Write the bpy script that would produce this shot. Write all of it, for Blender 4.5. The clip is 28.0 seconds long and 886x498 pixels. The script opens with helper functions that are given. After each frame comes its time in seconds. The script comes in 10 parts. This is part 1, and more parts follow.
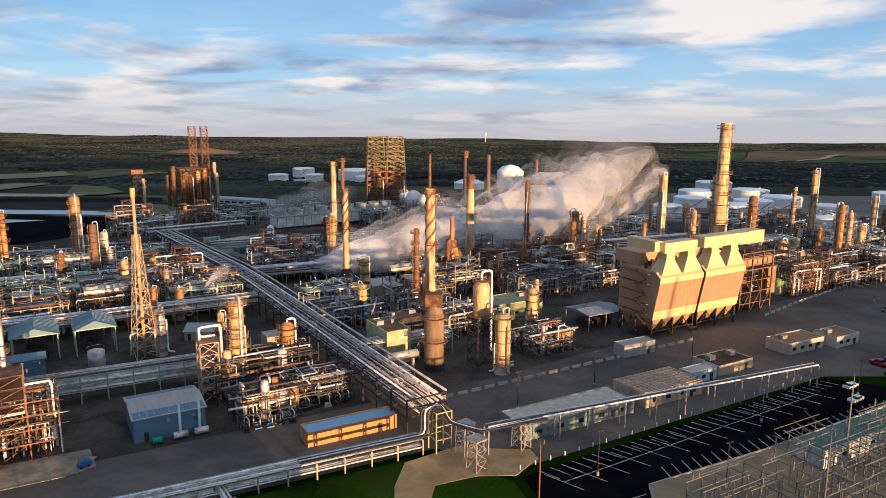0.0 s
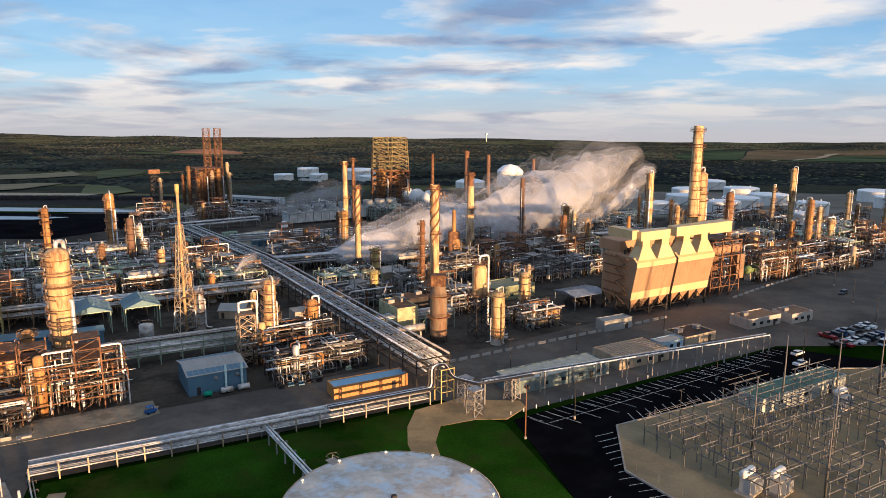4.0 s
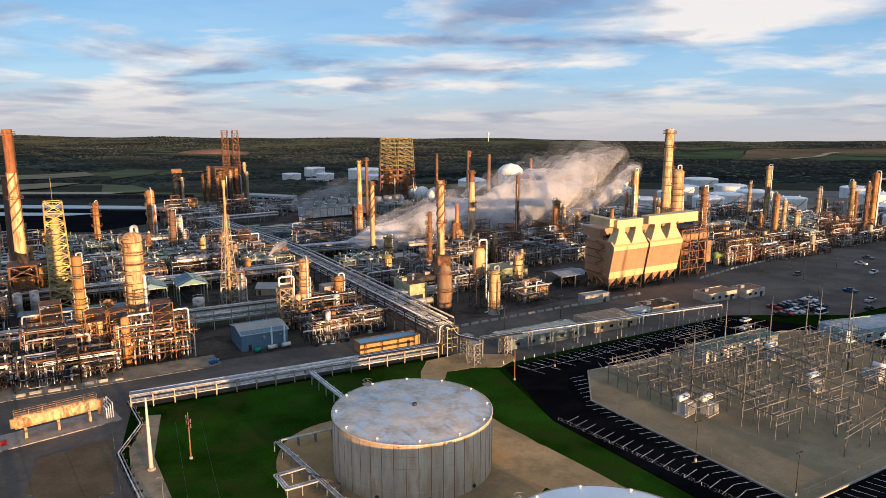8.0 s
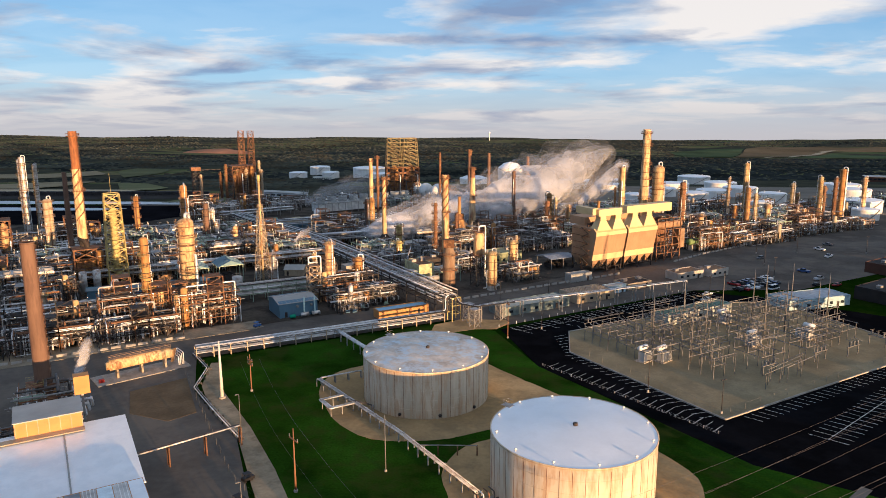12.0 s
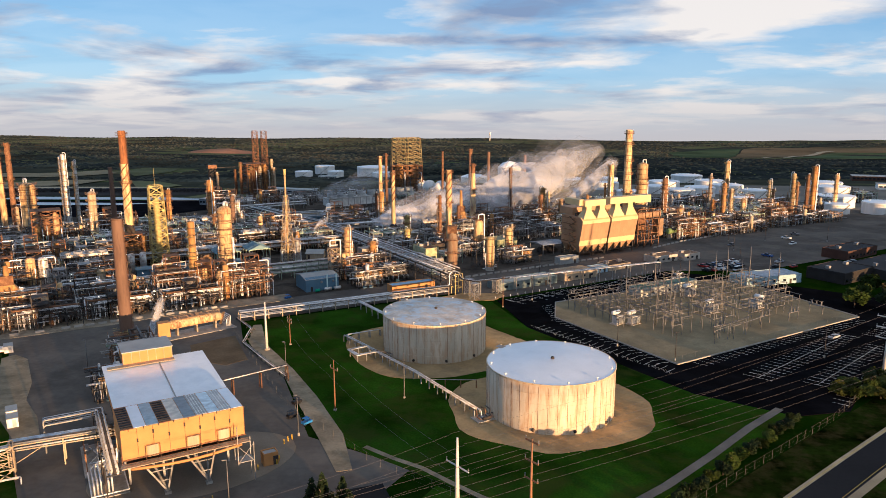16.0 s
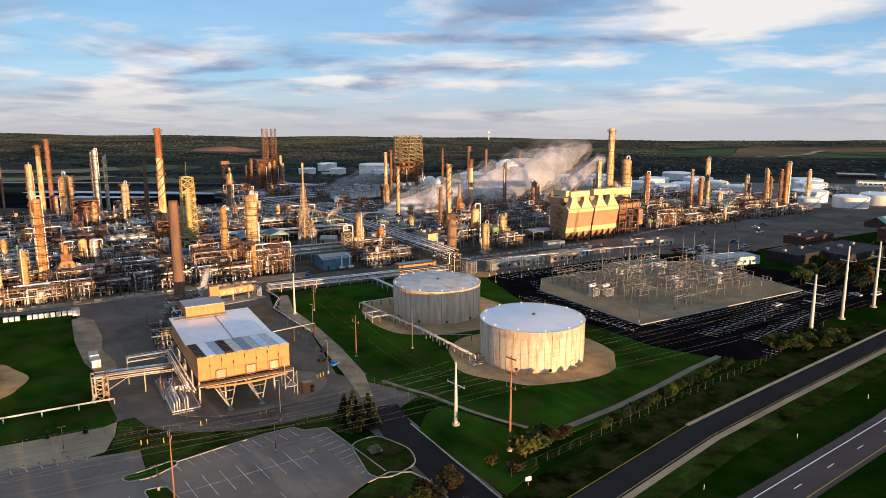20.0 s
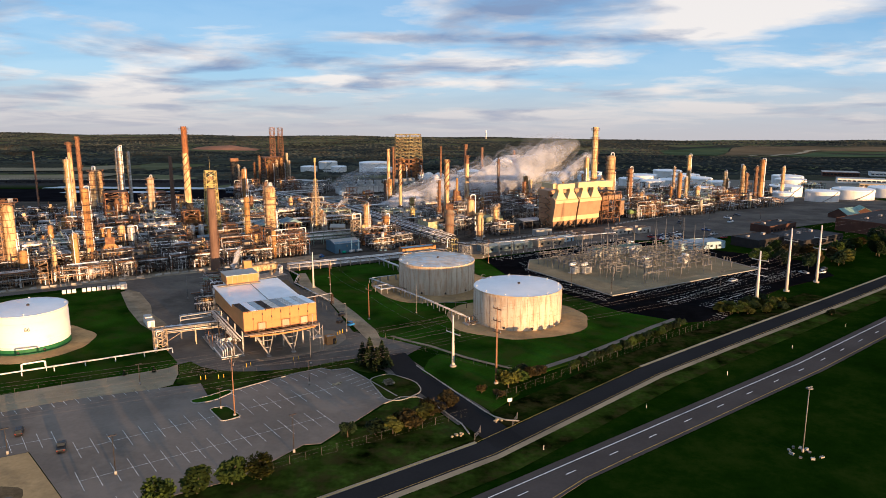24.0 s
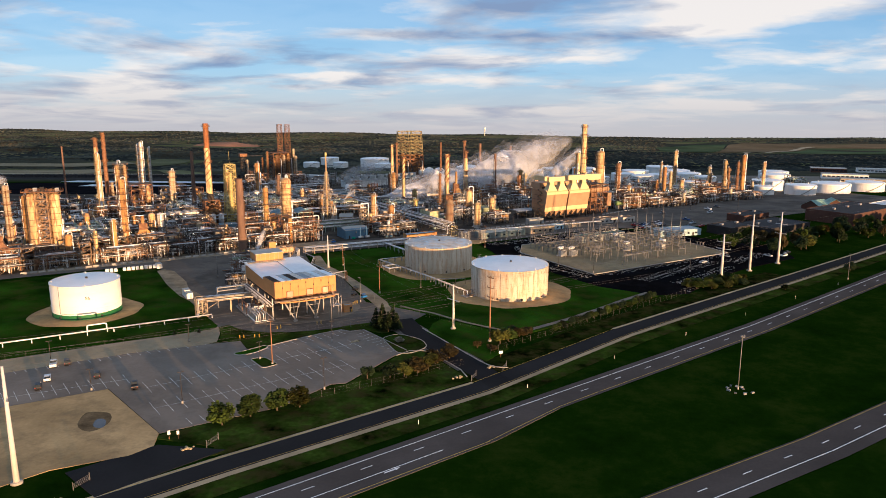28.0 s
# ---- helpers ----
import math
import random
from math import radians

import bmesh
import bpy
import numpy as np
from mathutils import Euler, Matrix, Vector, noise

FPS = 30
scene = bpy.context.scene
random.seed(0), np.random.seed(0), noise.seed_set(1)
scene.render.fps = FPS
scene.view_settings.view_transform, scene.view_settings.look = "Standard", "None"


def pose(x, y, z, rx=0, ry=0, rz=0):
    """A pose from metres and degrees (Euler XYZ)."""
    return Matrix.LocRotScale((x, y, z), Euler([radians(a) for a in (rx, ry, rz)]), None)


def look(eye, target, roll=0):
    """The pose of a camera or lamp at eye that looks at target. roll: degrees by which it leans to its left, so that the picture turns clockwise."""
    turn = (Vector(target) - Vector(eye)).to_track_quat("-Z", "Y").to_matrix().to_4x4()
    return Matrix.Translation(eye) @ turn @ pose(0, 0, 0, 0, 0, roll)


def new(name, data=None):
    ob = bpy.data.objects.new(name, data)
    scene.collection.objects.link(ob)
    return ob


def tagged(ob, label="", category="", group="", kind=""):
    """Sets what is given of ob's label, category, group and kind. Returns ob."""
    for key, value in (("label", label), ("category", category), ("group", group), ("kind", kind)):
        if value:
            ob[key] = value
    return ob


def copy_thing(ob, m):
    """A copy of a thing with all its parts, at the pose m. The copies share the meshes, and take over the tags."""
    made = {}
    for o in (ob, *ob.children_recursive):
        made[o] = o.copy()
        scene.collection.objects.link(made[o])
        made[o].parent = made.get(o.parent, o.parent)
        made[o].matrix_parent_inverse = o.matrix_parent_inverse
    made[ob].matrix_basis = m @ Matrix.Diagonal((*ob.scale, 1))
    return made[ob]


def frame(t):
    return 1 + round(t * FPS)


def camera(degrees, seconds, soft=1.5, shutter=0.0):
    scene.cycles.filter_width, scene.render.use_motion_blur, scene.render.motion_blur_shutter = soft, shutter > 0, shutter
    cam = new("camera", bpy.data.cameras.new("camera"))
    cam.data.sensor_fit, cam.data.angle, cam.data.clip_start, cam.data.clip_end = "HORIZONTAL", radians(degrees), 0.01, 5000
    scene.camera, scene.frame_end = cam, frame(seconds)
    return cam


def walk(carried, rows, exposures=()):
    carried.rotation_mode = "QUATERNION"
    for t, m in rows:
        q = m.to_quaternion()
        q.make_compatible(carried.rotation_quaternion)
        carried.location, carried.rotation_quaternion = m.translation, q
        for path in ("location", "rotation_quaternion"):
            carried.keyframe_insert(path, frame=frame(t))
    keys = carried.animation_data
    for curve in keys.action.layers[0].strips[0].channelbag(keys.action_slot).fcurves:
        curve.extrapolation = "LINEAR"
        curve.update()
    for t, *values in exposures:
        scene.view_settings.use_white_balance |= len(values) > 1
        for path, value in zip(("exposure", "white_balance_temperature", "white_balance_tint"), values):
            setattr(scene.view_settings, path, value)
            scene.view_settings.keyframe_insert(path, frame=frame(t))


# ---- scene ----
PATH = [
    (0, (-0.698, 14.876, 72.224), (-0.749, 16.837, 71.832), 0.2),
    (1, (-0.717, 8.014, 73.192), (-0.77, 9.975, 72.798), 0.2),
    (2, (-0.555, 0.764, 73.517), (-0.608, 2.724, 73.123), 0.2),
    (3, (-0.49, -6.762, 73.737), (-0.543, -4.801, 73.345), 0.1),
    (6, (-0.308, -37.029, 75.945), (-0.366, -35.068, 75.552), 0.1),
    (8, (-0.174, -58.772, 77.341), (-0.236, -56.812, 76.948), -0.1),
    (11, (-0.232, -91.791, 79.372), (-0.297, -89.831, 78.976), -0.2),
    (14.5, (-0.377, -130.299, 80.459), (-0.445, -128.339, 80.066), -0.2),
    (17, (-0.546, -157.874, 81.429), (-0.612, -155.914, 81.034), -0.1),
    (20, (0.112, -191.284, 82.28), (0.048, -189.325, 81.883), -0.0),
    (23.5, (0.895, -229.997, 83.094), (0.836, -228.038, 82.695), -0.0),
    (25, (0.973, -247.464, 83.729), (0.918, -245.505, 83.331), 0.1),
    (26.5, (1.203, -263.018, 84.219), (1.149, -261.06, 83.818), 0.1),
    (28, (0.938, -276.419, 84.819), (0.884, -274.461, 84.412), 0.1),
]
cam = camera(63.0, 28.0, soft=0.6)
walk(cam, [(t, look(eye, target, roll)) for t, eye, target, roll in PATH], [(0.0, 1.04), (28.0, 1.04)])

# ---- light ----
A = 31.5                       # heading of the plant's street grid, degrees
CA, SA = math.cos(radians(A)), math.sin(radians(A))
SUN_EL, SUN_AZ = 2.5, math.degrees(math.atan2(0.60, -0.80))   # low evening sun behind the camera's right shoulder

world = bpy.data.worlds.new("evening_sky")
scene.world = world
world.use_nodes = True
wn, wl = world.node_tree.nodes, world.node_tree.links
wn.clear()


def wnode(kind, **kw):
    n = wn.new(kind)
    for k, v in kw.items():
        n.inputs[k].default_value = v
    return n


w_out, w_bg = wn.new("ShaderNodeOutputWorld"), wn.new("ShaderNodeBackground")
w_sky = wn.new("ShaderNodeTexSky")
w_sky.sky_type, w_sky.sun_disc = 'NISHITA', False
w_sky.sun_elevation, w_sky.sun_rotation = radians(8.0), radians(SUN_AZ)
w_sky.air_density, w_sky.dust_density, w_sky.ozone_density = 1.0, 0.6, 1.5
w_tc = wn.new("ShaderNodeTexCoord")
w_tilt = wn.new("ShaderNodeMapping")
w_tilt.vector_type = 'POINT'
w_tilt.inputs["Rotation"].default_value = (radians(3.0), 0, 0)
wl.new(w_tc.outputs["Generated"], w_tilt.inputs["Vector"])
wl.new(w_tilt.outputs["Vector"], w_sky.inputs["Vector"])
w_sep = wn.new("ShaderNodeSeparateXYZ")
wl.new(w_tilt.outputs["Vector"], w_sep.inputs[0])


def w_math(op, a, b=None, clamp=False):
    n = wn.new("ShaderNodeMath")
    n.operation, n.use_clamp = op, clamp
    for i, x in enumerate((a, b)):
        if x is None:
            continue
        if isinstance(x, (int, float)):
            n.inputs[i].default_value = x
        else:
            wl.new(x, n.inputs[i])
    return n.outputs[0]


def w_noise(scale, detail, rough, stretch, shift, dist=0.0):
    m = wn.new("ShaderNodeMapping")
    m.inputs["Scale"].default_value = stretch
    m.inputs["Location"].default_value = shift
    wl.new(w_tilt.outputs["Vector"], m.inputs["Vector"])
    n = wn.new("ShaderNodeTexNoise")
    n.inputs["Scale"].default_value, n.inputs["Detail"].default_value = scale, detail
    n.inputs["Roughness"].default_value, n.inputs["Distortion"].default_value = rough, dist
    wl.new(m.outputs["Vector"], n.inputs["Vector"])
    return n.outputs["Fac"]


def w_ramp(fac, stops):
    r = wn.new("ShaderNodeValToRGB")
    while len(r.color_ramp.elements) < len(stops):
        r.color_ramp.elements.new(0.5)
    for e, (p, c) in zip(r.color_ramp.elements, stops):
        e.position, e.color = p, (*c, 1)
    wl.new(fac, r.inputs[0])
    return r.outputs[0]


def w_mix(fac, a, b):
    m = wn.new("ShaderNodeMix")
    m.data_type = 'RGBA'
    wl.new(fac, m.inputs[0])
    for i, x in ((6, a), (7, b)):
        if isinstance(x, tuple):
            m.inputs[i].default_value = (*x, 1)
        else:
            wl.new(x, m.inputs[i])
    return m.outputs[2]


# cloud sheets on a high level, drawn together towards the horizon
w_up = w_sep.outputs[2]
w_lift = w_math('ADD', w_math('MAXIMUM', w_up, 0.0), 0.10)
w_comb = wn.new("ShaderNodeCombineXYZ")
wl.new(w_math('DIVIDE', w_sep.outputs[0], w_lift), w_comb.inputs[0])
wl.new(w_math('DIVIDE', w_sep.outputs[1], w_lift), w_comb.inputs[1])


def c_noise(scale, detail, rough, shift, dist=0.0, squash=1.0):
    m = wn.new("ShaderNodeMapping")
    m.inputs["Scale"].default_value = (1.0, squash, 1.0)
    m.inputs["Location"].default_value = shift
    wl.new(w_comb.outputs[0], m.inputs["Vector"])
    n = wn.new("ShaderNodeTexNoise")
    n.inputs["Scale"].default_value, n.inputs["Detail"].default_value = scale, detail
    n.inputs["Roughness"].default_value, n.inputs["Distortion"].default_value = rough, dist
    wl.new(m.outputs["Vector"], n.inputs["Vector"])
    return n.outputs["Fac"]



# where the clouds of this evening stand: heading, height, width and depth of each bank
BRIGHT_BANKS = [(-0.316, 0.116, 0.058, 0.0186), (-0.472, 0.070, 0.177, 0.0155), (-0.136, 0.076, 0.177, 0.0062), (0.396, 0.168, 0.154, 0.0264), (0.487, 0.099, 0.050, 0.0078), (0.145, 0.106, 0.062, 0.0093), (-0.584, 0.029, 0.231, 0.0124), (0.332, 0.044, 0.154, 0.0070)]
GREY_BANKS = [(0.061, 0.164, 0.131, 0.0171), (-0.089, 0.135, 0.115, 0.0093), (0.107, 0.130, 0.131, 0.0078), (0.287, 0.136, 0.069, 0.0078)]
BLUE_GAPS = [(-0.424, 0.157, 0.185, 0.0202), (-0.553, 0.094, 0.085, 0.0109), (-0.280, 0.087, 0.085, 0.0054), (0.032, 0.057, 0.154, 0.0124), (0.498, 0.128, 0.092, 0.0116), (0.275, 0.096, 0.115, 0.0140), (0.490, 0.076, 0.108, 0.0078), (-0.163, 0.150, 0.085, 0.0109)]
w_place = wn.new("ShaderNodeCombineXYZ")
wl.new(w_math('DIVIDE', w_sep.outputs[0], w_math('MAXIMUM', w_sep.outputs[1], 0.05)), w_place.inputs[0])
wl.new(w_up, w_place.inputs[1])
w_rag = wn.new("ShaderNodeTexNoise")
w_rag.inputs["Scale"].default_value, w_rag.inputs["Detail"].default_value = 1.6, 6
wl.new(w_comb.outputs[0], w_rag.inputs["Vector"])
w_off = wn.new("ShaderNodeVectorMath")
w_off.operation = 'MULTIPLY_ADD'
w_off.inputs[1].default_value, w_off.inputs[2].default_value = (0.16, 0.030, 0), (-0.08, -0.015, 0)
wl.new(w_rag.outputs["Color"], w_off.inputs[0])
w_torn = wn.new("ShaderNodeVectorMath")
wl.new(w_place.outputs[0], w_torn.inputs[0])
wl.new(w_off.outputs[0], w_torn.inputs[1])


def banks(rows):
    """Soft long banks, each strongest at its middle."""
    total = 0.0
    for a, e, sa, se in rows:
        v = wn.new("ShaderNodeVectorMath")
        v.operation = 'MULTIPLY_ADD'
        v.inputs[1].default_value, v.inputs[2].default_value = (1 / sa, 1 / se, 0), (-a / sa, -e / se, 0)
        wl.new(w_torn.outputs[0], v.inputs[0])
        d = wn.new("ShaderNodeVectorMath")
        d.operation = 'DOT_PRODUCT'
        wl.new(v.outputs[0], d.inputs[0])
        wl.new(v.outputs[0], d.inputs[1])
        total = w_math('ADD', w_math('POWER', 0.368, d.outputs["Value"]), total)
    return total


bank_w, bank_g, bank_b = banks(BRIGHT_BANKS), banks(GREY_BANKS), banks(BLUE_GAPS)
c_big = c_noise(0.36, 3, 0.5, (3.7, 1.2, 0.0), 0.2)
c_mid = c_noise(1.15, 7, 0.52, (8.1, 4.4, 2.0), 0.4, 1.1)
cover = w_math('ADD', w_math('MULTIPLY', c_big, 0.40), w_math('MULTIPLY', c_mid, 0.58))
cover = w_math('ADD', cover, w_math('MULTIPLY', c_noise(4.2, 6, 0.6, (2.2, 7.1, 0.5), 0.3, 1.3), 0.14))
cover = w_math('ADD', cover, -0.062)
cover = w_math('ADD', cover, w_math('MULTIPLY', w_math('ADD', bank_w, bank_g), 0.11))
cover = w_math('SUBTRACT', cover, w_math('MULTIPLY', bank_b, 0.105))
cloud = w_ramp(cover, ((0.455, (0.10, 0.10, 0.10)), (0.505, (0.50, 0.50, 0.50)), (0.585, (1, 1, 1))))
c_tone = c_noise(1.25, 7, 0.53, (8.3, 4.2, 2.1), 0.4, 1.1)
tone = w_math('ADD', w_math('SUBTRACT', w_math('MULTIPLY', c_tone, 0.6), w_math('MULTIPLY', w_sep.outputs[0], 0.05)), w_math('MULTIPLY', c_noise(0.42, 4, 0.5, (1.3, 6.6, 1.0)), 0.4))
tone = w_math('ADD', tone, w_math('MULTIPLY', w_math('SUBTRACT', bank_g, bank_w), 0.075))
cloud_col = w_ramp(tone, ((0.455, (0.93, 0.895, 0.87)), (0.505, (0.675, 0.695, 0.75)), (0.545, (0.45, 0.51, 0.63)), (0.60, (0.25, 0.36, 0.56))))
blue = w_ramp(w_up, ((0.0, (0.34, 0.47, 0.64)), (0.07, (0.22, 0.44, 0.70)), (0.16, (0.13, 0.36, 0.66)), (0.5, (0.09, 0.25, 0.55))))
w_gain = wn.new("ShaderNodeMix")
w_gain.data_type, w_gain.blend_type = 'RGBA', 'ADD'
w_gain.inputs[0].default_value = 0.05
wl.new(blue, w_gain.inputs[6])
wl.new(w_sky.outputs[0], w_gain.inputs[7])
air = w_mix(cloud, w_gain.outputs[2], cloud_col)
# the sky overhead is duller than the bright band low over the land
dome = w_ramp(w_up, ((0.0, (1, 1, 1)), (0.18, (0.95, 0.95, 0.97)), (0.40, (0.92, 0.91, 0.90)), (1.0, (0.84, 0.84, 0.83))))
w_mul = wn.new("ShaderNodeMix")
w_mul.data_type, w_mul.blend_type = 'RGBA', 'MULTIPLY'
w_mul.inputs[0].default_value = 1.0
wl.new(air, w_mul.inputs[6])
wl.new(dome, w_mul.inputs[7])
air = w_mul.outputs[2]
haze = w_ramp(w_up, ((0.0, (1, 1, 1)), (0.035, (0.6, 0.6, 0.6)), (0.085, (0, 0, 0))))
air = w_mix(haze, air, (0.56, 0.54, 0.57))
wl.new(air, w_bg.inputs[0])
w_bg.inputs[1].default_value = 0.486
wl.new(w_bg.outputs[0], w_out.inputs[0])

sun = new("sun", bpy.data.lights.new("sun", 'SUN'))
sun.data.energy, sun.data.angle, sun.data.color = 5.0, radians(0.6), (1.0, 0.60, 0.305)
sun_way = Vector((0.60 * math.cos(radians(SUN_EL)), -0.80 * math.cos(radians(SUN_EL)), math.sin(radians(SUN_EL))))
sun.matrix_world = look(sun_way * 500, (0, 0, 0))

# ---- materials ----
MATS = {}


def mat(name, col, rough=0.6, metal=0.0, var=0.25, scale=0.6, fine=6.0, bump=0.15, dirt=None, dirt_amt=0.5, streak=False, spec=0.25):
    """A surface with variation at two scales, a tint from piece to piece, stains and fine relief."""
    if name in MATS:
        return MATS[name]
    m = bpy.data.materials.new(name)
    m.use_nodes = True
    nt = m.node_tree
    b = nt.nodes["Principled BSDF"]
    b.inputs["Roughness"].default_value, b.inputs["Metallic"].default_value = rough, metal
    b.inputs["Specular IOR Level"].default_value = spec
    tc = nt.nodes.new("ShaderNodeTexCoord")
    mp = nt.nodes.new("ShaderNodeMapping")
    mp.inputs["Scale"].default_value = (1, 1, 0.18 if streak else 1)
    nt.links.new(tc.outputs["Object"], mp.inputs["Vector"])
    n1, n2 = nt.nodes.new("ShaderNodeTexNoise"), nt.nodes.new("ShaderNodeTexNoise")
    n1.inputs["Scale"].default_value, n1.inputs["Detail"].default_value = scale, 5
    n2.inputs["Scale"].default_value, n2.inputs["Detail"].default_value = fine, 4
    for n in (n1, n2):
        nt.links.new(mp.outputs["Vector"], n.inputs["Vector"])
    oi = nt.nodes.new("ShaderNodeObjectInfo")
    r1 = nt.nodes.new("ShaderNodeMapRange")
    r1.inputs["From Min"].default_value, r1.inputs["From Max"].default_value = 0.3, 0.7
    r1.inputs["To Min"].default_value, r1.inputs["To Max"].default_value = 1 - var, 1 + var
    nt.links.new(n1.outputs["Fac"], r1.inputs["Value"])
    r2 = nt.nodes.new("ShaderNodeMapRange")
    r2.inputs["To Min"].default_value, r2.inputs["To Max"].default_value = 1 - var * 0.8, 1 + var * 0.8
    nt.links.new(n2.outputs["Fac"], r2.inputs["Value"])
    r3 = nt.nodes.new("ShaderNodeMapRange")
    r3.inputs["To Min"].default_value, r3.inputs["To Max"].default_value = 1 - var * 0.7, 1 + var * 0.7
    nt.links.new(oi.outputs["Random"], r3.inputs["Value"])
    m1, m2 = nt.nodes.new("ShaderNodeMath"), nt.nodes.new("ShaderNodeMath")
    m1.operation = m2.operation = 'MULTIPLY'
    nt.links.new(r1.outputs[0], m1.inputs[0])
    nt.links.new(r2.outputs[0], m1.inputs[1])
    nt.links.new(m1.outputs[0], m2.inputs[0])
    nt.links.new(r3.outputs[0], m2.inputs[1])
    hsv = nt.nodes.new("ShaderNodeHueSaturation")
    hsv.inputs["Color"].default_value = (*col, 1)
    nt.links.new(m2.outputs[0], hsv.inputs["Value"])
    out = hsv.outputs[0]
    if dirt:
        n3 = nt.nodes.new("ShaderNodeTexNoise")
        n3.inputs["Scale"].default_value, n3.inputs["Detail"].default_value, n3.inputs["Roughness"].default_value = scale * 1.7, 6, 0.65
        nt.links.new(mp.outputs["Vector"], n3.inputs["Vector"])
        rr = nt.nodes.new("ShaderNodeMapRange")
        rr.inputs["From Min"].default_value, rr.inputs["From Max"].default_value = 0.47, 0.62
        rr.inputs["To Max"].default_value = dirt_amt
        nt.links.new(n3.outputs["Fac"], rr.inputs["Value"])
        mx = nt.nodes.new("ShaderNodeMix")
        mx.data_type = 'RGBA'
        mx.inputs[7].default_value = (*dirt, 1)
        nt.links.new(rr.outputs[0], mx.inputs[0])
        nt.links.new(out, mx.inputs[6])
        out = mx.outputs[2]
    nt.links.new(out, b.inputs["Base Color"])
    if bump:
        bp = nt.nodes.new("ShaderNodeBump")
        bp.inputs["Strength"].default_value, bp.inputs["Distance"].default_value = bump, 0.05
        nt.links.new(n2.outputs["Fac"], bp.inputs["Height"])
        nt.links.new(bp.outputs[0], b.inputs["Normal"])
    MATS[name] = m
    return m


RUST = (0.15, 0.068, 0.036)
steel = mat("galvanised_steel", (0.30, 0.295, 0.285), 0.5, 0.2, 0.3, 0.5, 5, dirt=(0.17, 0.12, 0.09), dirt_amt=0.35)
dark_steel = mat("dark_steel", (0.036, 0.034, 0.033), 0.7, 0.0, 0.35, 0.5, 5, dirt=RUST, dirt_amt=0.25)
rust = mat("rusty_steel", (0.165, 0.078, 0.044), 0.8, 0.0, 0.4, 0.4, 4, dirt=(0.35, 0.20, 0.10), dirt_amt=0.5)
clad = mat("aluminium_cladding", (0.60, 0.585, 0.56), 0.42, 0.35, 0.25, 0.35, 4, dirt=(0.24, 0.13, 0.07), dirt_amt=0.6)
pipe_mat = mat("pipe_cladding", (0.74, 0.74, 0.74), 0.4, 0.25, 0.3, 0.3, 3, dirt=(0.17, 0.13, 0.10), dirt_amt=0.4)
pipe_dark = mat("bare_pipe", (0.072, 0.068, 0.066), 0.5, 0.15, 0.35, 0.4, 4, dirt=RUST, dirt_amt=0.3)
cream = mat("cream_paint", (0.58, 0.41, 0.215), 0.6, 0.0, 0.35, 0.4, 3, dirt=(0.25, 0.11, 0.055), dirt_amt=0.9, streak=True)
ochre = mat("rust_washed_paint", (0.48, 0.255, 0.095), 0.65, 0.0, 0.28, 0.3, 3, dirt=(0.20, 0.08, 0.03), dirt_amt=0.85, streak=True)
olive = mat("olive_rust_steel", (0.23, 0.20, 0.10), 0.7, 0.0, 0.3, 0.3, 3, dirt=RUST, dirt_amt=0.8)
tan = mat("tan_paint", (0.45, 0.36, 0.25), 0.6, 0.0, 0.15, 0.2, 3, dirt=(0.25, 0.16, 0.10), dirt_amt=0.4, streak=True)
yellow = mat("yellow_green_paint", (0.50, 0.40, 0.16), 0.6, 0.0, 0.2, 0.4, 4, dirt=RUST, dirt_amt=0.4)
green = mat("pale_green_paint", (0.32, 0.42, 0.33), 0.6, 0.0, 0.2, 0.4, 4, dirt=RUST, dirt_amt=0.35)
white = mat("white_paint", (0.80, 0.79, 0.76), 0.5, 0.0, 0.06, 0.15, 2, bump=0.05, dirt=(0.5, 0.46, 0.40), dirt_amt=0.3, streak=True)
black = mat("black_steel", (0.025, 0.024, 0.025), 0.6, 0.0, 0.3)
brown = mat("brown_stack_steel", (0.17, 0.10, 0.07), 0.75, 0.0, 0.2, 0.3, 3, dirt=(0.09, 0.05, 0.04), dirt_amt=0.6, streak=True)
blue = mat("blue_cladding", (0.10, 0.20, 0.28), 0.55, 0.0, 0.12, 0.3, 3)
teal = mat("teal_roof", (0.11, 0.20, 0.25), 0.5, 0.1, 0.12, 0.3, 3)
roof_grey = mat("grey_roof_sheet", (0.36, 0.36, 0.34), 0.5, 0.1, 0.12, 0.25, 3)
orange_rail = mat("orange_platform_steel", (0.30, 0.19, 0.115), 0.65, 0.0, 0.3, 0.5, 4)
concrete = mat("concrete", (0.36, 0.33, 0.29), 0.85, 0.0, 0.2, 0.3, 3, dirt=(0.2, 0.17, 0.13))
glass_dark = mat("dark_window_glass", (0.02, 0.025, 0.03), 0.12, 0.0, 0.1, bump=0.0)


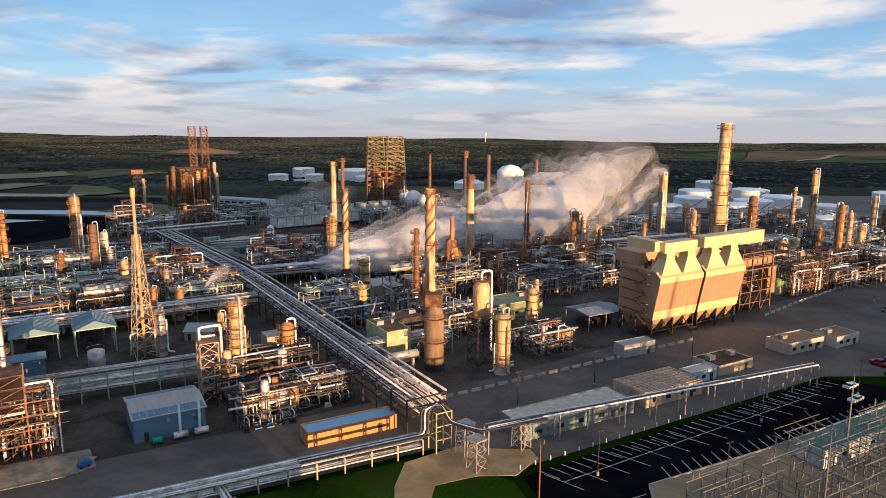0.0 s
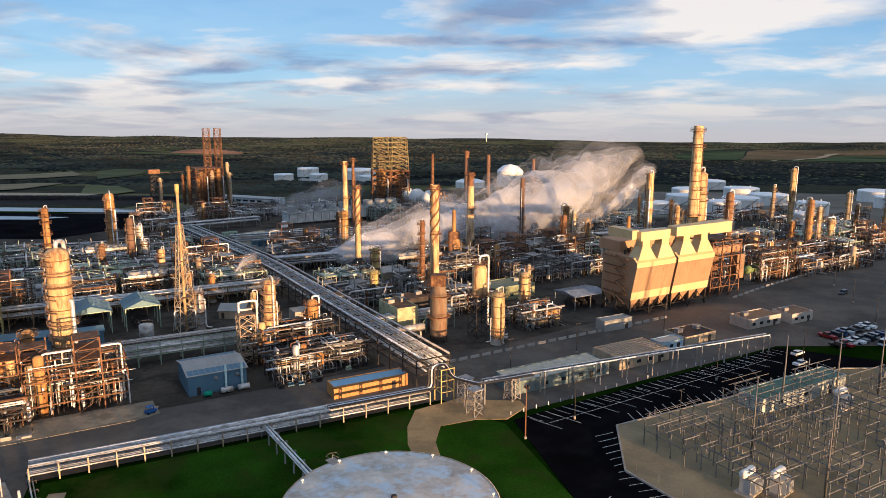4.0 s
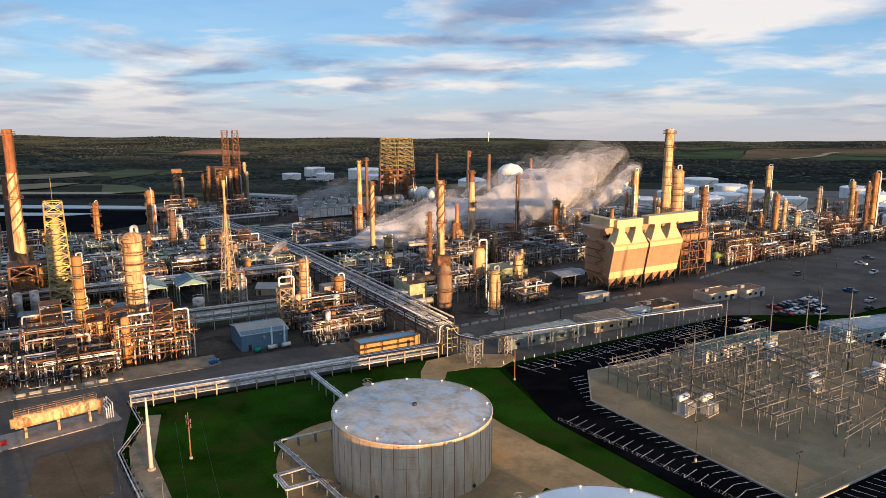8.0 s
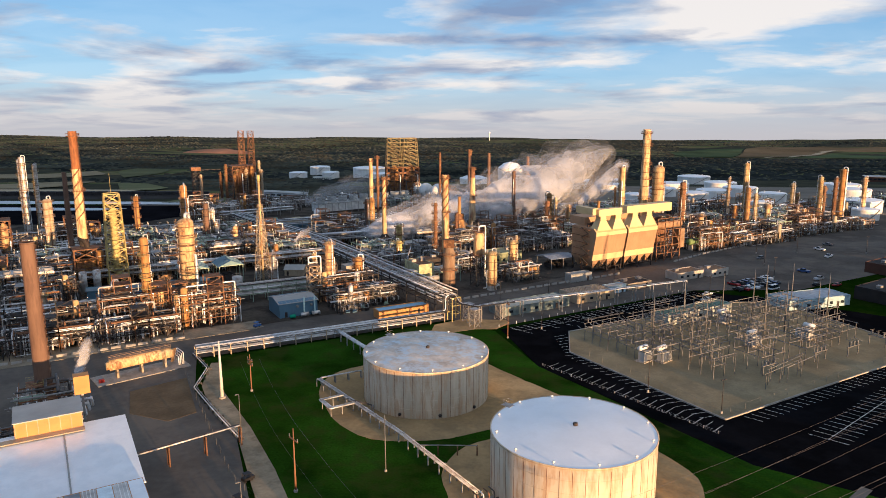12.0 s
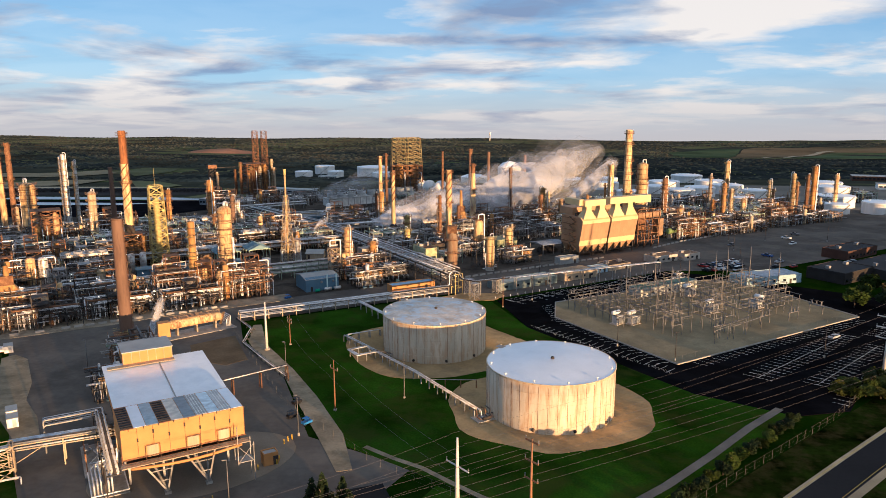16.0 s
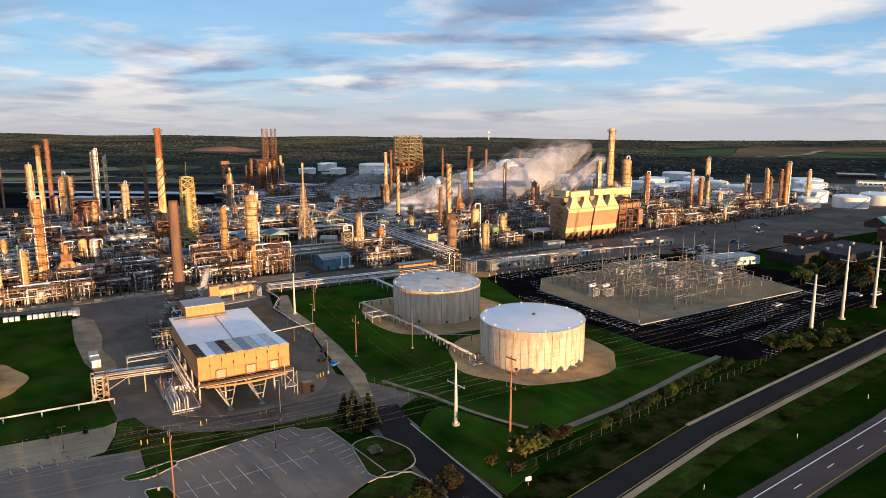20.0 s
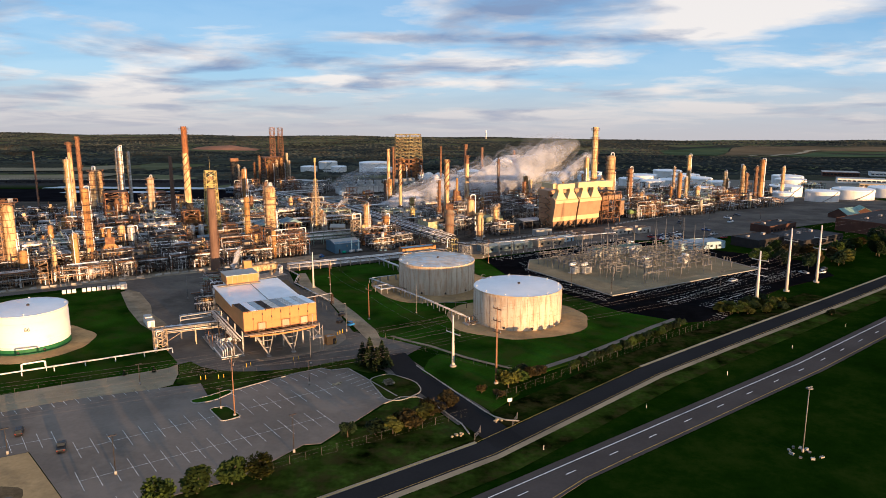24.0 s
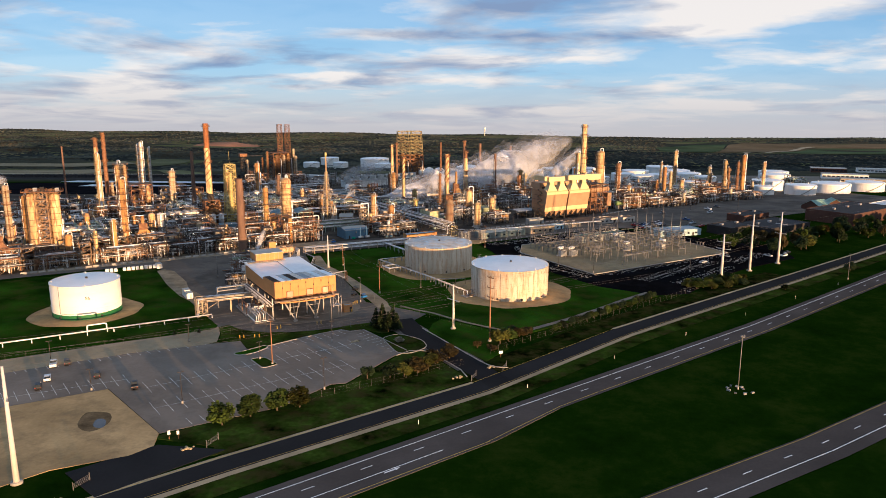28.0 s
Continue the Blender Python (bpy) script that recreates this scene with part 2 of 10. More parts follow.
# ---- mesh helpers ----
class M:
    """Collects faces for one mesh."""

    def __init__(self):
        self.v, self.f, self.s = [], [], []

    def add(self, vs, fs, smooth=False):
        o = len(self.v)
        self.v += [tuple(p) for p in vs]
        self.f += [tuple(i + o for i in q) for q in fs]
        self.s += [smooth] * len(fs)
        return self

    def box(self, x, y, z, sx, sy, sz, rz=0.0):
        """Box with its base's middle at x, y, z."""
        c, s = math.cos(radians(rz)), math.sin(radians(rz))
        vs = []
        for dz in (0, sz):
            for dx, dy in ((-sx, -sy), (sx, -sy), (sx, sy), (-sx, sy)):
                dx, dy = dx / 2, dy / 2
                vs.append((x + dx * c - dy * s, y + dx * s + dy * c, z + dz))
        return self.add(vs, ((3, 2, 1, 0), (4, 5, 6, 7), (0, 1, 5, 4), (1, 2, 6, 5), (2, 3, 7, 6), (3, 0, 4, 7)))

    def beam(self, a, b, w, h=None):
        """Square bar from a to b."""
        h = h or w
        a, b = Vector(a), Vector(b)
        d = (b - a).normalized()
        up = Vector((0, 0, 1)) if abs(d.z) < 0.95 else Vector((1, 0, 0))
        s = d.cross(up).normalized()
        t = s.cross(d)
        vs = []
        for p in (a, b):
            for i, j in ((-1, -1), (1, -1), (1, 1), (-1, 1)):
                vs.append(p + s * (i * w / 2) + t * (j * h / 2))
        return self.add(vs, ((0, 1, 2, 3), (7, 6, 5, 4), (4, 5, 1, 0), (5, 6, 2, 1), (6, 7, 3, 2), (7, 4, 0, 3)))

    def lathe(self, rings, n=16, x=0.0, y=0.0, caps=True):
        """Round body about a vertical axis; rings of (z, radius)."""
        vs, fs = [], []
        for z, r in rings:
            vs += [(x + r * math.cos(2 * math.pi * k / n), y + r * math.sin(2 * math.pi * k / n), z) for k in range(n)]
        for i in range(len(rings) - 1):
            for k in range(n):
                k2 = (k + 1) % n
                fs.append((i * n + k, i * n + k2, (i + 1) * n + k2, (i + 1) * n + k))
        self.add(vs, fs, True)
        if caps:
            o = len(self.v) - len(vs)
            self.f.append(tuple(o + n - 1 - k for k in range(n)))
            self.f.append(tuple(o + (len(rings) - 1) * n + k for k in range(n)))
            self.s += [False, False]
        return self

    def tube(self, pts, r, n=8, caps=True):
        """Round pipe along points."""
        pts = [Vector(p) for p in pts]
        vs, fs = [], []
        ref = None
        for i, p in enumerate(pts):
            d = (pts[min(i + 1, len(pts) - 1)] - pts[max(i - 1, 0)]).normalized()
            if ref is None:
                ref = Vector((0, 0, 1)) if abs(d.z) < 0.9 else Vector((1, 0, 0))
            s = d.cross(ref)
            if s.length < 1e-4:
                s = d.orthogonal()
            s.normalize()
            t = s.cross(d).normalized()
            ref = t
            rr = r
            if 0 < i < len(pts) - 1:
                a, b = (p - pts[i - 1]).normalized(), (pts[i + 1] - p).normalized()
                rr = r / max(0.5, math.cos(a.angle(b) / 2))
            rr = min(rr, r * 1.3)
            vs += [p + s * (rr * math.cos(2 * math.pi * k / n)) + t * (rr * math.sin(2 * math.pi * k / n)) for k in range(n)]
        for i in range(len(pts) - 1):
            for k in range(n):
                k2 = (k + 1) % n
                fs.append((i * n + k2, i * n + k, (i + 1) * n + k, (i + 1) * n + k2))
        if caps:
            fs.append(tuple(range(n)))
            fs.append(tuple(reversed(range((len(pts) - 1) * n, len(pts) * n))))
        return self.add(vs, fs, n >= 6)

    def bent(self, pts, r, n=8, turn=None):
        """Pipe whose corners are rounded bends."""
        pts = [Vector(p) for p in pts]
        turn = turn or r * 2.5
        out = [pts[0]]
        for a, p, b in zip(pts, pts[1:], pts[2:]):
            k = min(turn, (a - p).length * 0.45, (b - p).length * 0.45)
            e1, e2 = p + (a - p).normalized() * k, p + (b - p).normalized() * k
            out += [e1, (e1 + e2) / 4 + p / 2, e2]
        out.append(pts[-1])
        return self.tube(out, r, n)

    def poly(self, pts, z=0.0, down=0.0):
        """Flat slab from an outline, counter-clockwise, with a short edge downwards."""
        n = len(pts)
        self.add([(p[0], p[1], z) for p in pts], (tuple(range(n)),))
        if down:
            vs = [(p[0], p[1], z) for p in pts] + [(p[0], p[1], z - down) for p in pts]
            self.add(vs, [(i, n + i, n + (i + 1) % n, (i + 1) % n) for i in range(n)])
        return self

    def data(self, name, material):
        me = bpy.data.meshes.new(name)
        me.from_pydata(self.v, [], self.f)
        me.polygons.foreach_set("use_smooth", self.s)
        me.materials.append(material)
        me.update()
        return me


def part(name, m, material, parent=None, label="", at=None, kind=""):
    """Links a mesh as one object under a thing or a part."""
    me = m if isinstance(m, bpy.types.Mesh) else m.data(name, material)
    ob = new(name, me)
    ob.parent = parent
    if at is not None:
        ob.matrix_basis = at
    if label or kind:
        tagged(ob, label=label, kind=kind)
    return ob


def thing(name, label, category, m=None, group="", kind=""):
    """An empty at the thing's base, which holds its parts."""
    ob = new(name)
    ob.empty_display_size = 0.5
    if m is not None:
        ob.matrix_basis = m
    return tagged(ob, label, category, group, kind)


def UV(u, v):
    """Plan coordinates along the street grid to metres east and north."""
    return (u * CA - v * SA, u * SA + v * CA)


def W(u, v, z=0.0, rz=0.0):
    x, y = UV(u, v)
    return pose(x, y, z + land(x, y), 0, 0, A + rz)


def solid(name, m, material, label, category, at=None, group="", kind=""):
    return tagged(part(name, m, material, None, at=at), label, category, group, kind)


def shared(name, build, material, cache={}):
    """A mesh that alike pieces share."""
    key = (name, material.name)
    if key not in cache:
        m = M()
        build(m)
        cache[key] = m.data(name, material)
    return cache[key]

# ---- ground, roads and yards ----
grass = mat("mown_grass", (0.0125, 0.040, 0.0038), 0.9, 0.0, 0.7, 0.05, 1.9, 0.5, dirt=(0.034, 0.044, 0.010), dirt_amt=0.75, spec=0.0)
rough_grass = mat("rough_verge_grass", (0.016, 0.030, 0.0048), 0.95, 0.0, 0.9, 0.11, 0.7, 0.6, dirt=(0.040, 0.034, 0.013), dirt_amt=0.7, spec=0.0)
asphalt = mat("worn_asphalt", (0.122, 0.109, 0.096), 0.85, 0.0, 0.28, 0.03, 0.6, 0.1, dirt=(0.19, 0.166, 0.138), dirt_amt=0.6, spec=0.0)
lot_grey = mat("faded_lot_asphalt", (0.205, 0.176, 0.148), 0.85, 0.0, 0.2, 0.04, 0.9, 0.1, dirt=(0.28, 0.24, 0.20), dirt_amt=0.5, spec=0.0)
lot_black = mat("fresh_black_asphalt", (0.006, 0.006, 0.007), 0.8, 0.0, 0.25, 0.05, 1.0, 0.1, dirt=(0.010, 0.010, 0.012), dirt_amt=0.6, spec=0.0)
road_mat = mat("highway_asphalt", (0.088, 0.078, 0.073), 0.8, 0.0, 0.18, 0.05, 1.2, 0.1, dirt=(0.070, 0.062, 0.058), dirt_amt=0.5, spec=0.0)
road_dark = mat("resurfaced_road_asphalt", (0.026, 0.027, 0.029), 0.75, 0.0, 0.15, 0.05, 1.2, 0.1, spec=0.0)
gravel = mat("tan_gravel", (0.38, 0.31, 0.205), 0.95, 0.0, 0.22, 0.06, 2.0, 0.3, dirt=(0.235, 0.19, 0.125), dirt_amt=0.5, spec=0.0)
dirt_mat = mat("bare_dirt", (0.40, 0.275, 0.140), 0.95, 0.0, 0.25, 0.06, 1.0, 0.4, dirt=(0.21, 0.155, 0.09), dirt_amt=0.6, spec=0.0)
# stained concrete; its base colour also holds the shade between the units
slab_mat = mat("stained_shade_dark_concrete", (0.072, 0.063, 0.053), 0.85, 0.0, 0.4, 0.05, 0.8, 0.1, dirt=(0.040, 0.036, 0.032), dirt_amt=0.8, spec=0.0)
paint_white = mat("white_road_paint", (0.82, 0.82, 0.80), 0.7, 0.0, 0.15, 0.8, 6)
stall_paint = mat("worn_stall_paint", (0.66, 0.65, 0.61), 0.75, 0.0, 0.4, 0.5, 3, dirt=(0.12, 0.11, 0.10), dirt_amt=0.7)
paint_yellow = mat("yellow_road_paint", (0.50, 0.34, 0.08), 0.7, 0.0, 0.2, 0.8, 6)


LAND_Y = (280, 400, 560, 800, 1100, 1350, 1500, 3250, 5000)
LAND_Z = (0, -5, -12.5, -29, -51, -68, -76, -140, -160)


def land(x, y):
    """Height of the ground: level at the front of the plant, sinking to a wide wooded valley beyond."""
    if y < 280:
        return 0.0
    z = float(np.interp(y, LAND_Y, LAND_Z))
    k = min(1.0, max(0.0, (y - 1500.0) / 1500.0))
    z += k * (14 * noise.noise(Vector((x / 900.0, y / 700.0, 0.3))) + 7 * noise.noise(Vector((x / 330.0, y / 260.0, 2.7))))
    z += k * max(-16.0, min(26.0, -x * 0.0085))
    return z


def spread(lo, hi, n, core_lo, core_hi, m):
    """Grid lines, close within the core and widening outside it."""
    a = [core_lo - (core_lo - lo) * ((n - i) / n) ** 1.6 for i in range(n)]
    b = [core_lo + (core_hi - core_lo) * i / m for i in range(m + 1)]
    c = [core_hi + (hi - core_hi) * (i / n) ** 1.6 for i in range(1, n + 1)]
    return a + b + c


far_land = bpy.data.materials.new("wooded_land")
far_land.use_nodes = True
nt = far_land.node_tree
fb = nt.nodes["Principled BSDF"]
fb.inputs["Roughness"].default_value, fb.inputs["Specular IOR Level"].default_value = 1.0, 0.0
ftc = nt.nodes.new("ShaderNodeTexCoord")


def f_noise(scale, detail, rough, stretch=(1, 1, 1)):
    mp = nt.nodes.new("ShaderNodeMapping")
    mp.inputs["Scale"].default_value = stretch
    n = nt.nodes.new("ShaderNodeTexNoise")
    n.inputs["Scale"].default_value, n.inputs["Detail"].default_value, n.inputs["Roughness"].default_value = scale, detail, rough
    nt.links.new(ftc.outputs["Object"], mp.inputs["Vector"])
    nt.links.new(mp.outputs["Vector"], n.inputs["Vector"])
    return n.outputs["Fac"]


def f_ramp(fac, stops):
    r = nt.nodes.new("ShaderNodeValToRGB")
    while len(r.color_ramp.elements) < len(stops):
        r.color_ramp.elements.new(0.5)
    for e, (p, c) in zip(r.color_ramp.elements, stops):
        e.position, e.color = p, (*c, 1)
    nt.links.new(fac, r.inputs[0])
    return r.outputs[0]


def f_mix(fac, a, b):
    m = nt.nodes.new("ShaderNodeMix")
    m.data_type = 'RGBA'
    nt.links.new(fac, m.inputs[0])
    nt.links.new(a, m.inputs[6])
    nt.links.new(b, m.inputs[7])
    return m.outputs[2]


f_grass = f_ramp(f_noise(0.035, 12, 0.8), ((0.32, (0.0028, 0.0110, 0.0009)), (0.5, (0.0062, 0.0220, 0.0016)), (0.63, (0.018, 0.033, 0.005))))
# the woods' floor leans to grey blue: distance haze put into the colour
f_wood = f_ramp(f_noise(0.02, 8, 0.7), ((0.35, (0.038, 0.042, 0.032)), (0.5, (0.054, 0.057, 0.042)), (0.68, (0.088, 0.080, 0.054))))
f_field = f_ramp(f_noise(0.004, 3, 0.5, (1, 2.6, 1)), ((0.40, (0.085, 0.092, 0.045)), (0.5, (0.165, 0.145, 0.080)), (0.6, (0.095, 0.115, 0.052))))
f_sep = nt.nodes.new("ShaderNodeSeparateXYZ")
nt.links.new(ftc.outputs["Object"], f_sep.inputs[0])
f_far = f_ramp(f_noise(0.0021, 3, 0.5, (0.7, 1.6, 1)), ((0.50, (0, 0, 0)), (0.54, (1, 1, 1))))
f_dist = nt.nodes.new("ShaderNodeMapRange")
f_dist.inputs["From Min"].default_value, f_dist.inputs["From Max"].default_value = 560, 640
nt.links.new(f_sep.outputs[1], f_dist.inputs["Value"])
nt.links.new(f_mix(f_dist.outputs[0], f_grass, f_mix(f_far, f_wood, f_field)), fb.inputs["Base Color"])

xs = spread(-4600, 4600, 30, -700, 900, 30)
ys = [-1400, -900, -500, -200, 0, 150, 256] + [280 + 24 * i for i in range(22)] + [820 + 4180 * (i / 60) ** 1.4 for i in range(61)]
g = M()
g.add([(x, y, land(x, y) - 0.12) for y in ys for x in xs],
      [(j * len(xs) + i, j * len(xs) + i + 1, (j + 1) * len(xs) + i + 1, (j + 1) * len(xs) + i) for j in range(len(ys) - 1) for i in range(len(xs) - 1)], True)
solid("ground", g, far_land, "open grassland falling away to wooded hills at the horizon", "ground", kind="structure")


def slab(name, pts, z, material, label, category="pavement", down=0.12):
    P = [UV(*p) for p in pts]
    if max(p[1] for p in P) < 280:
        return solid(name, M().poly(P, z, down), material, label, category, kind="structure")
    bm = bmesh.new()
    bm.faces.new([bm.verts.new((*p, 0)) for p in P])
    for y in range(280, 760, 24):
        bmesh.ops.bisect_plane(bm, geom=bm.verts[:] + bm.edges[:] + bm.faces[:], plane_co=(0, y, 0), plane_no=(0, 1, 0))
    for q in bm.verts:
        q.co.z = land(q.co.x, q.co.y) + z
    me = bpy.data.meshes.new(name)
    bm.to_mesh(me)
    bm.free()
    me.materials.append(material)
    return solid(name, me, material, label, category, kind="structure")


def rounded(pts, r, n=4):
    """The corners of an outline drawn out into short curves."""
    out = []
    P = [Vector(p) for p in pts]
    for a, b, c in zip(P[-1:] + P[:-1], P, P[1:] + P[:1]):
        p, q = b + (a - b).normalized() * min(r, (a - b).length * 0.45), b + (c - b).normalized() * min(r, (c - b).length * 0.45)
        out += [tuple(p * (1 - t) ** 2 + b * 2 * t * (1 - t) + q * t * t) for t in (i / n for i in range(n + 1))]
    return out


ISLANDS = [rounded([(-85.6, -7.0), (-80.9, -7.6), (-78.9, -16.4), (-84.4, -17.2)], 1.6),
           rounded([(-89.2, 1.4), (-84.0, 2.0), (-77.4, 4.0), (-76.8, 1.4), (-82.9, -2.0), (-88.3, -1.7)], 1.5),
           rounded([(-38.4, -8.8), (-30.7, -7.6), (-26.6, -18), (-28.4, -25.6), (-36.5, -28.6), (-40.6, -26.0)], 3.0)]
YARD = [(-430, 166), (-200, 160), (-96, 158), (-90, 148), (-89, 60), (-88, 36), (-80, 20), (-58, 12), (-36, 4), (-31, -4), (-31, -56), (-19, -50), (-19, 4),
        (-9, 10), (-24, 37), (-17, 80), (-20, 115), (-14, 143), (78, 138), (84, 122), (190, 122.5), (230, 100), (560, 100), (600, 330), (420, 640), (-430, 640)]
slab("plant_yard", YARD, 0.0, asphalt, "worn grey asphalt yard and roads of the refinery")
slab("process_area", [(-430, 172), (-60, 168.5), (76, 167), (76, 620), (-430, 620)], 0.10, slab_mat, "stained concrete slab, darkened for shade, under the process units")
slab("process_area_east", [(88, 164), (232, 176), (460, 196), (520, 420), (88, 600)], 0.10, slab_mat, "stained concrete slab, darkened for shade, under the eastern process units")
slab("north_lot", [(76, 82), (77.6, 62), (78.8, 36), (78.4, 24), (80, 8), (86, -14), (107, -21), (138, -8), (172, -1), (215, 2), (235, 26), (205, 99), (189, 121.6), (87, 119)], 0.05, lot_black,
     "fresh black asphalt car park with white stall lines")
pad_pts = [(92.5, 87), (94, 27), (194, 29), (203, 92), (189, 100), (106, 104)]
slab("substation_pad", pad_pts, 0.22, mat("brown_pad_gravel", (0.24, 0.192, 0.118), 0.95, 0.0, 0.24, 0.06, 2.0, 0.3, dirt=(0.165, 0.135, 0.09), dirt_amt=0.5, spec=0.0), "tan gravel pad of the electrical substation", down=0.3)
slab("grass_field", [(-11, 12), (5, -24), (12, -31), (92, -17), (80, 8), (76, 82), (84, 118), (76, 136), (-12, 141), (-18, 115), (-15, 80), (-22, 37)], 0.06, grass,
     "green mown grass round the storage tanks", "grass")
slab("west_grass", [(-430, 33), (-118.8, 31.8), (-105, 31), (-90, 31), (-86.4, 35), (-88, 58), (-92, 146), (-100, 153), (-150, 154), (-430, 156)], 0.04, grass, "green mown grass round the white tank", "grass")
slab("gravel_strip", [(-430, 18.9), (-118.5, 18.9), (-108, 17.4), (-96, 15.2), (-91, 16.6), (-88, 25), (-86.6, 33.4), (-90, 31.4), (-105, 31.8), (-118.8, 32.6), (-430, 34)], 0.07, gravel, "tan gravel strip beside the employee car park")
slab("west_lot", [(-430, -9), (-129, -11), (-120.6, -49.5), (-88, -49), (-70, -40.5), (-66, -42), (-42, -27.5), (-36, -25.5), (-40.2, 2.7), (-45.5, 3.6), (-47.7, 6.9), (-55.3, 6.6), (-66, 4.9), (-77, 2.6), (-83.8, 2.2), (-83.6, 13.2), (-96, 15.6), (-108, 17.8), (-118.5, 19.2), (-430, 19.4)], 0.05, lot_grey,
     "faded grey asphalt car park with worn stall lines")
slab("dirt_lot", [(-420, -10), (-300, -9.8), (-129.2, -11.2), (-120.8, -49.4), (-123, -56), (-129, -58.5), (-146, -57), (-160, -61), (-190, -59), (-230, -63), (-300, -62)], 0.06, dirt_mat, "bare tan dirt lot")
slab("dirt_track", [(59, 120), (63, 128), (69, 135.5), (82, 136.5), (90, 130.5), (95, 127.5), (94, 123.5), (86, 120), (79, 123.5), (70, 124.5), (65, 118), (62, 110), (57, 112)], 0.10, dirt_mat, "bare dirt track across the grass to the road corner")
slab("tank_dirt_link", [(50, 70), (58, 90), (62, 86), (66, 72), (68, 57), (69, 47), (64, 38), (57, 36), (57, 52)], 0.105, dirt_mat, "bare dirt track between the two storage tanks", "dirt")
slab("loading_apron", [(-150, 166), (-93, 163.4), (-58, 162.6), (-43, 164.2), (-29, 166.0), (-11, 164.4), (8, 164.8), (12.5, 165.6), (14.5, 169.5), (8, 173.5), (0, 172.6), (-20, 173.4), (-34, 175), (-60, 175), (-93, 176), (-150, 177)], 0.13, mat("pale_sandy_concrete", (0.33, 0.275, 0.20), 0.95, 0.0, 0.3, 0.09, 1.2, 0.2, dirt=(0.15, 0.125, 0.095), dirt_amt=0.7, spec=0.0), "pale sandy concrete apron in front of the process units")
slab("lay_down_yard", [(91, 392), (99, 436), (134, 459), (168, 411), (132, 337), (104, 352)], 0.16, mat("pale_yard_concrete", (0.26, 0.245, 0.215), 0.9, 0.0, 0.25, 0.05, 0.9, 0.1, dirt=(0.15, 0.135, 0.115), dirt_amt=0.6, spec=0.0), "pale worn concrete of the lay-down yard")
slab("brown_patch", [(-20, 127), (-22.5, 100), (-30, 98), (-38, 108), (-36, 124)], 0.05, mat("brown_soil", (0.17, 0.125, 0.08), 0.95, 0.0, 0.3, 0.1, 1.2, 0.3, spec=0.0), "brown soil patch beside the zigzag pipes", "dirt")
slab("grass_island", ISLANDS[0], 0.16, grass, "small kerbed grass island in the car park", "grass", 0.2)
slab("entry_grass", ISLANDS[2], 0.14, rough_grass, "kerbed grass corner beside the entry gate", "grass", 0.2)
slab("gate_apron", [(-143, -60), (-122, -56), (-108, -67), (-138, -75)], 0.055, road_dark, "dark asphalt apron at the west gate")
slab("gate_verge", [(-83.4, 13.2), (-83.6, 2.4), (-77, 2.8), (-66, 5.1), (-55.3, 6.8), (-47.7, 7.1), (-45.5, 3.8), (-40.2, 2.9), (-36, -4), (-33, -4), (-34.5, 10), (-42, 10.8), (-49, 10.4), (-57, 11.6), (-64, 13.6), (-71, 17.2), (-77, 22), (-80.6, 27.5), (-82.4, 34), (-86.4, 33.2), (-87.6, 25), (-90, 16.8), (-88, 14.4)], 0.09, rough_grass, "dark rough grass band between the yard road and the car park", "grass")
slab("lot_island", ISLANDS[1], 0.16, grass, "small kerbed grass island in the car park", "grass", 0.2)
slab("gravel_apron", [(-51 + 23 * math.cos(t * math.pi / 16), 36 + 14.5 * math.sin(t * math.pi / 16)) for t in range(32)], 0.06, mat("grey_gravel", (0.23, 0.19, 0.145), 0.95, 0.0, 0.2, 0.1, 2, 0.3, spec=0.03), "round grey gravel apron below the raised building")


def ribbon(name, pts, half_l, half_r, z, material, label, category="road"):
    """A road along plan points."""
    P = [Vector((*UV(*p), z)) for p in pts]
    m, vs = M(), []
    for i, p in enumerate(P):
        d = (P[min(i + 1, len(P) - 1)] - P[max(i - 1, 0)]).normalized()
        s = Vector((-d.y, d.x, 0))
        vs += [p - s * half_r, p + s * half_l]
    m.add(vs, [(2 * i, 2 * i + 2, 2 * i + 3, 2 * i + 1) for i in range(len(P) - 1)])
    return solid(name, m, material, label, category, kind="structure")


HW = [(-520, -150.5), (-93, -93.9), (-3.5, -81.6), (89.7, -68.9), (221, -46), (420, -8), (700, 40), (1500, 160)]
FR = [(-520, -136), (-300, -104), (-110, -74), (-32, -64.4), (42, -46), (80, -39.6), (173, -25), (300, -4), (600, 44)]
EB = [(-600, -146), (-100, -139), (22, -138), (200, -128), (420, -90), (900, 0)]
ribbon("highway", HW, 5.6, 4.7, 0.03, road_mat, "grey asphalt highway with white lane dashes")
slab("turn_lane", [(-520, -159), (-93, -102.6), (-47, -96.0), (-20, -88.4), (-16.5, -86.6), (-16.5, -84.2), (-93, -94.6), (-520, -151.2)], 0.026, road_mat, "widened asphalt turn lane of the highway", "road")
ribbon("frontage_road", FR, 3.2, 4.2, 0.035, road_dark, "dark resurfaced frontage road")
ribbon("frontage_shoulder", [(u, v - 5.1) for u, v in FR], 1.0, 1.0, 0.03, gravel, "tan gravel shoulder of the frontage road", "shoulder")
ribbon("frontage_shoulder_north", [(u, v + 3.7) for u, v in FR[:4]], 0.7, 0.7, 0.028, gravel, "tan gravel shoulder of the frontage road", "shoulder")
ribbon("frontage_shoulder_east", [(u, v + 3.7) for u, v in FR[4:]], 0.7, 0.7, 0.028, gravel, "tan gravel shoulder of the frontage road", "shoulder")
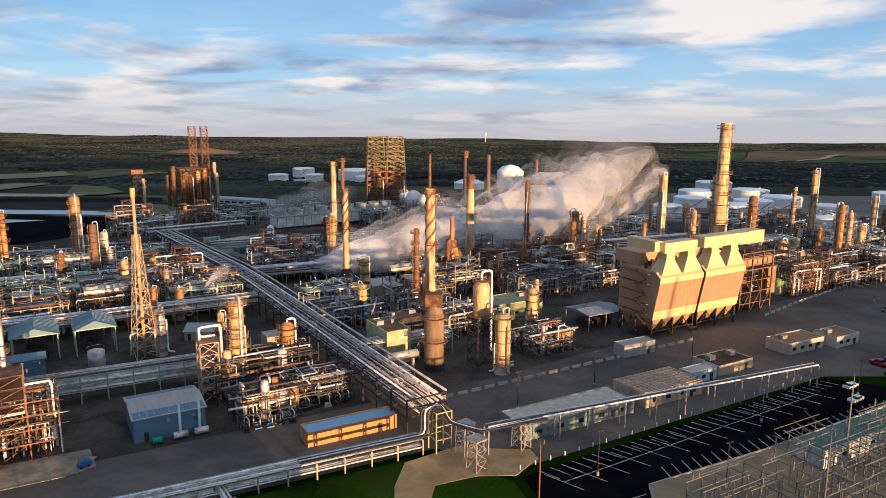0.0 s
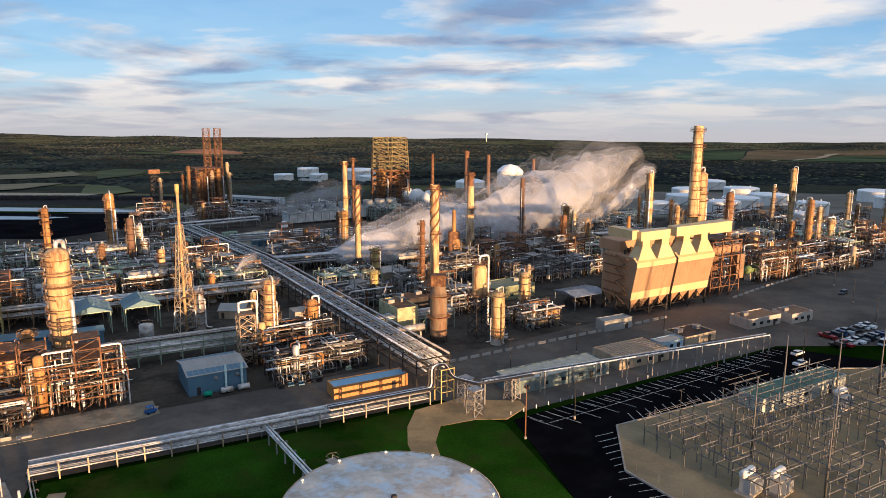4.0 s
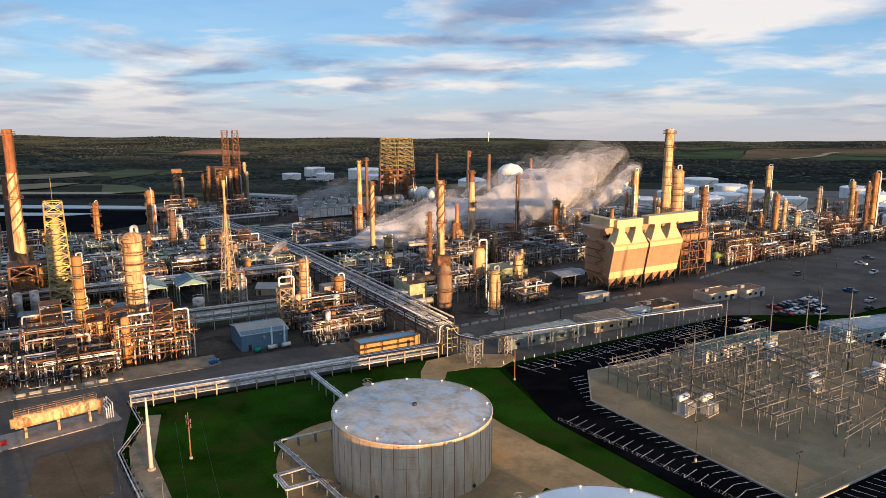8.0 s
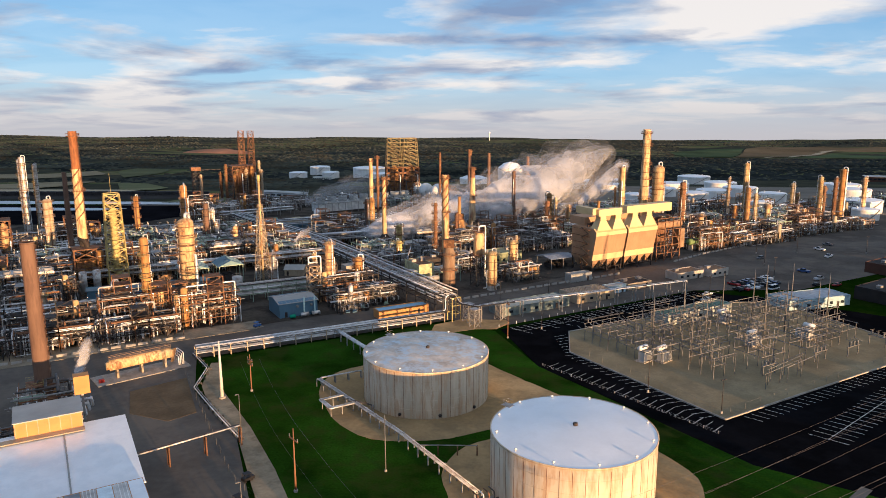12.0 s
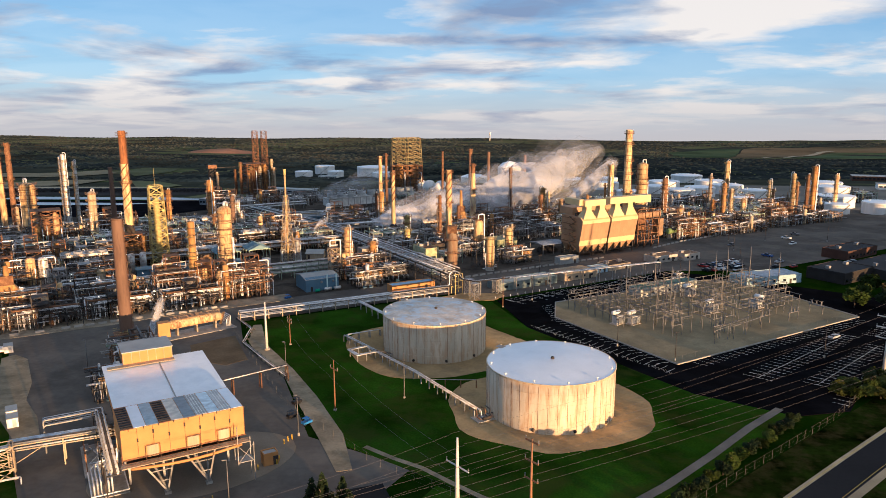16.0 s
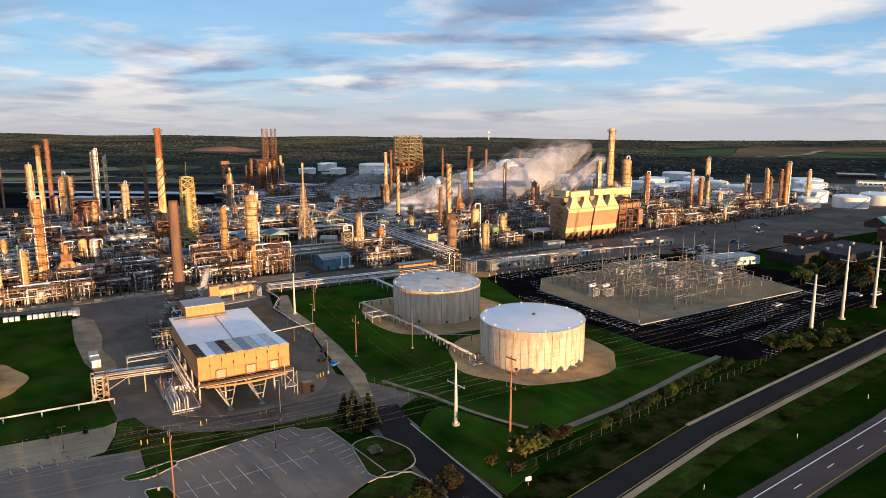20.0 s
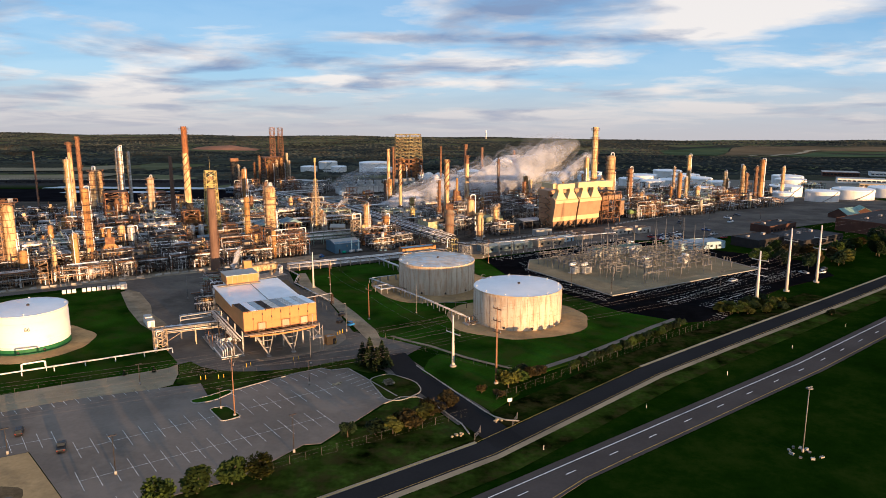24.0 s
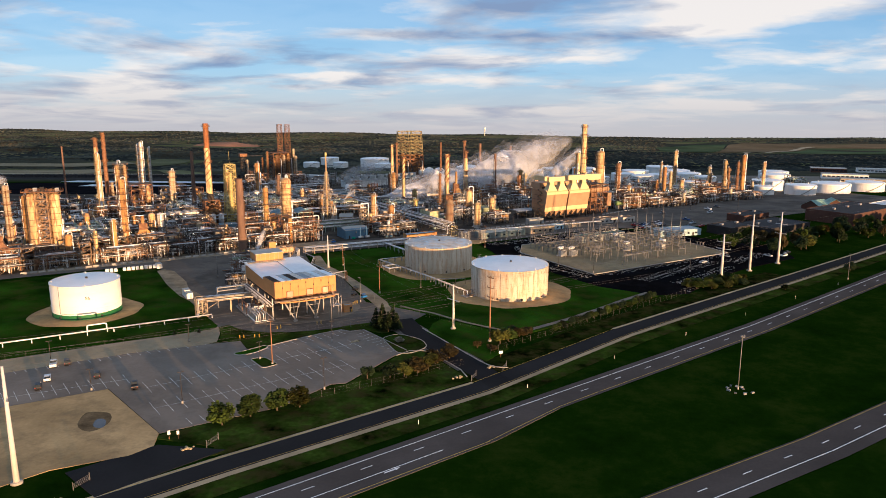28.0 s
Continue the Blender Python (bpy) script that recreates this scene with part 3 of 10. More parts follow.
slab("lot_verge", [(-123, -51), (-120, -50.4), (-108, -49.6), (-90, -50), (-71, -41.6), (-66, -43), (-42, -28.6), (-37, -26.5), (-31.5, -28), (-31.5, -59), (-60, -63.3), (-95, -67.2), (-112, -68.5), (-110, -64)], 0.024, rough_grass, "rough mown grass bank below the car park", "grass")
ribbon("verge_north", [(u, v + 9.2) for u, v in FR[2:7]], 4.8, 5.2, 0.02, rough_grass, "olive verge grass along the frontage road", "grass")
ribbon("verge_south", [(u, v - 9.4) for u, v in FR[1:8]], 3.2, 3.4, 0.02, rough_grass, "olive verge grass between the two roads", "grass")
ribbon("far_carriageway", EB, 4.6, 7.2, 0.03, road_mat, "grey asphalt carriageway beyond the median")
ribbon("entry_road", [(-25, -66), (-25, -10), (-22, 8)], 4.5, 4.5, 0.045, road_dark, "dark asphalt entry road to the gate")


def along(pts, step, start=0.0):
    """Points and headings at even steps along plan points."""
    P = [Vector((*UV(*p), 0)) for p in pts]
    out, left = [], start
    for a, b in zip(P, P[1:]):
        d = (b - a).normalized()
        while left < (b - a).length:
            out.append((a + d * left, d))
            left += step
        left -= (b - a).length
    return out


def stripe(pts, off, z, material, name, parent_label, w=0.16, dash=None, step=1.0, lo=None, hi=None):
    m = M()
    if dash:
        for p, d in along(pts, step):
            s = Vector((-d.y, d.x, 0))
            a = p + s * off
            vs = [a - s * w, a - s * w + d * dash, a + s * w + d * dash, a + s * w]
            m.add([(q.x, q.y, z) for q in vs], ((0, 1, 2, 3),))
    else:
        P = [Vector((*UV(*p), 0)) for p in pts]
        vs = []
        for i, p in enumerate(P):
            d = (P[min(i + 1, len(P) - 1)] - P[max(i - 1, 0)]).normalized()
            s = Vector((-d.y, d.x, 0))
            for k in (-w, w):
                q = p + s * (off + k)
                vs.append((q.x, q.y, z))
        m.add(vs, [(2 * i, 2 * i + 2, 2 * i + 3, 2 * i + 1) for i in range(len(P) - 1)])
    return solid(name, m, material, parent_label, "road marking", kind="structure")


stripe(HW, 0.0, 0.05, paint_white, "lane_dashes", "worn white lane dashes on the highway", 0.14, 3.2, 15.2)
stripe(HW, 3.3, 0.05, paint_white, "edge_line", "white edge line of the highway", 0.13)
stripe([(-520, -150.5), (-93, -93.9), (-62, -89.7)], -4.0, 0.05, paint_white, "turn_lane_line", "white turn lane line on the highway", 0.12)
stripe(HW[2:], -3.5, 0.05, paint_yellow, "median_edge_line", "faded yellow edge line beside the median", 0.10)
stripe([(-520, -150.5), (-93, -93.9), (-50, -88.0)], -7.6, 0.05, paint_yellow, "turn_lane_edge_line", "faded yellow edge line of the turn lane", 0.10)
stripe([(-50, -95.6), (-20, -87.6), (-3.5, -85.1)], 0.0, 0.05, paint_yellow, "taper_edge_line", "faded yellow edge line where the lane widens", 0.10)
stripe(EB, 0.0, 0.05, paint_white, "far_lane_dashes", "white lane dashes of the far carriageway", 0.14, 3.2, 15.2)
stripe(EB, 4.0, 0.05, paint_yellow, "far_median_line", "yellow edge line of the far carriageway", 0.10)
stripe(EB, -3.6, 0.05, paint_white, "far_edge_line", "white edge line of the far carriageway", 0.13)
stripe(FR, 3.6, 0.05, paint_yellow, "frontage_line", "thin yellow line on the frontage road", 0.07)
stripe(FR, -3.6, 0.05, paint_yellow, "frontage_line_south", "thin yellow line on the frontage road", 0.07)


def stalls(rows, name, label, z, w=0.07):
    """Painted stall lines: rows of start, end, count, and each line's own offset."""
    m = M()
    for (u0, v0), (u1, v1), n, (du, dv) in rows:
        for i in range(n + 1):
            u, v = u0 + (u1 - u0) * i / n, v0 + (v1 - v0) * i / n
            a, b = Vector((*UV(u, v), z)), Vector((*UV(u + du, v + dv), z))
            d = (b - a).normalized()
            s = Vector((-d.y, d.x, 0)) * w
            m.add([a - s, b - s, b + s, a + s], ((0, 1, 2, 3),))
        if abs(du) + abs(dv) > 9:
            a, b = Vector((*UV(u0 + du / 2, v0 + dv / 2), z + 0.004)), Vector((*UV(u1 + du / 2, v1 + dv / 2), z + 0.004))
            d = (b - a).normalized()
            s = Vector((-d.y, d.x, 0)) * w
            m.add([a - s, b - s, b + s, a + s], ((0, 1, 2, 3),))
    return tagged(solid(name, m, stall_paint, label, "stall lines"), kind="stuff")


stalls([((94, 109), (178, 111.5), 14, (-3.0, 8.5)), ((91, 119), (186, 121), 34, (1.6, -4.4)), ((112, 104), (186, 101), 26, (1.6, 4.2)),
        ((94, 84), (94, 30), 20, (-4.8, 1.2)), ((78.5, 80), (86, 24), 20, (4.8, 1.2)), ((96, 87), (103, 102), 6, (-5, 0.4)),
        ((108, 3), (170, 14), 22, (-3.0, 8.5)), ((100, 26), (190, 28), 32, (1.5, -4.4)), ((118, -9), (168, 2), 17, (-2.8, 7.6)),
        ((110, -19), (136, -8.5), 9, (-1.6, 4.4)), ((178, 8), (210, 14), 11, (-3.0, 8.5))],
       "black_lot_stall_lines", "white stall lines on the black car park", 0.07)
stalls([((-119.5, -10.5), (-50, -4.5), 18, (1.3, -10.2)), ((-120, -27.5), (-60, -22.5), 16, (1.3, -10.2)), ((-113, -43.5), (-92, -42), 6, (0.8, -4.6)),
        ((-200, 23), (-96, 18.5), 34, (1.0, -4.4)), ((-78, 2.6), (-49, 6), 9, (1.2, -4.6)), ((-41, 0), (-37, -22), 8, (-4.8, -1.2)), ((-170, 2), (-124, -1), 14, (1.2, -9.4))],
       "grey_lot_stall_lines", "worn white stall lines on the grey car park", 0.07)
slab("unit_apron", [(-150, 165), (-60, 164.5), (9, 163.5), (14, 165), (13.5, 174), (-20, 175.5), (-60, 177), (-150, 178)], 0.125, mat("pale_worn_concrete", (0.21, 0.18, 0.135), 0.9, 0.0, 0.3, 0.1, 1.5, 0.15, dirt=(0.085, 0.072, 0.058), dirt_amt=0.7, spec=0.0), "pale stained concrete apron before the process units")
slab("yard_edge", [(-92, 141), (-92.5, 110), (-91, 86), (-88, 72), (-82, 70), (-82.5, 84), (-85, 98), (-83.5, 112), (-84.5, 136), (-88, 143)], 0.052, mat("tan_soil", (0.25, 0.20, 0.135), 0.95, 0.0, 0.3, 0.1, 1.2, 0.3, dirt=(0.14, 0.115, 0.08), dirt_amt=0.6, spec=0.0), "worn tan soil edge between yard and grass", "dirt")
slab("yard_edge_east", [(-11, 136), (-17.5, 118), (-19, 100), (-17, 78), (-20, 55), (-22, 36), (-24.5, 17), (-21, 16), (-16, 34), (-13.5, 60), (-12.5, 84), (-13, 112), (-8, 135)], 0.066, MATS["tan_soil"], "worn tan soil edge between yard and grass", "dirt")
slab("corner_grass", [(-21, -11.5), (-14, -3), (-8, 0.5), (-3.5, -9), (1, -20), (-1, -34), (-5, -41), (-18.5, -47.5)], 0.07, grass, "mown grass corner beside the entry road", "grass")
ribbon("shrub_path", [(13, -27.8), (35, -24.3), (55, -19.6), (75, -14.2), (92, -10.6)], 1.1, 1.1, 0.088, mat("grey_path_concrete", (0.13, 0.12, 0.105), 0.9, 0.0, 0.2, 0.2, 2), "narrow grey concrete path behind the shrub row", "path")
ribbon("footpath", [(-14, 25), (-10.5, 16), (-7, 9), (-4.5, 0), (-2, -8), (1.5, -16), (5, -23)], 0.7, 0.7, 0.085, MATS["tan_soil"], "narrow tan footpath across the grass", "path")
slab("puddle", [(-133.5 + 1.6 * math.cos(k * 0.52) * (1 + 0.15 * math.sin(1.04 * k)), -35.5 + 3.2 * math.sin(k * 0.52)) for k in range(12)], 0.075, mat("muddy_water", (0.10, 0.09, 0.08), 0.15, 0.0, 0.2, 0.3, 2, 0.0, spec=0.5), "shallow muddy puddle on the dirt lot", "puddle")
slab("damp_soil", [(-134.5 + 4.2 * math.cos(k * 0.393) * (1 + 0.10 * math.sin(2.0 * k * 0.393)), -33 + 6.5 * math.sin(k * 0.393) * (1 + 0.12 * math.cos(3.0 * k * 0.393))) for k in range(16)], 0.066, mat("damp_soil", (0.20, 0.145, 0.085), 0.9, 0.0, 0.4, 0.3, 2, 0.3, spec=0.0), "dark damp soil round the puddle", "dirt")
# kerbs round the small islands and along the entry road
def kerb(pts, label, closed=False):
    m = M()
    P = [Vector((*UV(*p), 0.12)) for p in pts]
    for a, b in zip(P, P[1:] + (P[:1] if closed else [])):
        m.beam(a, b, 0.3, 0.25)
    solid("kerb", m, concrete, label, "kerb", kind="structure")


for pts in ISLANDS:
    kerb(pts, "pale concrete kerb round a grass island", True)
kerb([(-36.5, -25.2), (-38.6, -8.8), (-40.2, 2.8), (-45.5, 3.7), (-47.7, 7.0), (-55.3, 6.7), (-66, 5.0), (-77, 2.7)], "pale concrete kerb along the car park edge")
kerb([(-20.2, -6), (-20.2, -46), (-19.8, -50.5), (-18.4, -53.6), (-15.6, -56.0)], "pale concrete kerb curving from the entry road")
kerb([(-42, -27.9), (-36, -26.2), (-31.6, -28.4), (-30.0, -33), (-29.8, -50), (-31.2, -56)], "pale concrete kerb curving from the entry road")

arrow = M()
arrow.poly([(-2.6, -0.1), (0.6, -0.1), (0.6, -0.4), (2.0, 0.15), (0.6, 0.7), (0.6, 0.35), (-2.2, 0.35)], 0.0)
solid("turn_arrow", arrow, paint_white, "white turn arrow painted on the highway lane", "road marking", at=W(-76.5, -96.5, 0.055, 8), kind="structure")

# ---- tanks, columns and stacks ----
white_roof = mat("white_tank_roof", (0.88, 0.89, 0.90), 0.32, 0.0, 0.05, 0.1, 1.5, 0.05, dirt=(0.74, 0.75, 0.76), dirt_amt=0.3, spec=0.6)
rust_roof = mat("rusting_blue_roof", (0.50, 0.43, 0.36), 0.6, 0.0, 0.35, 0.16, 1.1, 0.1, dirt=(0.58, 0.66, 0.72), dirt_amt=0.95)
tank_grey = mat("weathered_tank_shell", (0.60, 0.50, 0.365), 0.6, 0.0, 0.14, 0.45, 1.6, 0.08, dirt=(0.46, 0.28, 0.16), dirt_amt=0.7, streak=True)
tank_cream = mat("cream_tank_shell", (0.80, 0.77, 0.68), 0.55, 0.0, 0.05, 0.1, 2, 0.05)
tank_green = mat("green_tank_band", (0.02, 0.14, 0.05), 0.6, 0.0, 0.15)


def big_tank(x, y, r, h, shell, roof, label, dirt_r, stairs_at=200, band=None, vents=12, stair=True):
    t = thing("storage_tank", label, "tank", pose(x, y, 0.08))
    part("shell", M().lathe([(0, r), (h, r), (h, r - 0.12)], 72, caps=False), shell, t)
    for i in range(1, 5):
        part("plate_seam", M().lathe([(h * i / 5 - 0.03, r + 0.004), (h * i / 5 - 0.03, r + 0.035), (h * i / 5 + 0.03, r + 0.035), (h * i / 5 + 0.03, r + 0.004)], 72, caps=False), shell, t)
    part("roof", M().lathe([(h - 0.02, r - 0.02), (h + 0.02 * r, r * 0.6), (h + 0.035 * r, r * 0.25), (h + 0.038 * r, 0.05)], 72, caps=False), roof, t)
    part("rim_angle", M().lathe([(h - 0.25, r + 0.005), (h - 0.25, r + 0.14), (h + 0.06, r + 0.14), (h + 0.06, r - 0.05)], 72, caps=False), shell, t)
    if band:
        part("base_band", M().lathe([(0, r + 0.012), (1.9, r + 0.012)], 72, caps=False), band, t, "dark green painted band at the foot")
    vm = shared("vent", lambda m: m.lathe([(0, 0.12), (0.36, 0.12), (0.36, 0.32), (0.5, 0.32), (0.6, 0.1)], 10), white)
    for i in range(vents):
        a = 2 * math.pi * (i + 0.3) / vents
        rr = r - 0.9
        part("vent", vm, white, t, at=pose(rr * math.cos(a), rr * math.sin(a), h + 0.02))
    part("roof_hatch", M().lathe([(0, 0.5), (0.5, 0.5), (0.62, 0.3)], 12), dark_steel, t, at=pose(0.5, 0.3, h + 0.037 * r))
    if shell is tank_grey:
        vs_ = shared("upright_seam", lambda m: m.box(0, 0, 0.1, 0.05, 0.07, h - 0.4), rust)
        for i in range(44):
            a = 2 * math.pi * i / 44
            part("plate_seam", vs_, rust, t, at=pose(r * math.cos(a), r * math.sin(a), 0, 0, 0, math.degrees(a)))
    else:
        part("wind_girder", M().lathe([(h * 0.3, r + 0.005), (h * 0.3, r + 0.16), (h * 0.3 + 0.1, r + 0.16), (h * 0.3 + 0.1, r + 0.005)], 72, caps=False), shell, t)
    if stair:
        tread = shared("tread", lambda m: m.box(0, 0, 0, 0.28, 0.8, 0.05), steel)
        post = shared("rail_post", lambda m: m.box(0, 0, 0, 0.05, 0.05, 1.0), steel)
        n = int(h / 0.22)
        rail = []
        for i in range(n):
            a = radians(stairs_at) + i * 0.27 / r
            part("tread", tread, steel, t, at=pose((r + 0.5) * math.cos(a), (r + 0.5) * math.sin(a), i * 0.22 + 0.2, 0, 0, math.degrees(a) + 90))
            rail.append(((r + 0.92) * math.cos(a), (r + 0.92) * math.sin(a), i * 0.22 + 1.2))
            if i % 4 == 0:
                part("rail_post", post, steel, t, at=pose(rail[-1][0], rail[-1][1], i * 0.22 + 0.2))
        part("stair_rail", M().tube(rail, 0.03, 5), steel, t)
        a = radians(stairs_at) + n * 0.27 / r
        px, py = (r + 0.2) * math.cos(a), (r + 0.2) * math.sin(a)
        part("landing", M().box(px, py, h + 0.02, 2.4, 1.8, 0.08, math.degrees(a)), steel, t)
        part("landing_rail", M().tube([(px + 1.2 * math.cos(a + s), py + 1.2 * math.sin(a + s), h + 1.1) for s in (-2.2, -1.1, 0, 1.1, 2.2)], 0.03, 5), steel, t)
    for a in (250, 285, 320):
        part("manway", M().tube([((r - 0.05) * math.cos(radians(a)), (r - 0.05) * math.sin(radians(a)), 0.9), ((r + 0.35) * math.cos(radians(a)), (r + 0.35) * math.sin(radians(a)), 0.9)], 0.42, 12), dark_steel, t)
    if dirt_r:
        pts = []
        for k in range(48):
            a = 2 * math.pi * k / 48
            rr = dirt_r * (1 + 0.10 * noise.noise(Vector((math.cos(a) * 2 + x, math.sin(a) * 2, 0.7))))
            pts.append((x + rr * math.cos(a), y + rr * math.sin(a)))
        solid("dirt_pad", M().poly(pts, 0.09, 0.1), dirt_mat, "bare dirt ring round a storage tank", "dirt", kind="structure")
    return t


big_tank(-11.5, 87.8, 17.3, 12.6, tank_grey, rust_roof, "grey weathered storage tank with a rusting pale blue roof", 30, 80)
big_tank(22.0, 38.4, 17.15, 13.1, tank_grey, white_roof, "grey weathered storage tank with a clean white roof", 27, 85)
cream_tank = big_tank(-151.0, 2.0, 12.9, 13.3, tank_cream, white_roof, "cream white storage tank with a dark green base band", 21, 300, tank_green, 4, False)

# painted number on the cream tank
num = bpy.data.curves.new("tank_number", 'FONT')
num.body, num.size, num.extrude, num.align_x = "86", 1.8, 0.02, 'CENTER'
num_ob = bpy.data.objects.new("tank_number", num)
num_mesh = bpy.data.meshes.new_from_object(num_ob)
bpy.data.objects.remove(num_ob)
num_mesh.materials.append(black)
num_at = Vector((0.50, -0.87, 0)).normalized()
tagged(part("tank_number", num_mesh, black, cream_tank, at=Matrix.Translation((num_at.x * 12.94, num_at.y * 12.94, 8.0)) @ pose(0, 0, 0, 90, 0, math.degrees(math.atan2(num_at.y, num_at.x)) + 90)), label="black painted tank number")

steel_ladder = shared("ladder", lambda m: [m.box(dx, 0, 0, 0.06, 0.06, 1.0) for dx in (-0.22, 0.22)] and [m.box(0, 0, 0.15 + 0.3 * i, 0.44, 0.04, 0.04) for i in range(3)], steel)


def ring_platform(t, z, r, material, half=False, name="platform"):
    """A grating ring with its handrail round a column."""
    ro = r + 1.1
    a0, a1 = (0, 2 * math.pi) if not half else (-2.2, 1.3)
    n = 14
    m = M()
    vs = []
    for i in range(n + 1):
        a = a0 + (a1 - a0) * i / n
        for rr, zz in ((r + 0.05, z), (ro, z), (ro, z - 0.22), (r + 0.05, z - 0.22)):
            vs.append((rr * math.cos(a), rr * math.sin(a), zz))
    fs = []
    for i in range(n):
        o = 4 * i
        fs += [(o, o + 1, o + 5, o + 4), (o + 1, o + 2, o + 6, o + 5), (o + 2, o + 3, o + 7, o + 6)]
    m.add(vs, fs)
    p = part(name, m, material, t)
    rail = M()
    for hh in (0.55, 1.1):
        rail.tube([(ro * math.cos(a0 + (a1 - a0) * i / n), ro * math.sin(a0 + (a1 - a0) * i / n), z + hh) for i in range(n + 1)], 0.055, 4, False)
    for i in range(0, n + 1, 2):
        a = a0 + (a1 - a0) * i / n
        rail.box(ro * math.cos(a), ro * math.sin(a), z, 0.07, 0.07, 1.1)
    part("handrail", rail, material, p)
    return p


rnd = random.Random(4)


def column(x, y, h, r, shell, label, plats=(0.35, 0.6, 0.85), pipe=True, skirt=True, gooseneck=True, rail=None, z0=0.1, dome=True):
    """A tall process column with its skirt, head, platforms, ladder and overhead line."""
    r *= 1.04
    rail = rail or rnd.choice((orange_rail, orange_rail, rust, olive))
    zb = land(x, y)
    h, z0 = h - zb, z0 + zb
    t = thing("process_tower", label, "process tower", pose(x, y, z0, 0, 0, rnd.uniform(150, 330)))
    hs = min(3.5, h * 0.12) if skirt else 0.0
    if skirt:
        part("skirt", M().lathe([(0, r * 1.08), (0.3, r * 1.08), (0.32, r * 0.98), (hs, r * 0.98)], 20, caps=False), concrete, t)
    body = M().lathe([(hs, r), (h - r * 0.6, r)], 24, caps=False)
    for k in range(3):
        z = hs + (h - hs - r) * (k + 0.5) / 3
        body.lathe([(z - 0.12, r + 0.004), (z - 0.1, r + 0.09), (z + 0.1, r + 0.09), (z + 0.12, r + 0.004)], 20, caps=False)
    rings = M()
    for k in range(int(h / 3.4)):
        z = 2.6 + 3.4 * k + rnd.uniform(-0.5, 0.5)
        if z < h - 1.2:
            rings.lathe([(z - 0.16, r + 0.004), (z - 0.16, r + 0.42), (z + 0.02, r + 0.42), (z + 0.02, r + 0.004)], 14, caps=False)
    part("stiffener_set", rings, rnd.choice((rust, dark_steel, rail)), t, kind="stuff")
    body.lathe([(h - r * 0.6, r)] + [(h - r * 0.6 + r * 0.6 * math.sin(k * math.pi / 10), r * math.cos(k * math.pi / 10)) for k in range(1, 5)] + [(h, 0.05)], 24, caps=False)
    part("shell", body, shell, t)
    if h > 14 and len(plats) > 1:
        plats = tuple(plats) + tuple((a + b) / 2 for a, b in zip(plats, plats[1:]))
    for k, f in enumerate(plats):
        ring_platform(t, h * f, r, rail, half=(k % 2 == 0))
    for k in range(3 if h > 12 else 1):
        a, q, z1 = rnd.uniform(3.4, 6.6), rnd.choice((0.09, 0.13, 0.18)), h * rnd.uniform(0.45, 0.95)
        d = r + q + 0.18
        part("side_line", M().bent([(r * 0.96 * math.cos(a), r * 0.96 * math.sin(a), z1), (d * math.cos(a), d * math.sin(a), z1), (d * math.cos(a), d * math.sin(a), 1.0), ((d + 1.5) * math.cos(a), (d + 1.5) * math.sin(a), 1.0)], q, 6), rnd.choice((pipe_mat, rust, pipe_dark)), t)
    lad = M()
    for s in (-0.25, 0.25):
        lad.box(r + 0.45, s, 0.3, 0.07, 0.07, h - 0.5)
    for i in range(int(h / 0.9)):
        lad.box(r + 0.45, 0, 0.6 + 0.9 * i, 0.05, 0.5, 0.05)
    cage = lad
    for i in range(int(h / 1.6)):
        z = 2.6 + 1.6 * i
        if z < h - 1:
            cage.tube([(r + 0.45 + 0.5 * math.sin(a), 0.5 * math.cos(a), z) for a in (0, 0.6, 1.2, 1.8, 2.4, math.pi)], 0.04, 3, False)
    part("ladder", cage, rail, t)
    if pipe:
        for k in range(2 if r > 1.4 else 1):
            a = rnd.uniform(1.2, 4.4)
            pr = r * rnd.uniform(0.10, 0.2)
            ux, uy = math.cos(a), math.sin(a)
            d = r + pr + 0.25
            top = h + r * 0.5 if (gooseneck and k == 0) else h * rnd.uniform(0.5, 0.8)
            if gooseneck and k == 0:
                part("overhead_pipe", M().bent([(0, 0, h - 0.2), (0, 0, top), (ux * d, uy * d, top), (ux * d, uy * d, 2.0), (ux * (d + 2.5), uy * (d + 2.5), 2.0)], pr, 10, pr * 3), pipe_mat, t)
            else:
                part("riser_pipe", M().bent([(ux * r * 0.95, uy * r * 0.95, top), (ux * d, uy * d, top), (ux * d, uy * d, 1.2), (ux * (d + 2), uy * (d + 2), 1.2)], pr, 8), pipe_mat, t)
    return t


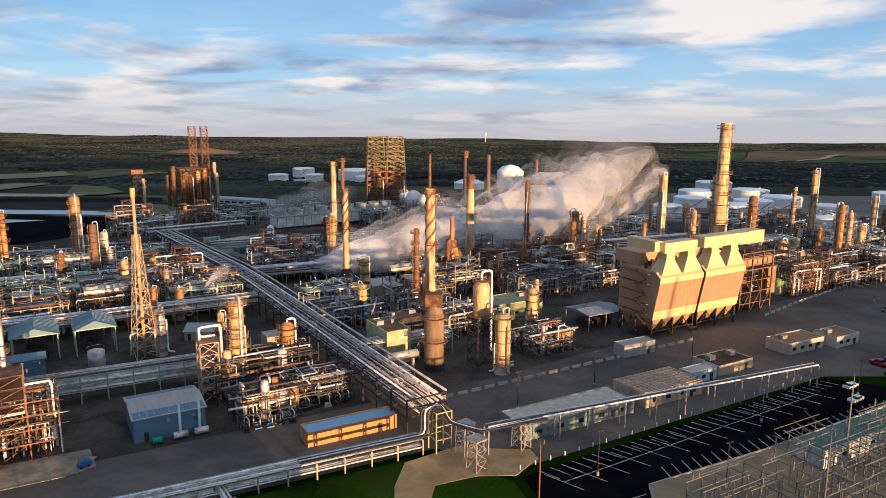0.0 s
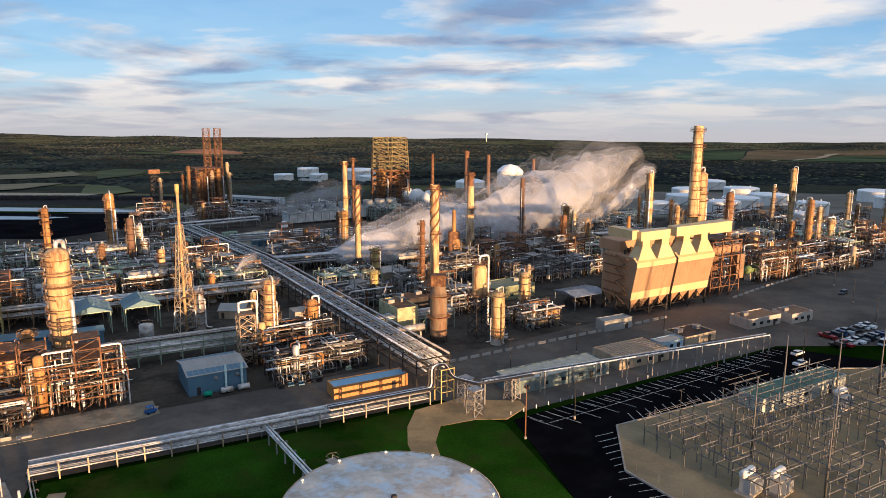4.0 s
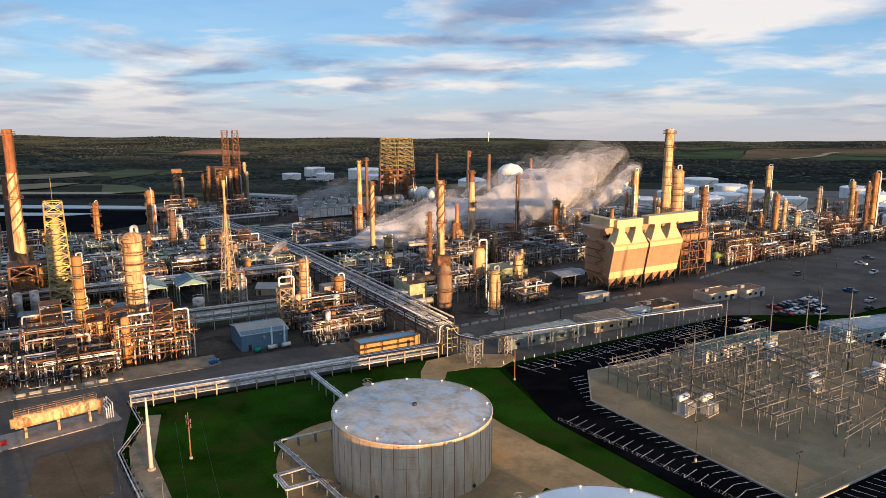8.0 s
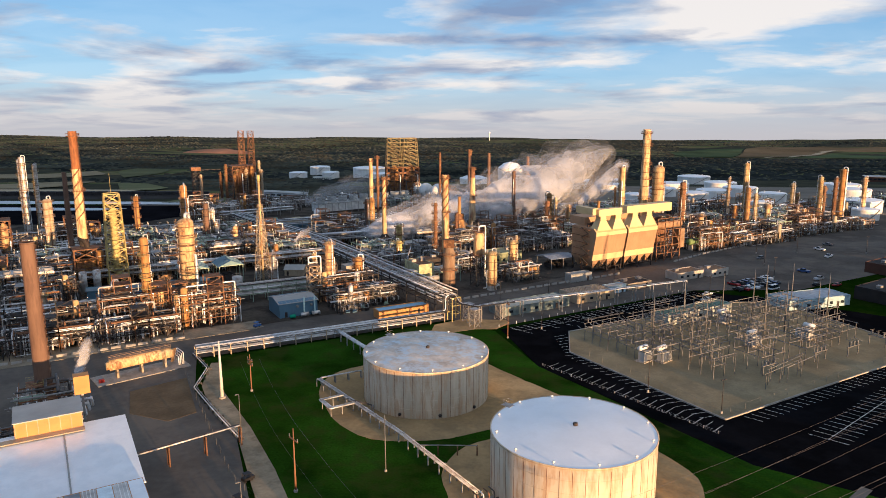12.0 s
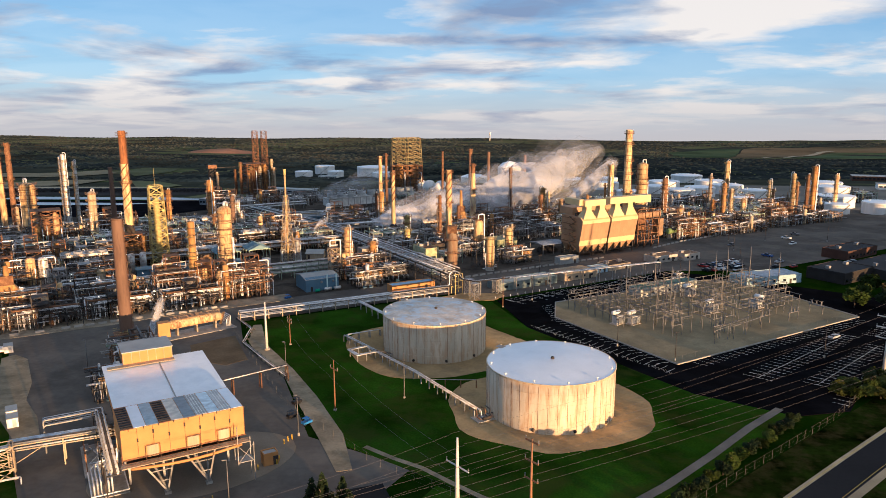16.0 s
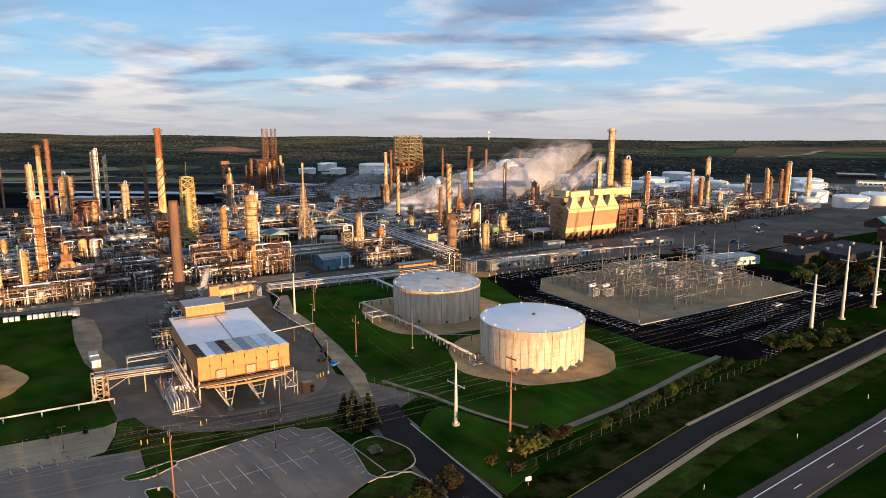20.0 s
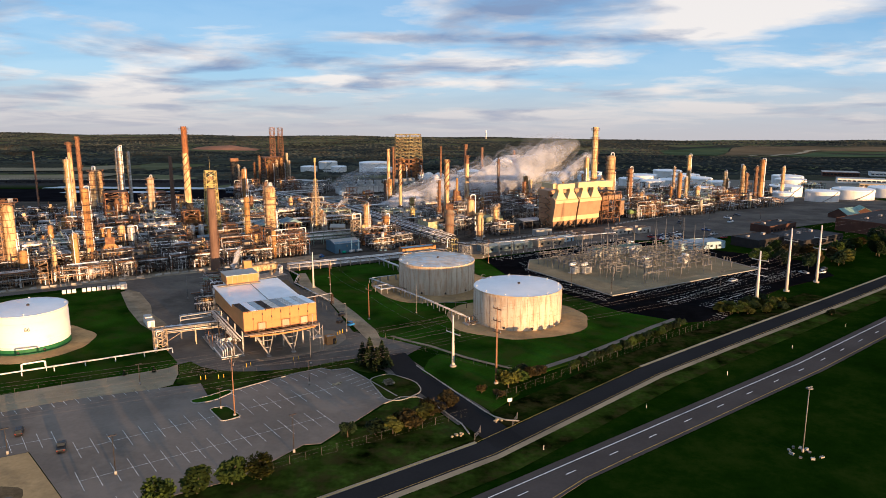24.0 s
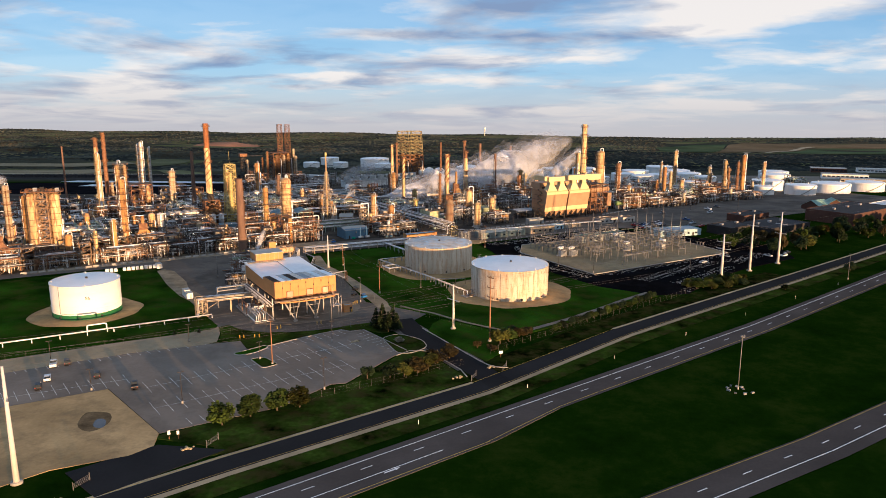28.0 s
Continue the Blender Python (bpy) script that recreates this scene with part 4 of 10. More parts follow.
def stack(x, y, h, r0, r1, body, label, top=None, ring=True, strakes=False, base_h=0.0, base_r=0.0, z0=0.1, bands=True, top_at=0.86):
    """A tapered chimney with rings, strakes, ladder and top gallery."""
    zg = land(x, y)
    h, z0 = h - zg, z0 + zg
    t = thing("chimney", label, "chimney", pose(x, y, z0))
    zb = base_h
    if base_h:
        part("base_drum", M().lathe([(0, base_r), (base_h * 0.8, base_r), (base_h, r0)], 20, caps=False), dark_steel, t)
    zt = h * (top_at if top else 1.0)
    part("shaft", M().lathe([(zb, r0), (zb + (zt - zb) * 0.25, r0 * 0.8 + r1 * 0.2), (zt, r1)], 24, caps=False), body, t)
    if top:
        part("top_section", M().lathe([(zt, r1), (h, r1), (h, r1 - 0.15), (h - 1.5, r1 - 0.15)], 24, caps=False), top, t)
    else:
        part("lip", M().lathe([(zt - 0.4, r1 + 0.005), (zt - 0.3, r1 + 0.12), (zt, r1 + 0.12), (zt, r1 - 0.15), (zt - 2, r1 - 0.15)], 24, caps=False), body, t)
    if bands:
        for k in (1, 3, 5):
            z = zb + (zt - zb) * k / 6
            rr = r0 + (r1 - r0) * min(1, k / 6 + 0.1) + 0.06
            part("band", M().lathe([(z - 0.12, rr - 0.12), (z - 0.1, rr), (z + 0.1, rr), (z + 0.12, rr - 0.12)], 20, caps=False), body, t)
    if strakes:
        for s in range(3):
            m = M()
            vs = []
            n = 40
            for i in range(n + 1):
                z = zt * (0.55 + 0.44 * i / n)
                a = 2 * math.pi * (s / 3 + 1.6 * i / n)
                vs += [((r1 - 0.02) * math.cos(a), (r1 - 0.02) * math.sin(a), z), ((r1 + 0.35) * math.cos(a), (r1 + 0.35) * math.sin(a), z),
                       ((r1 + 0.35) * math.cos(a), (r1 + 0.35) * math.sin(a), z + 0.9), ((r1 - 0.02) * math.cos(a), (r1 - 0.02) * math.sin(a), z + 0.9)]
            fs = []
            for i in range(n):
                o = 4 * i
                fs += [(o, o + 1, o + 5, o + 4), (o + 1, o + 2, o + 6, o + 5), (o + 2, o + 3, o + 7, o + 6)]
            m.add(vs, fs)
            part("strake", m, rust, t)
    if ring:
        ring_platform(t, h * 0.97, r1, rust, name="gallery")
        ring_platform(t, h * 0.62, r1 + (r0 - r1) * 0.4, rust, True, name="gallery")
    lad = M()
    for s in (-0.25, 0.25):
        lad.beam((r0 + 0.35, s, 0.3), (r1 + 0.35, s, h - 0.6), 0.06)
    for i in range(int(h / 1.2)):
        f = i * 1.2 / h
        lad.box(r0 + (r1 - r0) * f + 0.35, 0, 0.5 + 1.2 * i, 0.05, 0.5, 0.05)
    part("ladder", lad, rust, t)
    return t


def lattice(t, h, w0, w1, n, bar, material, z0=0.0, x=0.0, y=0.0, power=1.0):
    """Four legs with cross bracing, bay by bay."""
    def half(z):
        return (w0 + (w1 - w0) * (z / h) ** power) / 2
    for sx, sy in ((-1, -1), (1, -1), (1, 1), (-1, 1)):
        m = M().tube([(x + sx * half(h * i / n), y + sy * half(h * i / n), z0 + h * i / n) for i in (range(n + 1) if power != 1.0 else (0, n))], bar * 0.9, 4)
        part("leg", m, material, t)
    for k, (p, q) in enumerate((((-1, -1), (1, -1)), ((1, -1), (1, 1)), ((1, 1), (-1, 1)), ((-1, 1), (-1, -1)))):
        m = M()
        for i in range(n):
            a, b = h * i / n, h * (i + 1) / n
            ha, hb = half(a), half(b)
            m.beam((x + p[0] * ha, y + p[1] * ha, z0 + a), (x + q[0] * hb, y + q[1] * hb, z0 + b), bar)
            m.beam((x + q[0] * ha, y + q[1] * ha, z0 + a), (x + p[0] * hb, y + p[1] * hb, z0 + b), bar)
            m.beam((x + p[0] * hb, y + p[1] * hb, z0 + b), (x + q[0] * hb, y + q[1] * hb, z0 + b), bar)
        part("bracing", m, material, t, kind="stuff")


CW = "cream clad process column with orange platforms and ladder"
column(-110, 172, 36.2, 2.9, cream, "thick cream clad process column with ringed platforms", (0.2, 0.42, 0.62, 0.8, 0.95))
column(-117, 150, 32.8, 1.4, ochre, "slim tall cream process column with ladder", (0.3, 0.55, 0.8), z0=0.1)
column(-131, 156, 14.3, 2.1, cream, "short stout cream vessel in front of the yellow tower", (0.9,))
column(-220, 266, 31.5, 2.2, tan, "tan process column with a side riser", (0.4, 0.7, 0.95))
column(-172, 328, 32, 2.0, ochre, "cream process column with a hooked overhead pipe", (0.3, 0.6, 0.9))
column(-249.6, 214, 48, 1.6, cream, CW, (0.5, 0.7))
column(-263, 274, 35.5, 4.2, cream, "broad cream reactor vessel on a rusty frame", (0.6, 0.8, 0.98))
column(-270, 328, 49, 1.3, clad, "tall grey process column beside two slimmer ones", (0.3, 0.5, 0.7, 0.9))
column(-275, 333, 47, 1.0, clad, "tall slim grey process column", (0.5, 0.8))
column(-266, 334, 44, 1.1, clad, "tall slim grey process column", (0.6, 0.9))
column(-186.5, 114, 41.5, 1.7, ochre, "tall cream process column at the front of the unit", (0.2, 0.4, 0.6, 0.8))
column(-188, 104, 20, 1.1, tan, "slim tan process column by the kerb", (0.5, 0.9))
column(-222.5, 89.5, 36.5, 2.4, cream, "wide cream coke drum beside a steel stair tower", (0.97,), gooseneck=False)
column(-211.3, 91, 36.5, 2.4, cream, "wide cream coke drum beside a steel stair tower", (0.97,), gooseneck=False)
column(-240, 96, 40, 1.5, tan, CW, (0.3, 0.6, 0.9))
column(-233, 100, 34, 1.3, ochre, CW, (0.4, 0.8))
column(-57, 188, 24.3, 1.65, cream, "cream process column with close-set platforms", (0.25, 0.5, 0.7, 0.95))
column(-68, 208, 15, 0.9, cream, "thin cream column with a looped pipe", (0.6,))
column(-46.3, 196, 16, 1.6, ochre, "short cream column above a tan box furnace", (0.5, 0.9))
column(-56.7, 322, 25, 1.5, ochre, "rust washed twin process column", (0.5, 0.9))
column(-61, 331, 23, 1.2, brown, "brown twin process column", (0.5, 0.9))
column(10.7, 203.2, 17.1, 2.0, cream, "cream process column beside the plant road", (0.93,), z0=0.1)
column(21.4, 233, 16.5, 1.7, cream, "cream process column in a bank of pipes", (0.9,))
column(-16, 256, 31, 0.9, rust, "rust stained slim process column", (0.4, 0.7, 0.95))
column(27, 320, 41, 0.9, brown, "thin dark brown stack with a guyed top", (0.35, 0.55), gooseneck=False)
column(49, 329, 27, 1.5, ochre, CW, (0.4, 0.7, 0.95))
column(53, 331, 24, 1.1, tan, CW, (0.5, 0.9))
column(110, 414, 35, 2.0, cream, CW, (0.3, 0.6, 0.97))
column(135, 353, 31, 1.8, rust, "rust brown column wrapped in platforms", (0.2, 0.4, 0.6, 0.75, 0.9))
column(198, 450, 24, 1.0, tan, CW, (0.5, 0.9))
column(215, 462, 34, 1.7, cream, "cream process column with a rusty top platform", (0.3, 0.6, 0.95))
column(174, 349, 28, 1.5, ochre, CW, (0.3, 0.6, 0.9))
column(180, 352, 24, 1.2, tan, CW, (0.5, 0.9))
column(194.5, 368, 15, 1.6, cream, "short cream process column", (0.9,))
column(246, 450, 20, 1.5, tan, CW, (0.5, 0.9))
column(245.7, 407, 29, 1.5, cream, CW, (0.3, 0.6, 0.9))
column(251, 412, 22, 1.2, rust, CW, (0.5, 0.9))
column(268.6, 423, 33, 1.9, ochre, CW, (0.3, 0.5, 0.7, 0.95))
column(262, 419, 27, 1.3, rust, "rust brown column beside a cream one", (0.5, 0.9))
column(300, 452, 24, 1.4, cream, CW, (0.5, 0.9))
column(-34, 250, 13, 1.5, yellow, "short yellow green vessel among pipes", (0.9,))
column(-35.5, 267, 18, 1.45, yellow, "yellow green process column", (0.5, 0.95))
column(-88, 214, 14, 1.5, clad, "short grey vessel in the pipe bank", (0.95,))
column(-96, 249, 11, 1.35, ochre, "short rust washed vessel in the pipe bank", (0.95,))
column(-191, 305, 28, 1.4, ochre, "rust washed process column behind the yellow tower", (0.4, 0.75, 0.95))
column(-145, 290, 26, 1.3, brown, "brown process column with platforms", (0.4, 0.8))
column(-120, 262, 18, 1.2, cream, CW, (0.8,))

stack(-172, 209.9, 68.3, 2.15, 1.75, cream, "very tall cream chimney with a rusty streaked top and gallery", mat("rust_red_top", (0.34, 0.135, 0.055), 0.75, 0.0, 0.4, 0.4, 3, dirt=(0.12, 0.05, 0.03), dirt_amt=0.7, streak=True), True, True, 21, 1.5, top_at=0.76)
cf = thing("heater_structure", "rusty steel heater frame at the foot of the tall chimney", "heater", pose(-170.5, 207.5, 0.1, 0, 0, A))
lattice(cf, 17, 9.5, 9.0, 4, 0.35, rust)
part("firebox", M().box(0, 0, 4, 7.2, 6.4, 9), ochre, cf)
for k in range(1, 5):
    part("deck", M().box(0, 0, 4.25 * k, 10.2, 10.2, 0.25), rust, cf)
for k in range(6):
    part("stiffener", M().box(-3.2 + 1.28 * k, -3.3, 4, 0.2, 0.2, 9), rust, cf)
part("flue_duct", M().bent([(1.5, 0, 12), (1.5, 0, 19), (-1.5, 2.4, 21.5)], 1.1, 12), dark_steel, cf)
stack(-193, 237, 48, 1.5, 0.95, brown, "rusty brown slender steel chimney", None, False)
stack(-105.6, 63.8, 47.5, 2.0, 1.6, brown, "plain brown steel chimney near the raised building", None, False, bands=False)
stack(-288, 288, 54.5, 1.9, 1.5, cream, "tall cream steel chimney", rust, True)
stack(-282, 289, 58.3, 1.7, 1.3, rust, "tall rust coloured steel chimney", None, True, True)
stack(-46, 292, 40.2, 1.3, 1.05, cream, "cream chimney on a black drum", None, True, True, 9, 2.9)
stack(-10.6, 240, 46.3, 1.7, 1.45, cream, "cream chimney with spiral strakes", None, True, True)
stack(-6, 306, 18, 1.1, 0.9, brown, "short brown chimney with spiral strakes", None, False, True)
stack(3, 324, 43, 2.3, 1.4, cream, "cream chimney with a wider foot and rusty rings", rust, True)
stack(2.5, 629, 34, 2.2, 2.0, brown, "rusty brown chimney far back in the plant", rust, True)
stack(22, 640, 30, 1.8, 1.6, brown, "rusty brown chimney far back in the plant", None, False)
stack(55, 560, 32, 1.6, 1.3, rust, "rust coloured chimney far back in the plant", None, False)
tall = stack(91.6, 273.9, 66.2, 2.5, 1.9, cream, "very tall cream chimney behind the hopper building", cream, True, False)
for zp in (31, 48.5, 58):
    ring_platform(tall, zp, 2.2, rust, zp == 48.5, name="gallery")
for k in range(14):
    part("hoop", M().lathe([(30 + 2.4 * k, 2.05), (30.05 + 2.4 * k, 2.28 - 0.013 * k), (30.3 + 2.4 * k, 2.28 - 0.013 * k), (30.35 + 2.4 * k, 2.05)], 20, caps=False), rust if k % 3 == 0 else cream, tall)
stack(-60.5, 349, 46, 1.4, 1.1, cream, "pale chimney behind the steam", None, True)
stack(-57, 354, 47.5, 0.9, 0.7, rust, "pale chimney behind the steam", None, True)
stack(-25, 560, 36, 1.2, 1.0, rust, "rust coloured chimney far back", None, False)

# reactor with a domed top behind the hopper building
rv = column(118.7, 351, 41.5, 3.4, cream, "large cream reactor vessel with a domed top", (0.6, 0.75, 0.9), skirt=True)
# round furnace below the spiral chimney
fu = thing("cylindrical_furnace", "rust stained round furnace on legs with platforms", "furnace", pose(-8, 205, 0.1))
part("shell", M().lathe([(2.2, 2.75), (15.5, 2.75), (16, 2.6), (18.5, 1.8)], 24, caps=False), mat("scorched_cladding", (0.30, 0.21, 0.14), 0.7, 0.1, 0.3, 0.3, 3, dirt=RUST, dirt_amt=0.7, streak=True), fu)
for k in range(8):
    part("leg", M().box(2.6 * math.cos(k * math.pi / 4), 2.6 * math.sin(k * math.pi / 4), 0, 0.35, 0.35, 2.4), dark_steel, fu)
part("floor_plate", M().lathe([(2.15, 0.1), (2.15, 2.95), (2.35, 2.95), (2.35, 2.7)], 24, caps=False), dark_steel, fu)
ring_platform(fu, 8.5, 2.75, rust)
ring_platform(fu, 15.2, 2.75, rust)
part("convection_box", M().box(0, 0, 18.3, 4.6, 3.4, 3.6), rust, fu)
for k in range(5):
    part("stiffener", M().box(-1.9 + k * 0.95, -1.72, 18.3, 0.16, 0.12, 3.6), rust, fu)

# vessel on tall legs
vl = thing("elevated_vessel", "cream vessel standing on a tall steel frame", "vessel", pose(5, 211, 0.1, 0, 0, A))
part("shell", M().lathe([(12.5, 0.3), (13.0, 1.6), (14.0, 2.4), (22.4, 2.4), (23.6, 1.8), (24.4, 0.1)], 24, caps=False), cream, vl)
lattice(vl, 14, 5.2, 5.2, 4, 0.16, dark_steel)
ring_platform(vl, 14.2, 2.4, rust)
ring_platform(vl, 24.2, 1.6, rust)
part("top_pipe", M().bent([(0, 0, 24.0), (0, 0, 26.6), (3.4, 0, 26.6), (3.4, 0, 3), (6, 0, 3)], 0.35, 10), pipe_mat, vl)

# flare derrick
fd = thing("flare_tower", "tan lattice flare tower with a slender tip pipe", "flare tower", pose(-92, 212, 0.1, 0, 0, A + 10))
lattice(fd, 36, 6.5, 1.6, 9, 0.14, tan, power=0.8)
part("flare_pipe", M().tube([(0, 0, 0), (0, 0, 49)], 0.45, 12), cream, fd)
part("flare_tip", M().lathe([(46, 0.5), (47, 0.7), (49.2, 0.7), (49.2, 0.5)], 12, caps=False), yellow, fd)
for z, w in ((12, 5.2), (24, 3.4), (36, 1.9)):
    part("platform", M().box(0, 0, z, w, w, 0.12), orange_rail, fd)
for k in range(4):
    a = k * math.pi / 2 + 0.4
    part("loop_pipe", M().bent([(2 * math.cos(a), 2 * math.sin(a), 8), (4.6 * math.cos(a), 4.6 * math.sin(a), 8), (4.6 * math.cos(a), 4.6 * math.sin(a), 2)], 0.22, 8), pipe_mat, fd)

# yellow stair tower
yt = thing("stair_tower", "yellow painted steel tower round a process vessel", "steel tower", pose(-157, 209, 0.1, 0, 0, A))
lattice(yt, 41.2, 8.4, 6.2, 10, 0.3, yellow)
part("vessel", M().lathe([(3, 0.4), (5, 1.6), (34, 1.6), (36, 0.3)], 16, caps=False), yellow, yt)
for k in range(1, 10):
    w = 8.0 - 2.5 * k / 9.2
    part("deck", M().box(0, 0, 4.44 * k - 0.1, w, w * 0.55, 0.12), yellow, yt)
    rl = M()
    for s in (-1, 1):
        rl.beam((-w / 2, s * w / 2, 4.44 * k + 1.1), (w / 2, s * w / 2, 4.44 * k + 1.1), 0.06)
        rl.beam((s * w / 2, -w / 2, 4.44 * k + 1.1), (s * w / 2, w / 2, 4.44 * k + 1.1), 0.06)
    part("handrail", rl, yellow, yt)
part("mast", M().tube([(0, 0, 40), (0, 0, 50)], 0.08, 6), yellow, yt)

# stair tower between the coke drums
ct = thing("stair_tower", "rust orange steel tower between two coke drums", "steel tower", pose(-216.9, 90.2, 0.1, 0, 0, 8))
lattice(ct, 37, 5.8, 5.8, 10, 0.3, orange_rail)
part("top_deck", M().box(0, 0, 37, 18.5, 6.6, 0.5), rust, ct)
tr = M()
for hh in (0.6, 1.2):
    for sy in (-3.2, 3.2):
        tr.beam((-9.2, sy, 37.5 + hh), (9.2, sy, 37.5 + hh), 0.09)
for k in range(10):
    for sy in (-3.2, 3.2):
        tr.box(-9.2 + 2.04 * k, sy, 37.5, 0.09, 0.09, 1.2)
part("deck_rail", tr, rust, ct)
for k in range(5):
    part("deck_machine", M().box(-7.4 + 3.7 * k, 0.6 * (k % 2), 37.5, 1.5, 1.8, 1.2 + 0.5 * (k % 3)), (rust, clad, dark_steel)[k % 3], ct)
for k in range(1, 9):
    part("deck", M().box(0, 0, 4.11 * k, 5.4, 5.4, 0.22), orange_rail, ct)
    part("stair_flight", M().beam((-2.2, -1.0 if k % 2 else 1.0, 4.11 * (k - 1)), (2.2, -1.0 if k % 2 else 1.0, 4.11 * k), 0.8, 0.18), orange_rail, ct)

# twin drum derricks and the great steel frame at the back
for (dx, dy) in ((-224.6, 614.6), (-216.4, 619.4)):
    t = thing("drum_derrick", "dark red lattice derrick over a coke drum", "derrick", pose(dx, dy, land(dx, dy), 0, 0, A))
    lattice(t, 70, 6.0, 5.0, 11, 0.24, rust)
    for k in (5, 7):
        part("deck", M().box(0, 0, k * 70 / 12, 6.4, 6.4, 0.3), rust, t)
    part("drum", M().lathe([(10, 0.6), (14, 1.8), (28, 1.8), (30, 0.6)], 16, caps=False), rust, t)
for k, (dx, dy, hh) in enumerate(((-238, 604, 34), (-210, 622, 36), (-225, 598, 30), (-205, 612, 28), (-246, 612, 26), (-262, 600, 24))):
    column(dx, dy, hh - 12, 1.3, tan if k % 2 else rust, "rust stained column beside the coke drum derricks", (0.5, 0.9), pipe=False)
gf = thing("coker_structure", "great rust and olive steel frame tapering upwards", "steel frame", pose(-67, 640, land(-67, 640), 0, 0, 12))
for ox in (-8.5, 8.5):
    lattice(gf, 34, 17, 15.5, 6, 0.6, rust, x=ox)
    lattice(gf, 29, 15.5, 12.5, 7, 0.38, olive, x=ox, z0=34)
    part("drum", M().lathe([(8, 1.0), (14, 4.6), (33, 4.6), (36, 1.0)], 20, ox, 0), ochre, gf)
for k in range(1, 8):
    part("deck", M().box(0, 0, 34 * k / 7 - 0.3, 36 - k * 0.4, 16, 0.5), rust if k % 2 else dark_steel, gf)
for k in range(1, 8):
    part("girder", M().box(0, -7.5 + 0.2 * k, 34 + 29 * k / 7 - 0.3, 33 - k * 0.5, 0.5, 0.6).box(0, 7.5 - 0.2 * k, 34 + 29 * k / 7 - 0.3, 33 - k * 0.5, 0.5, 0.6), olive, gf)
for k in range(6):
    x = -15 + 6 * k
    part("riser", M().bent([(x, -9.2, 0), (x, -9.2, 20 + 3 * (k % 3)), (x, -4, 20 + 3 * (k % 3))], 0.6, 8), (pipe_dark, rust, clad)[k % 3], gf)

# structure round the twin derricks: a rusty drum house and lower bays
dh = thing("drum_structure", "rust red steel structure wrapped round tall coke drums", "steel structure", pose(-224.5, 610, land(-224, 610), 0, 0, A))
lattice(dh, 36, 24, 22, 9, 0.34, rust)
lattice(dh, 36, 11, 10, 9, 0.3, rust, x=3)
for k in range(1, 10):
    part("deck", M().box(0, 0, 36 * k / 9 - 0.2, 24, 13 if k % 3 else 22, 0.3), rust if k % 2 else dark_steel, dh)
for k in range(4):
    part("drum", M().lathe([(7, 0.8), (11, 1.9), (27 + 2 * k, 1.9), (30 + 2 * k, 0.8)], 18, -8.4 + 5.6 * k, -7.5), (ochre, rust, tan, ochre)[k], dh)
for k in range(6):
    x = -11 + 4.4 * k
    part("riser", M().bent([(x, -12.5, 0), (x, -12.5, 24 + 2.5 * (k % 3)), (x, -6, 24 + 2.5 * (k % 3))], 0.5, 8), (pipe_dark, rust, clad)[k % 3], dh)
ht = thing("conveyor_tower", "dark lattice tower with an orange head house", "steel tower", pose(-267, 600, land(-267, 600), 0, 0, A))
lattice(ht, 32, 7, 6, 9, 0.3, dark_steel)
part("head_house", M().box(0, 0, 31, 9, 8, 3.5), rust, ht)
part("conveyor", M().box(16, 0, 31, 26, 0.9, 0.7), dark_steel, ht)

# level gauge pipe on the cream tank
part("gauge_pipe", M().tube([(13.05 * math.cos(-1.9), 13.05 * math.sin(-1.9), z) for z in (2.5, 13.4)], 0.09, 6), steel, cream_tank)
part("gauge_pipe_foot", M().tube([(13.05 * math.cos(-1.9 + 0.04 * k), 13.05 * math.sin(-1.9 + 0.04 * k), 2.5) for k in range(12)], 0.07, 6), steel, cream_tank)
column(-204.7, 88.4, 15.3, 1.7, ochre, "short stout rust washed vessel beside the coke drums", (0.9,))
column(-192.5, 92.5, 16.6, 1.0, cream, "short slim cream column at the road edge", (0.85,))
column(-184.8, 97.9, 21.7, 1.2, ochre, "slim rust washed column at the road edge", (0.5, 0.9))
column(-184.5, 144.5, 18, 1.85, cream, "short cream vessel, one of a pair", (), gooseneck=False)
column(-180.2, 146.5, 17.8, 1.85, clad, "short pale grey vessel, one of a pair", (), gooseneck=False)
stack(-314, 286, 48, 0.6, 0.5, brown, "thin dark flare stack behind the coke drums", None, False, bands=False)
rf = thing("vessel_tower", "tall rust red steel frame full of vessels and decks", "steel frame", pose(-233.5, 241, 0.1, 0, 0, A))
lattice(rf, 24, 15, 14, 6, 0.28, rust)
for k in range(1, 7):
    part("deck", M().box(0, 0, 4 * k - 0.1, 15, 12 - (k % 3) * 3, 0.25), orange_rail if k % 2 else rust, rf)
for k in range(3):
    part("vessel", M().lathe([(3, 0.5), (4.4, 1.7), (15 + 3 * k, 1.7), (17 + 3 * k, 0.5)], 16, -4.6 + 4.6 * k, -3.5), (ochre, rust, cream)[k], rf)
for k in range(7):
    x = -7 + 2.3 * k
    part("riser", M().bent([(x, -7.6, 0.3), (x, -7.6, 10 + 2 * (k % 4)), (x, -3, 10 + 2 * (k % 4))], 0.28, 8), (pipe_mat, rust, pipe_mat, clad)[k % 4], rf)

# ---- pipe racks ----


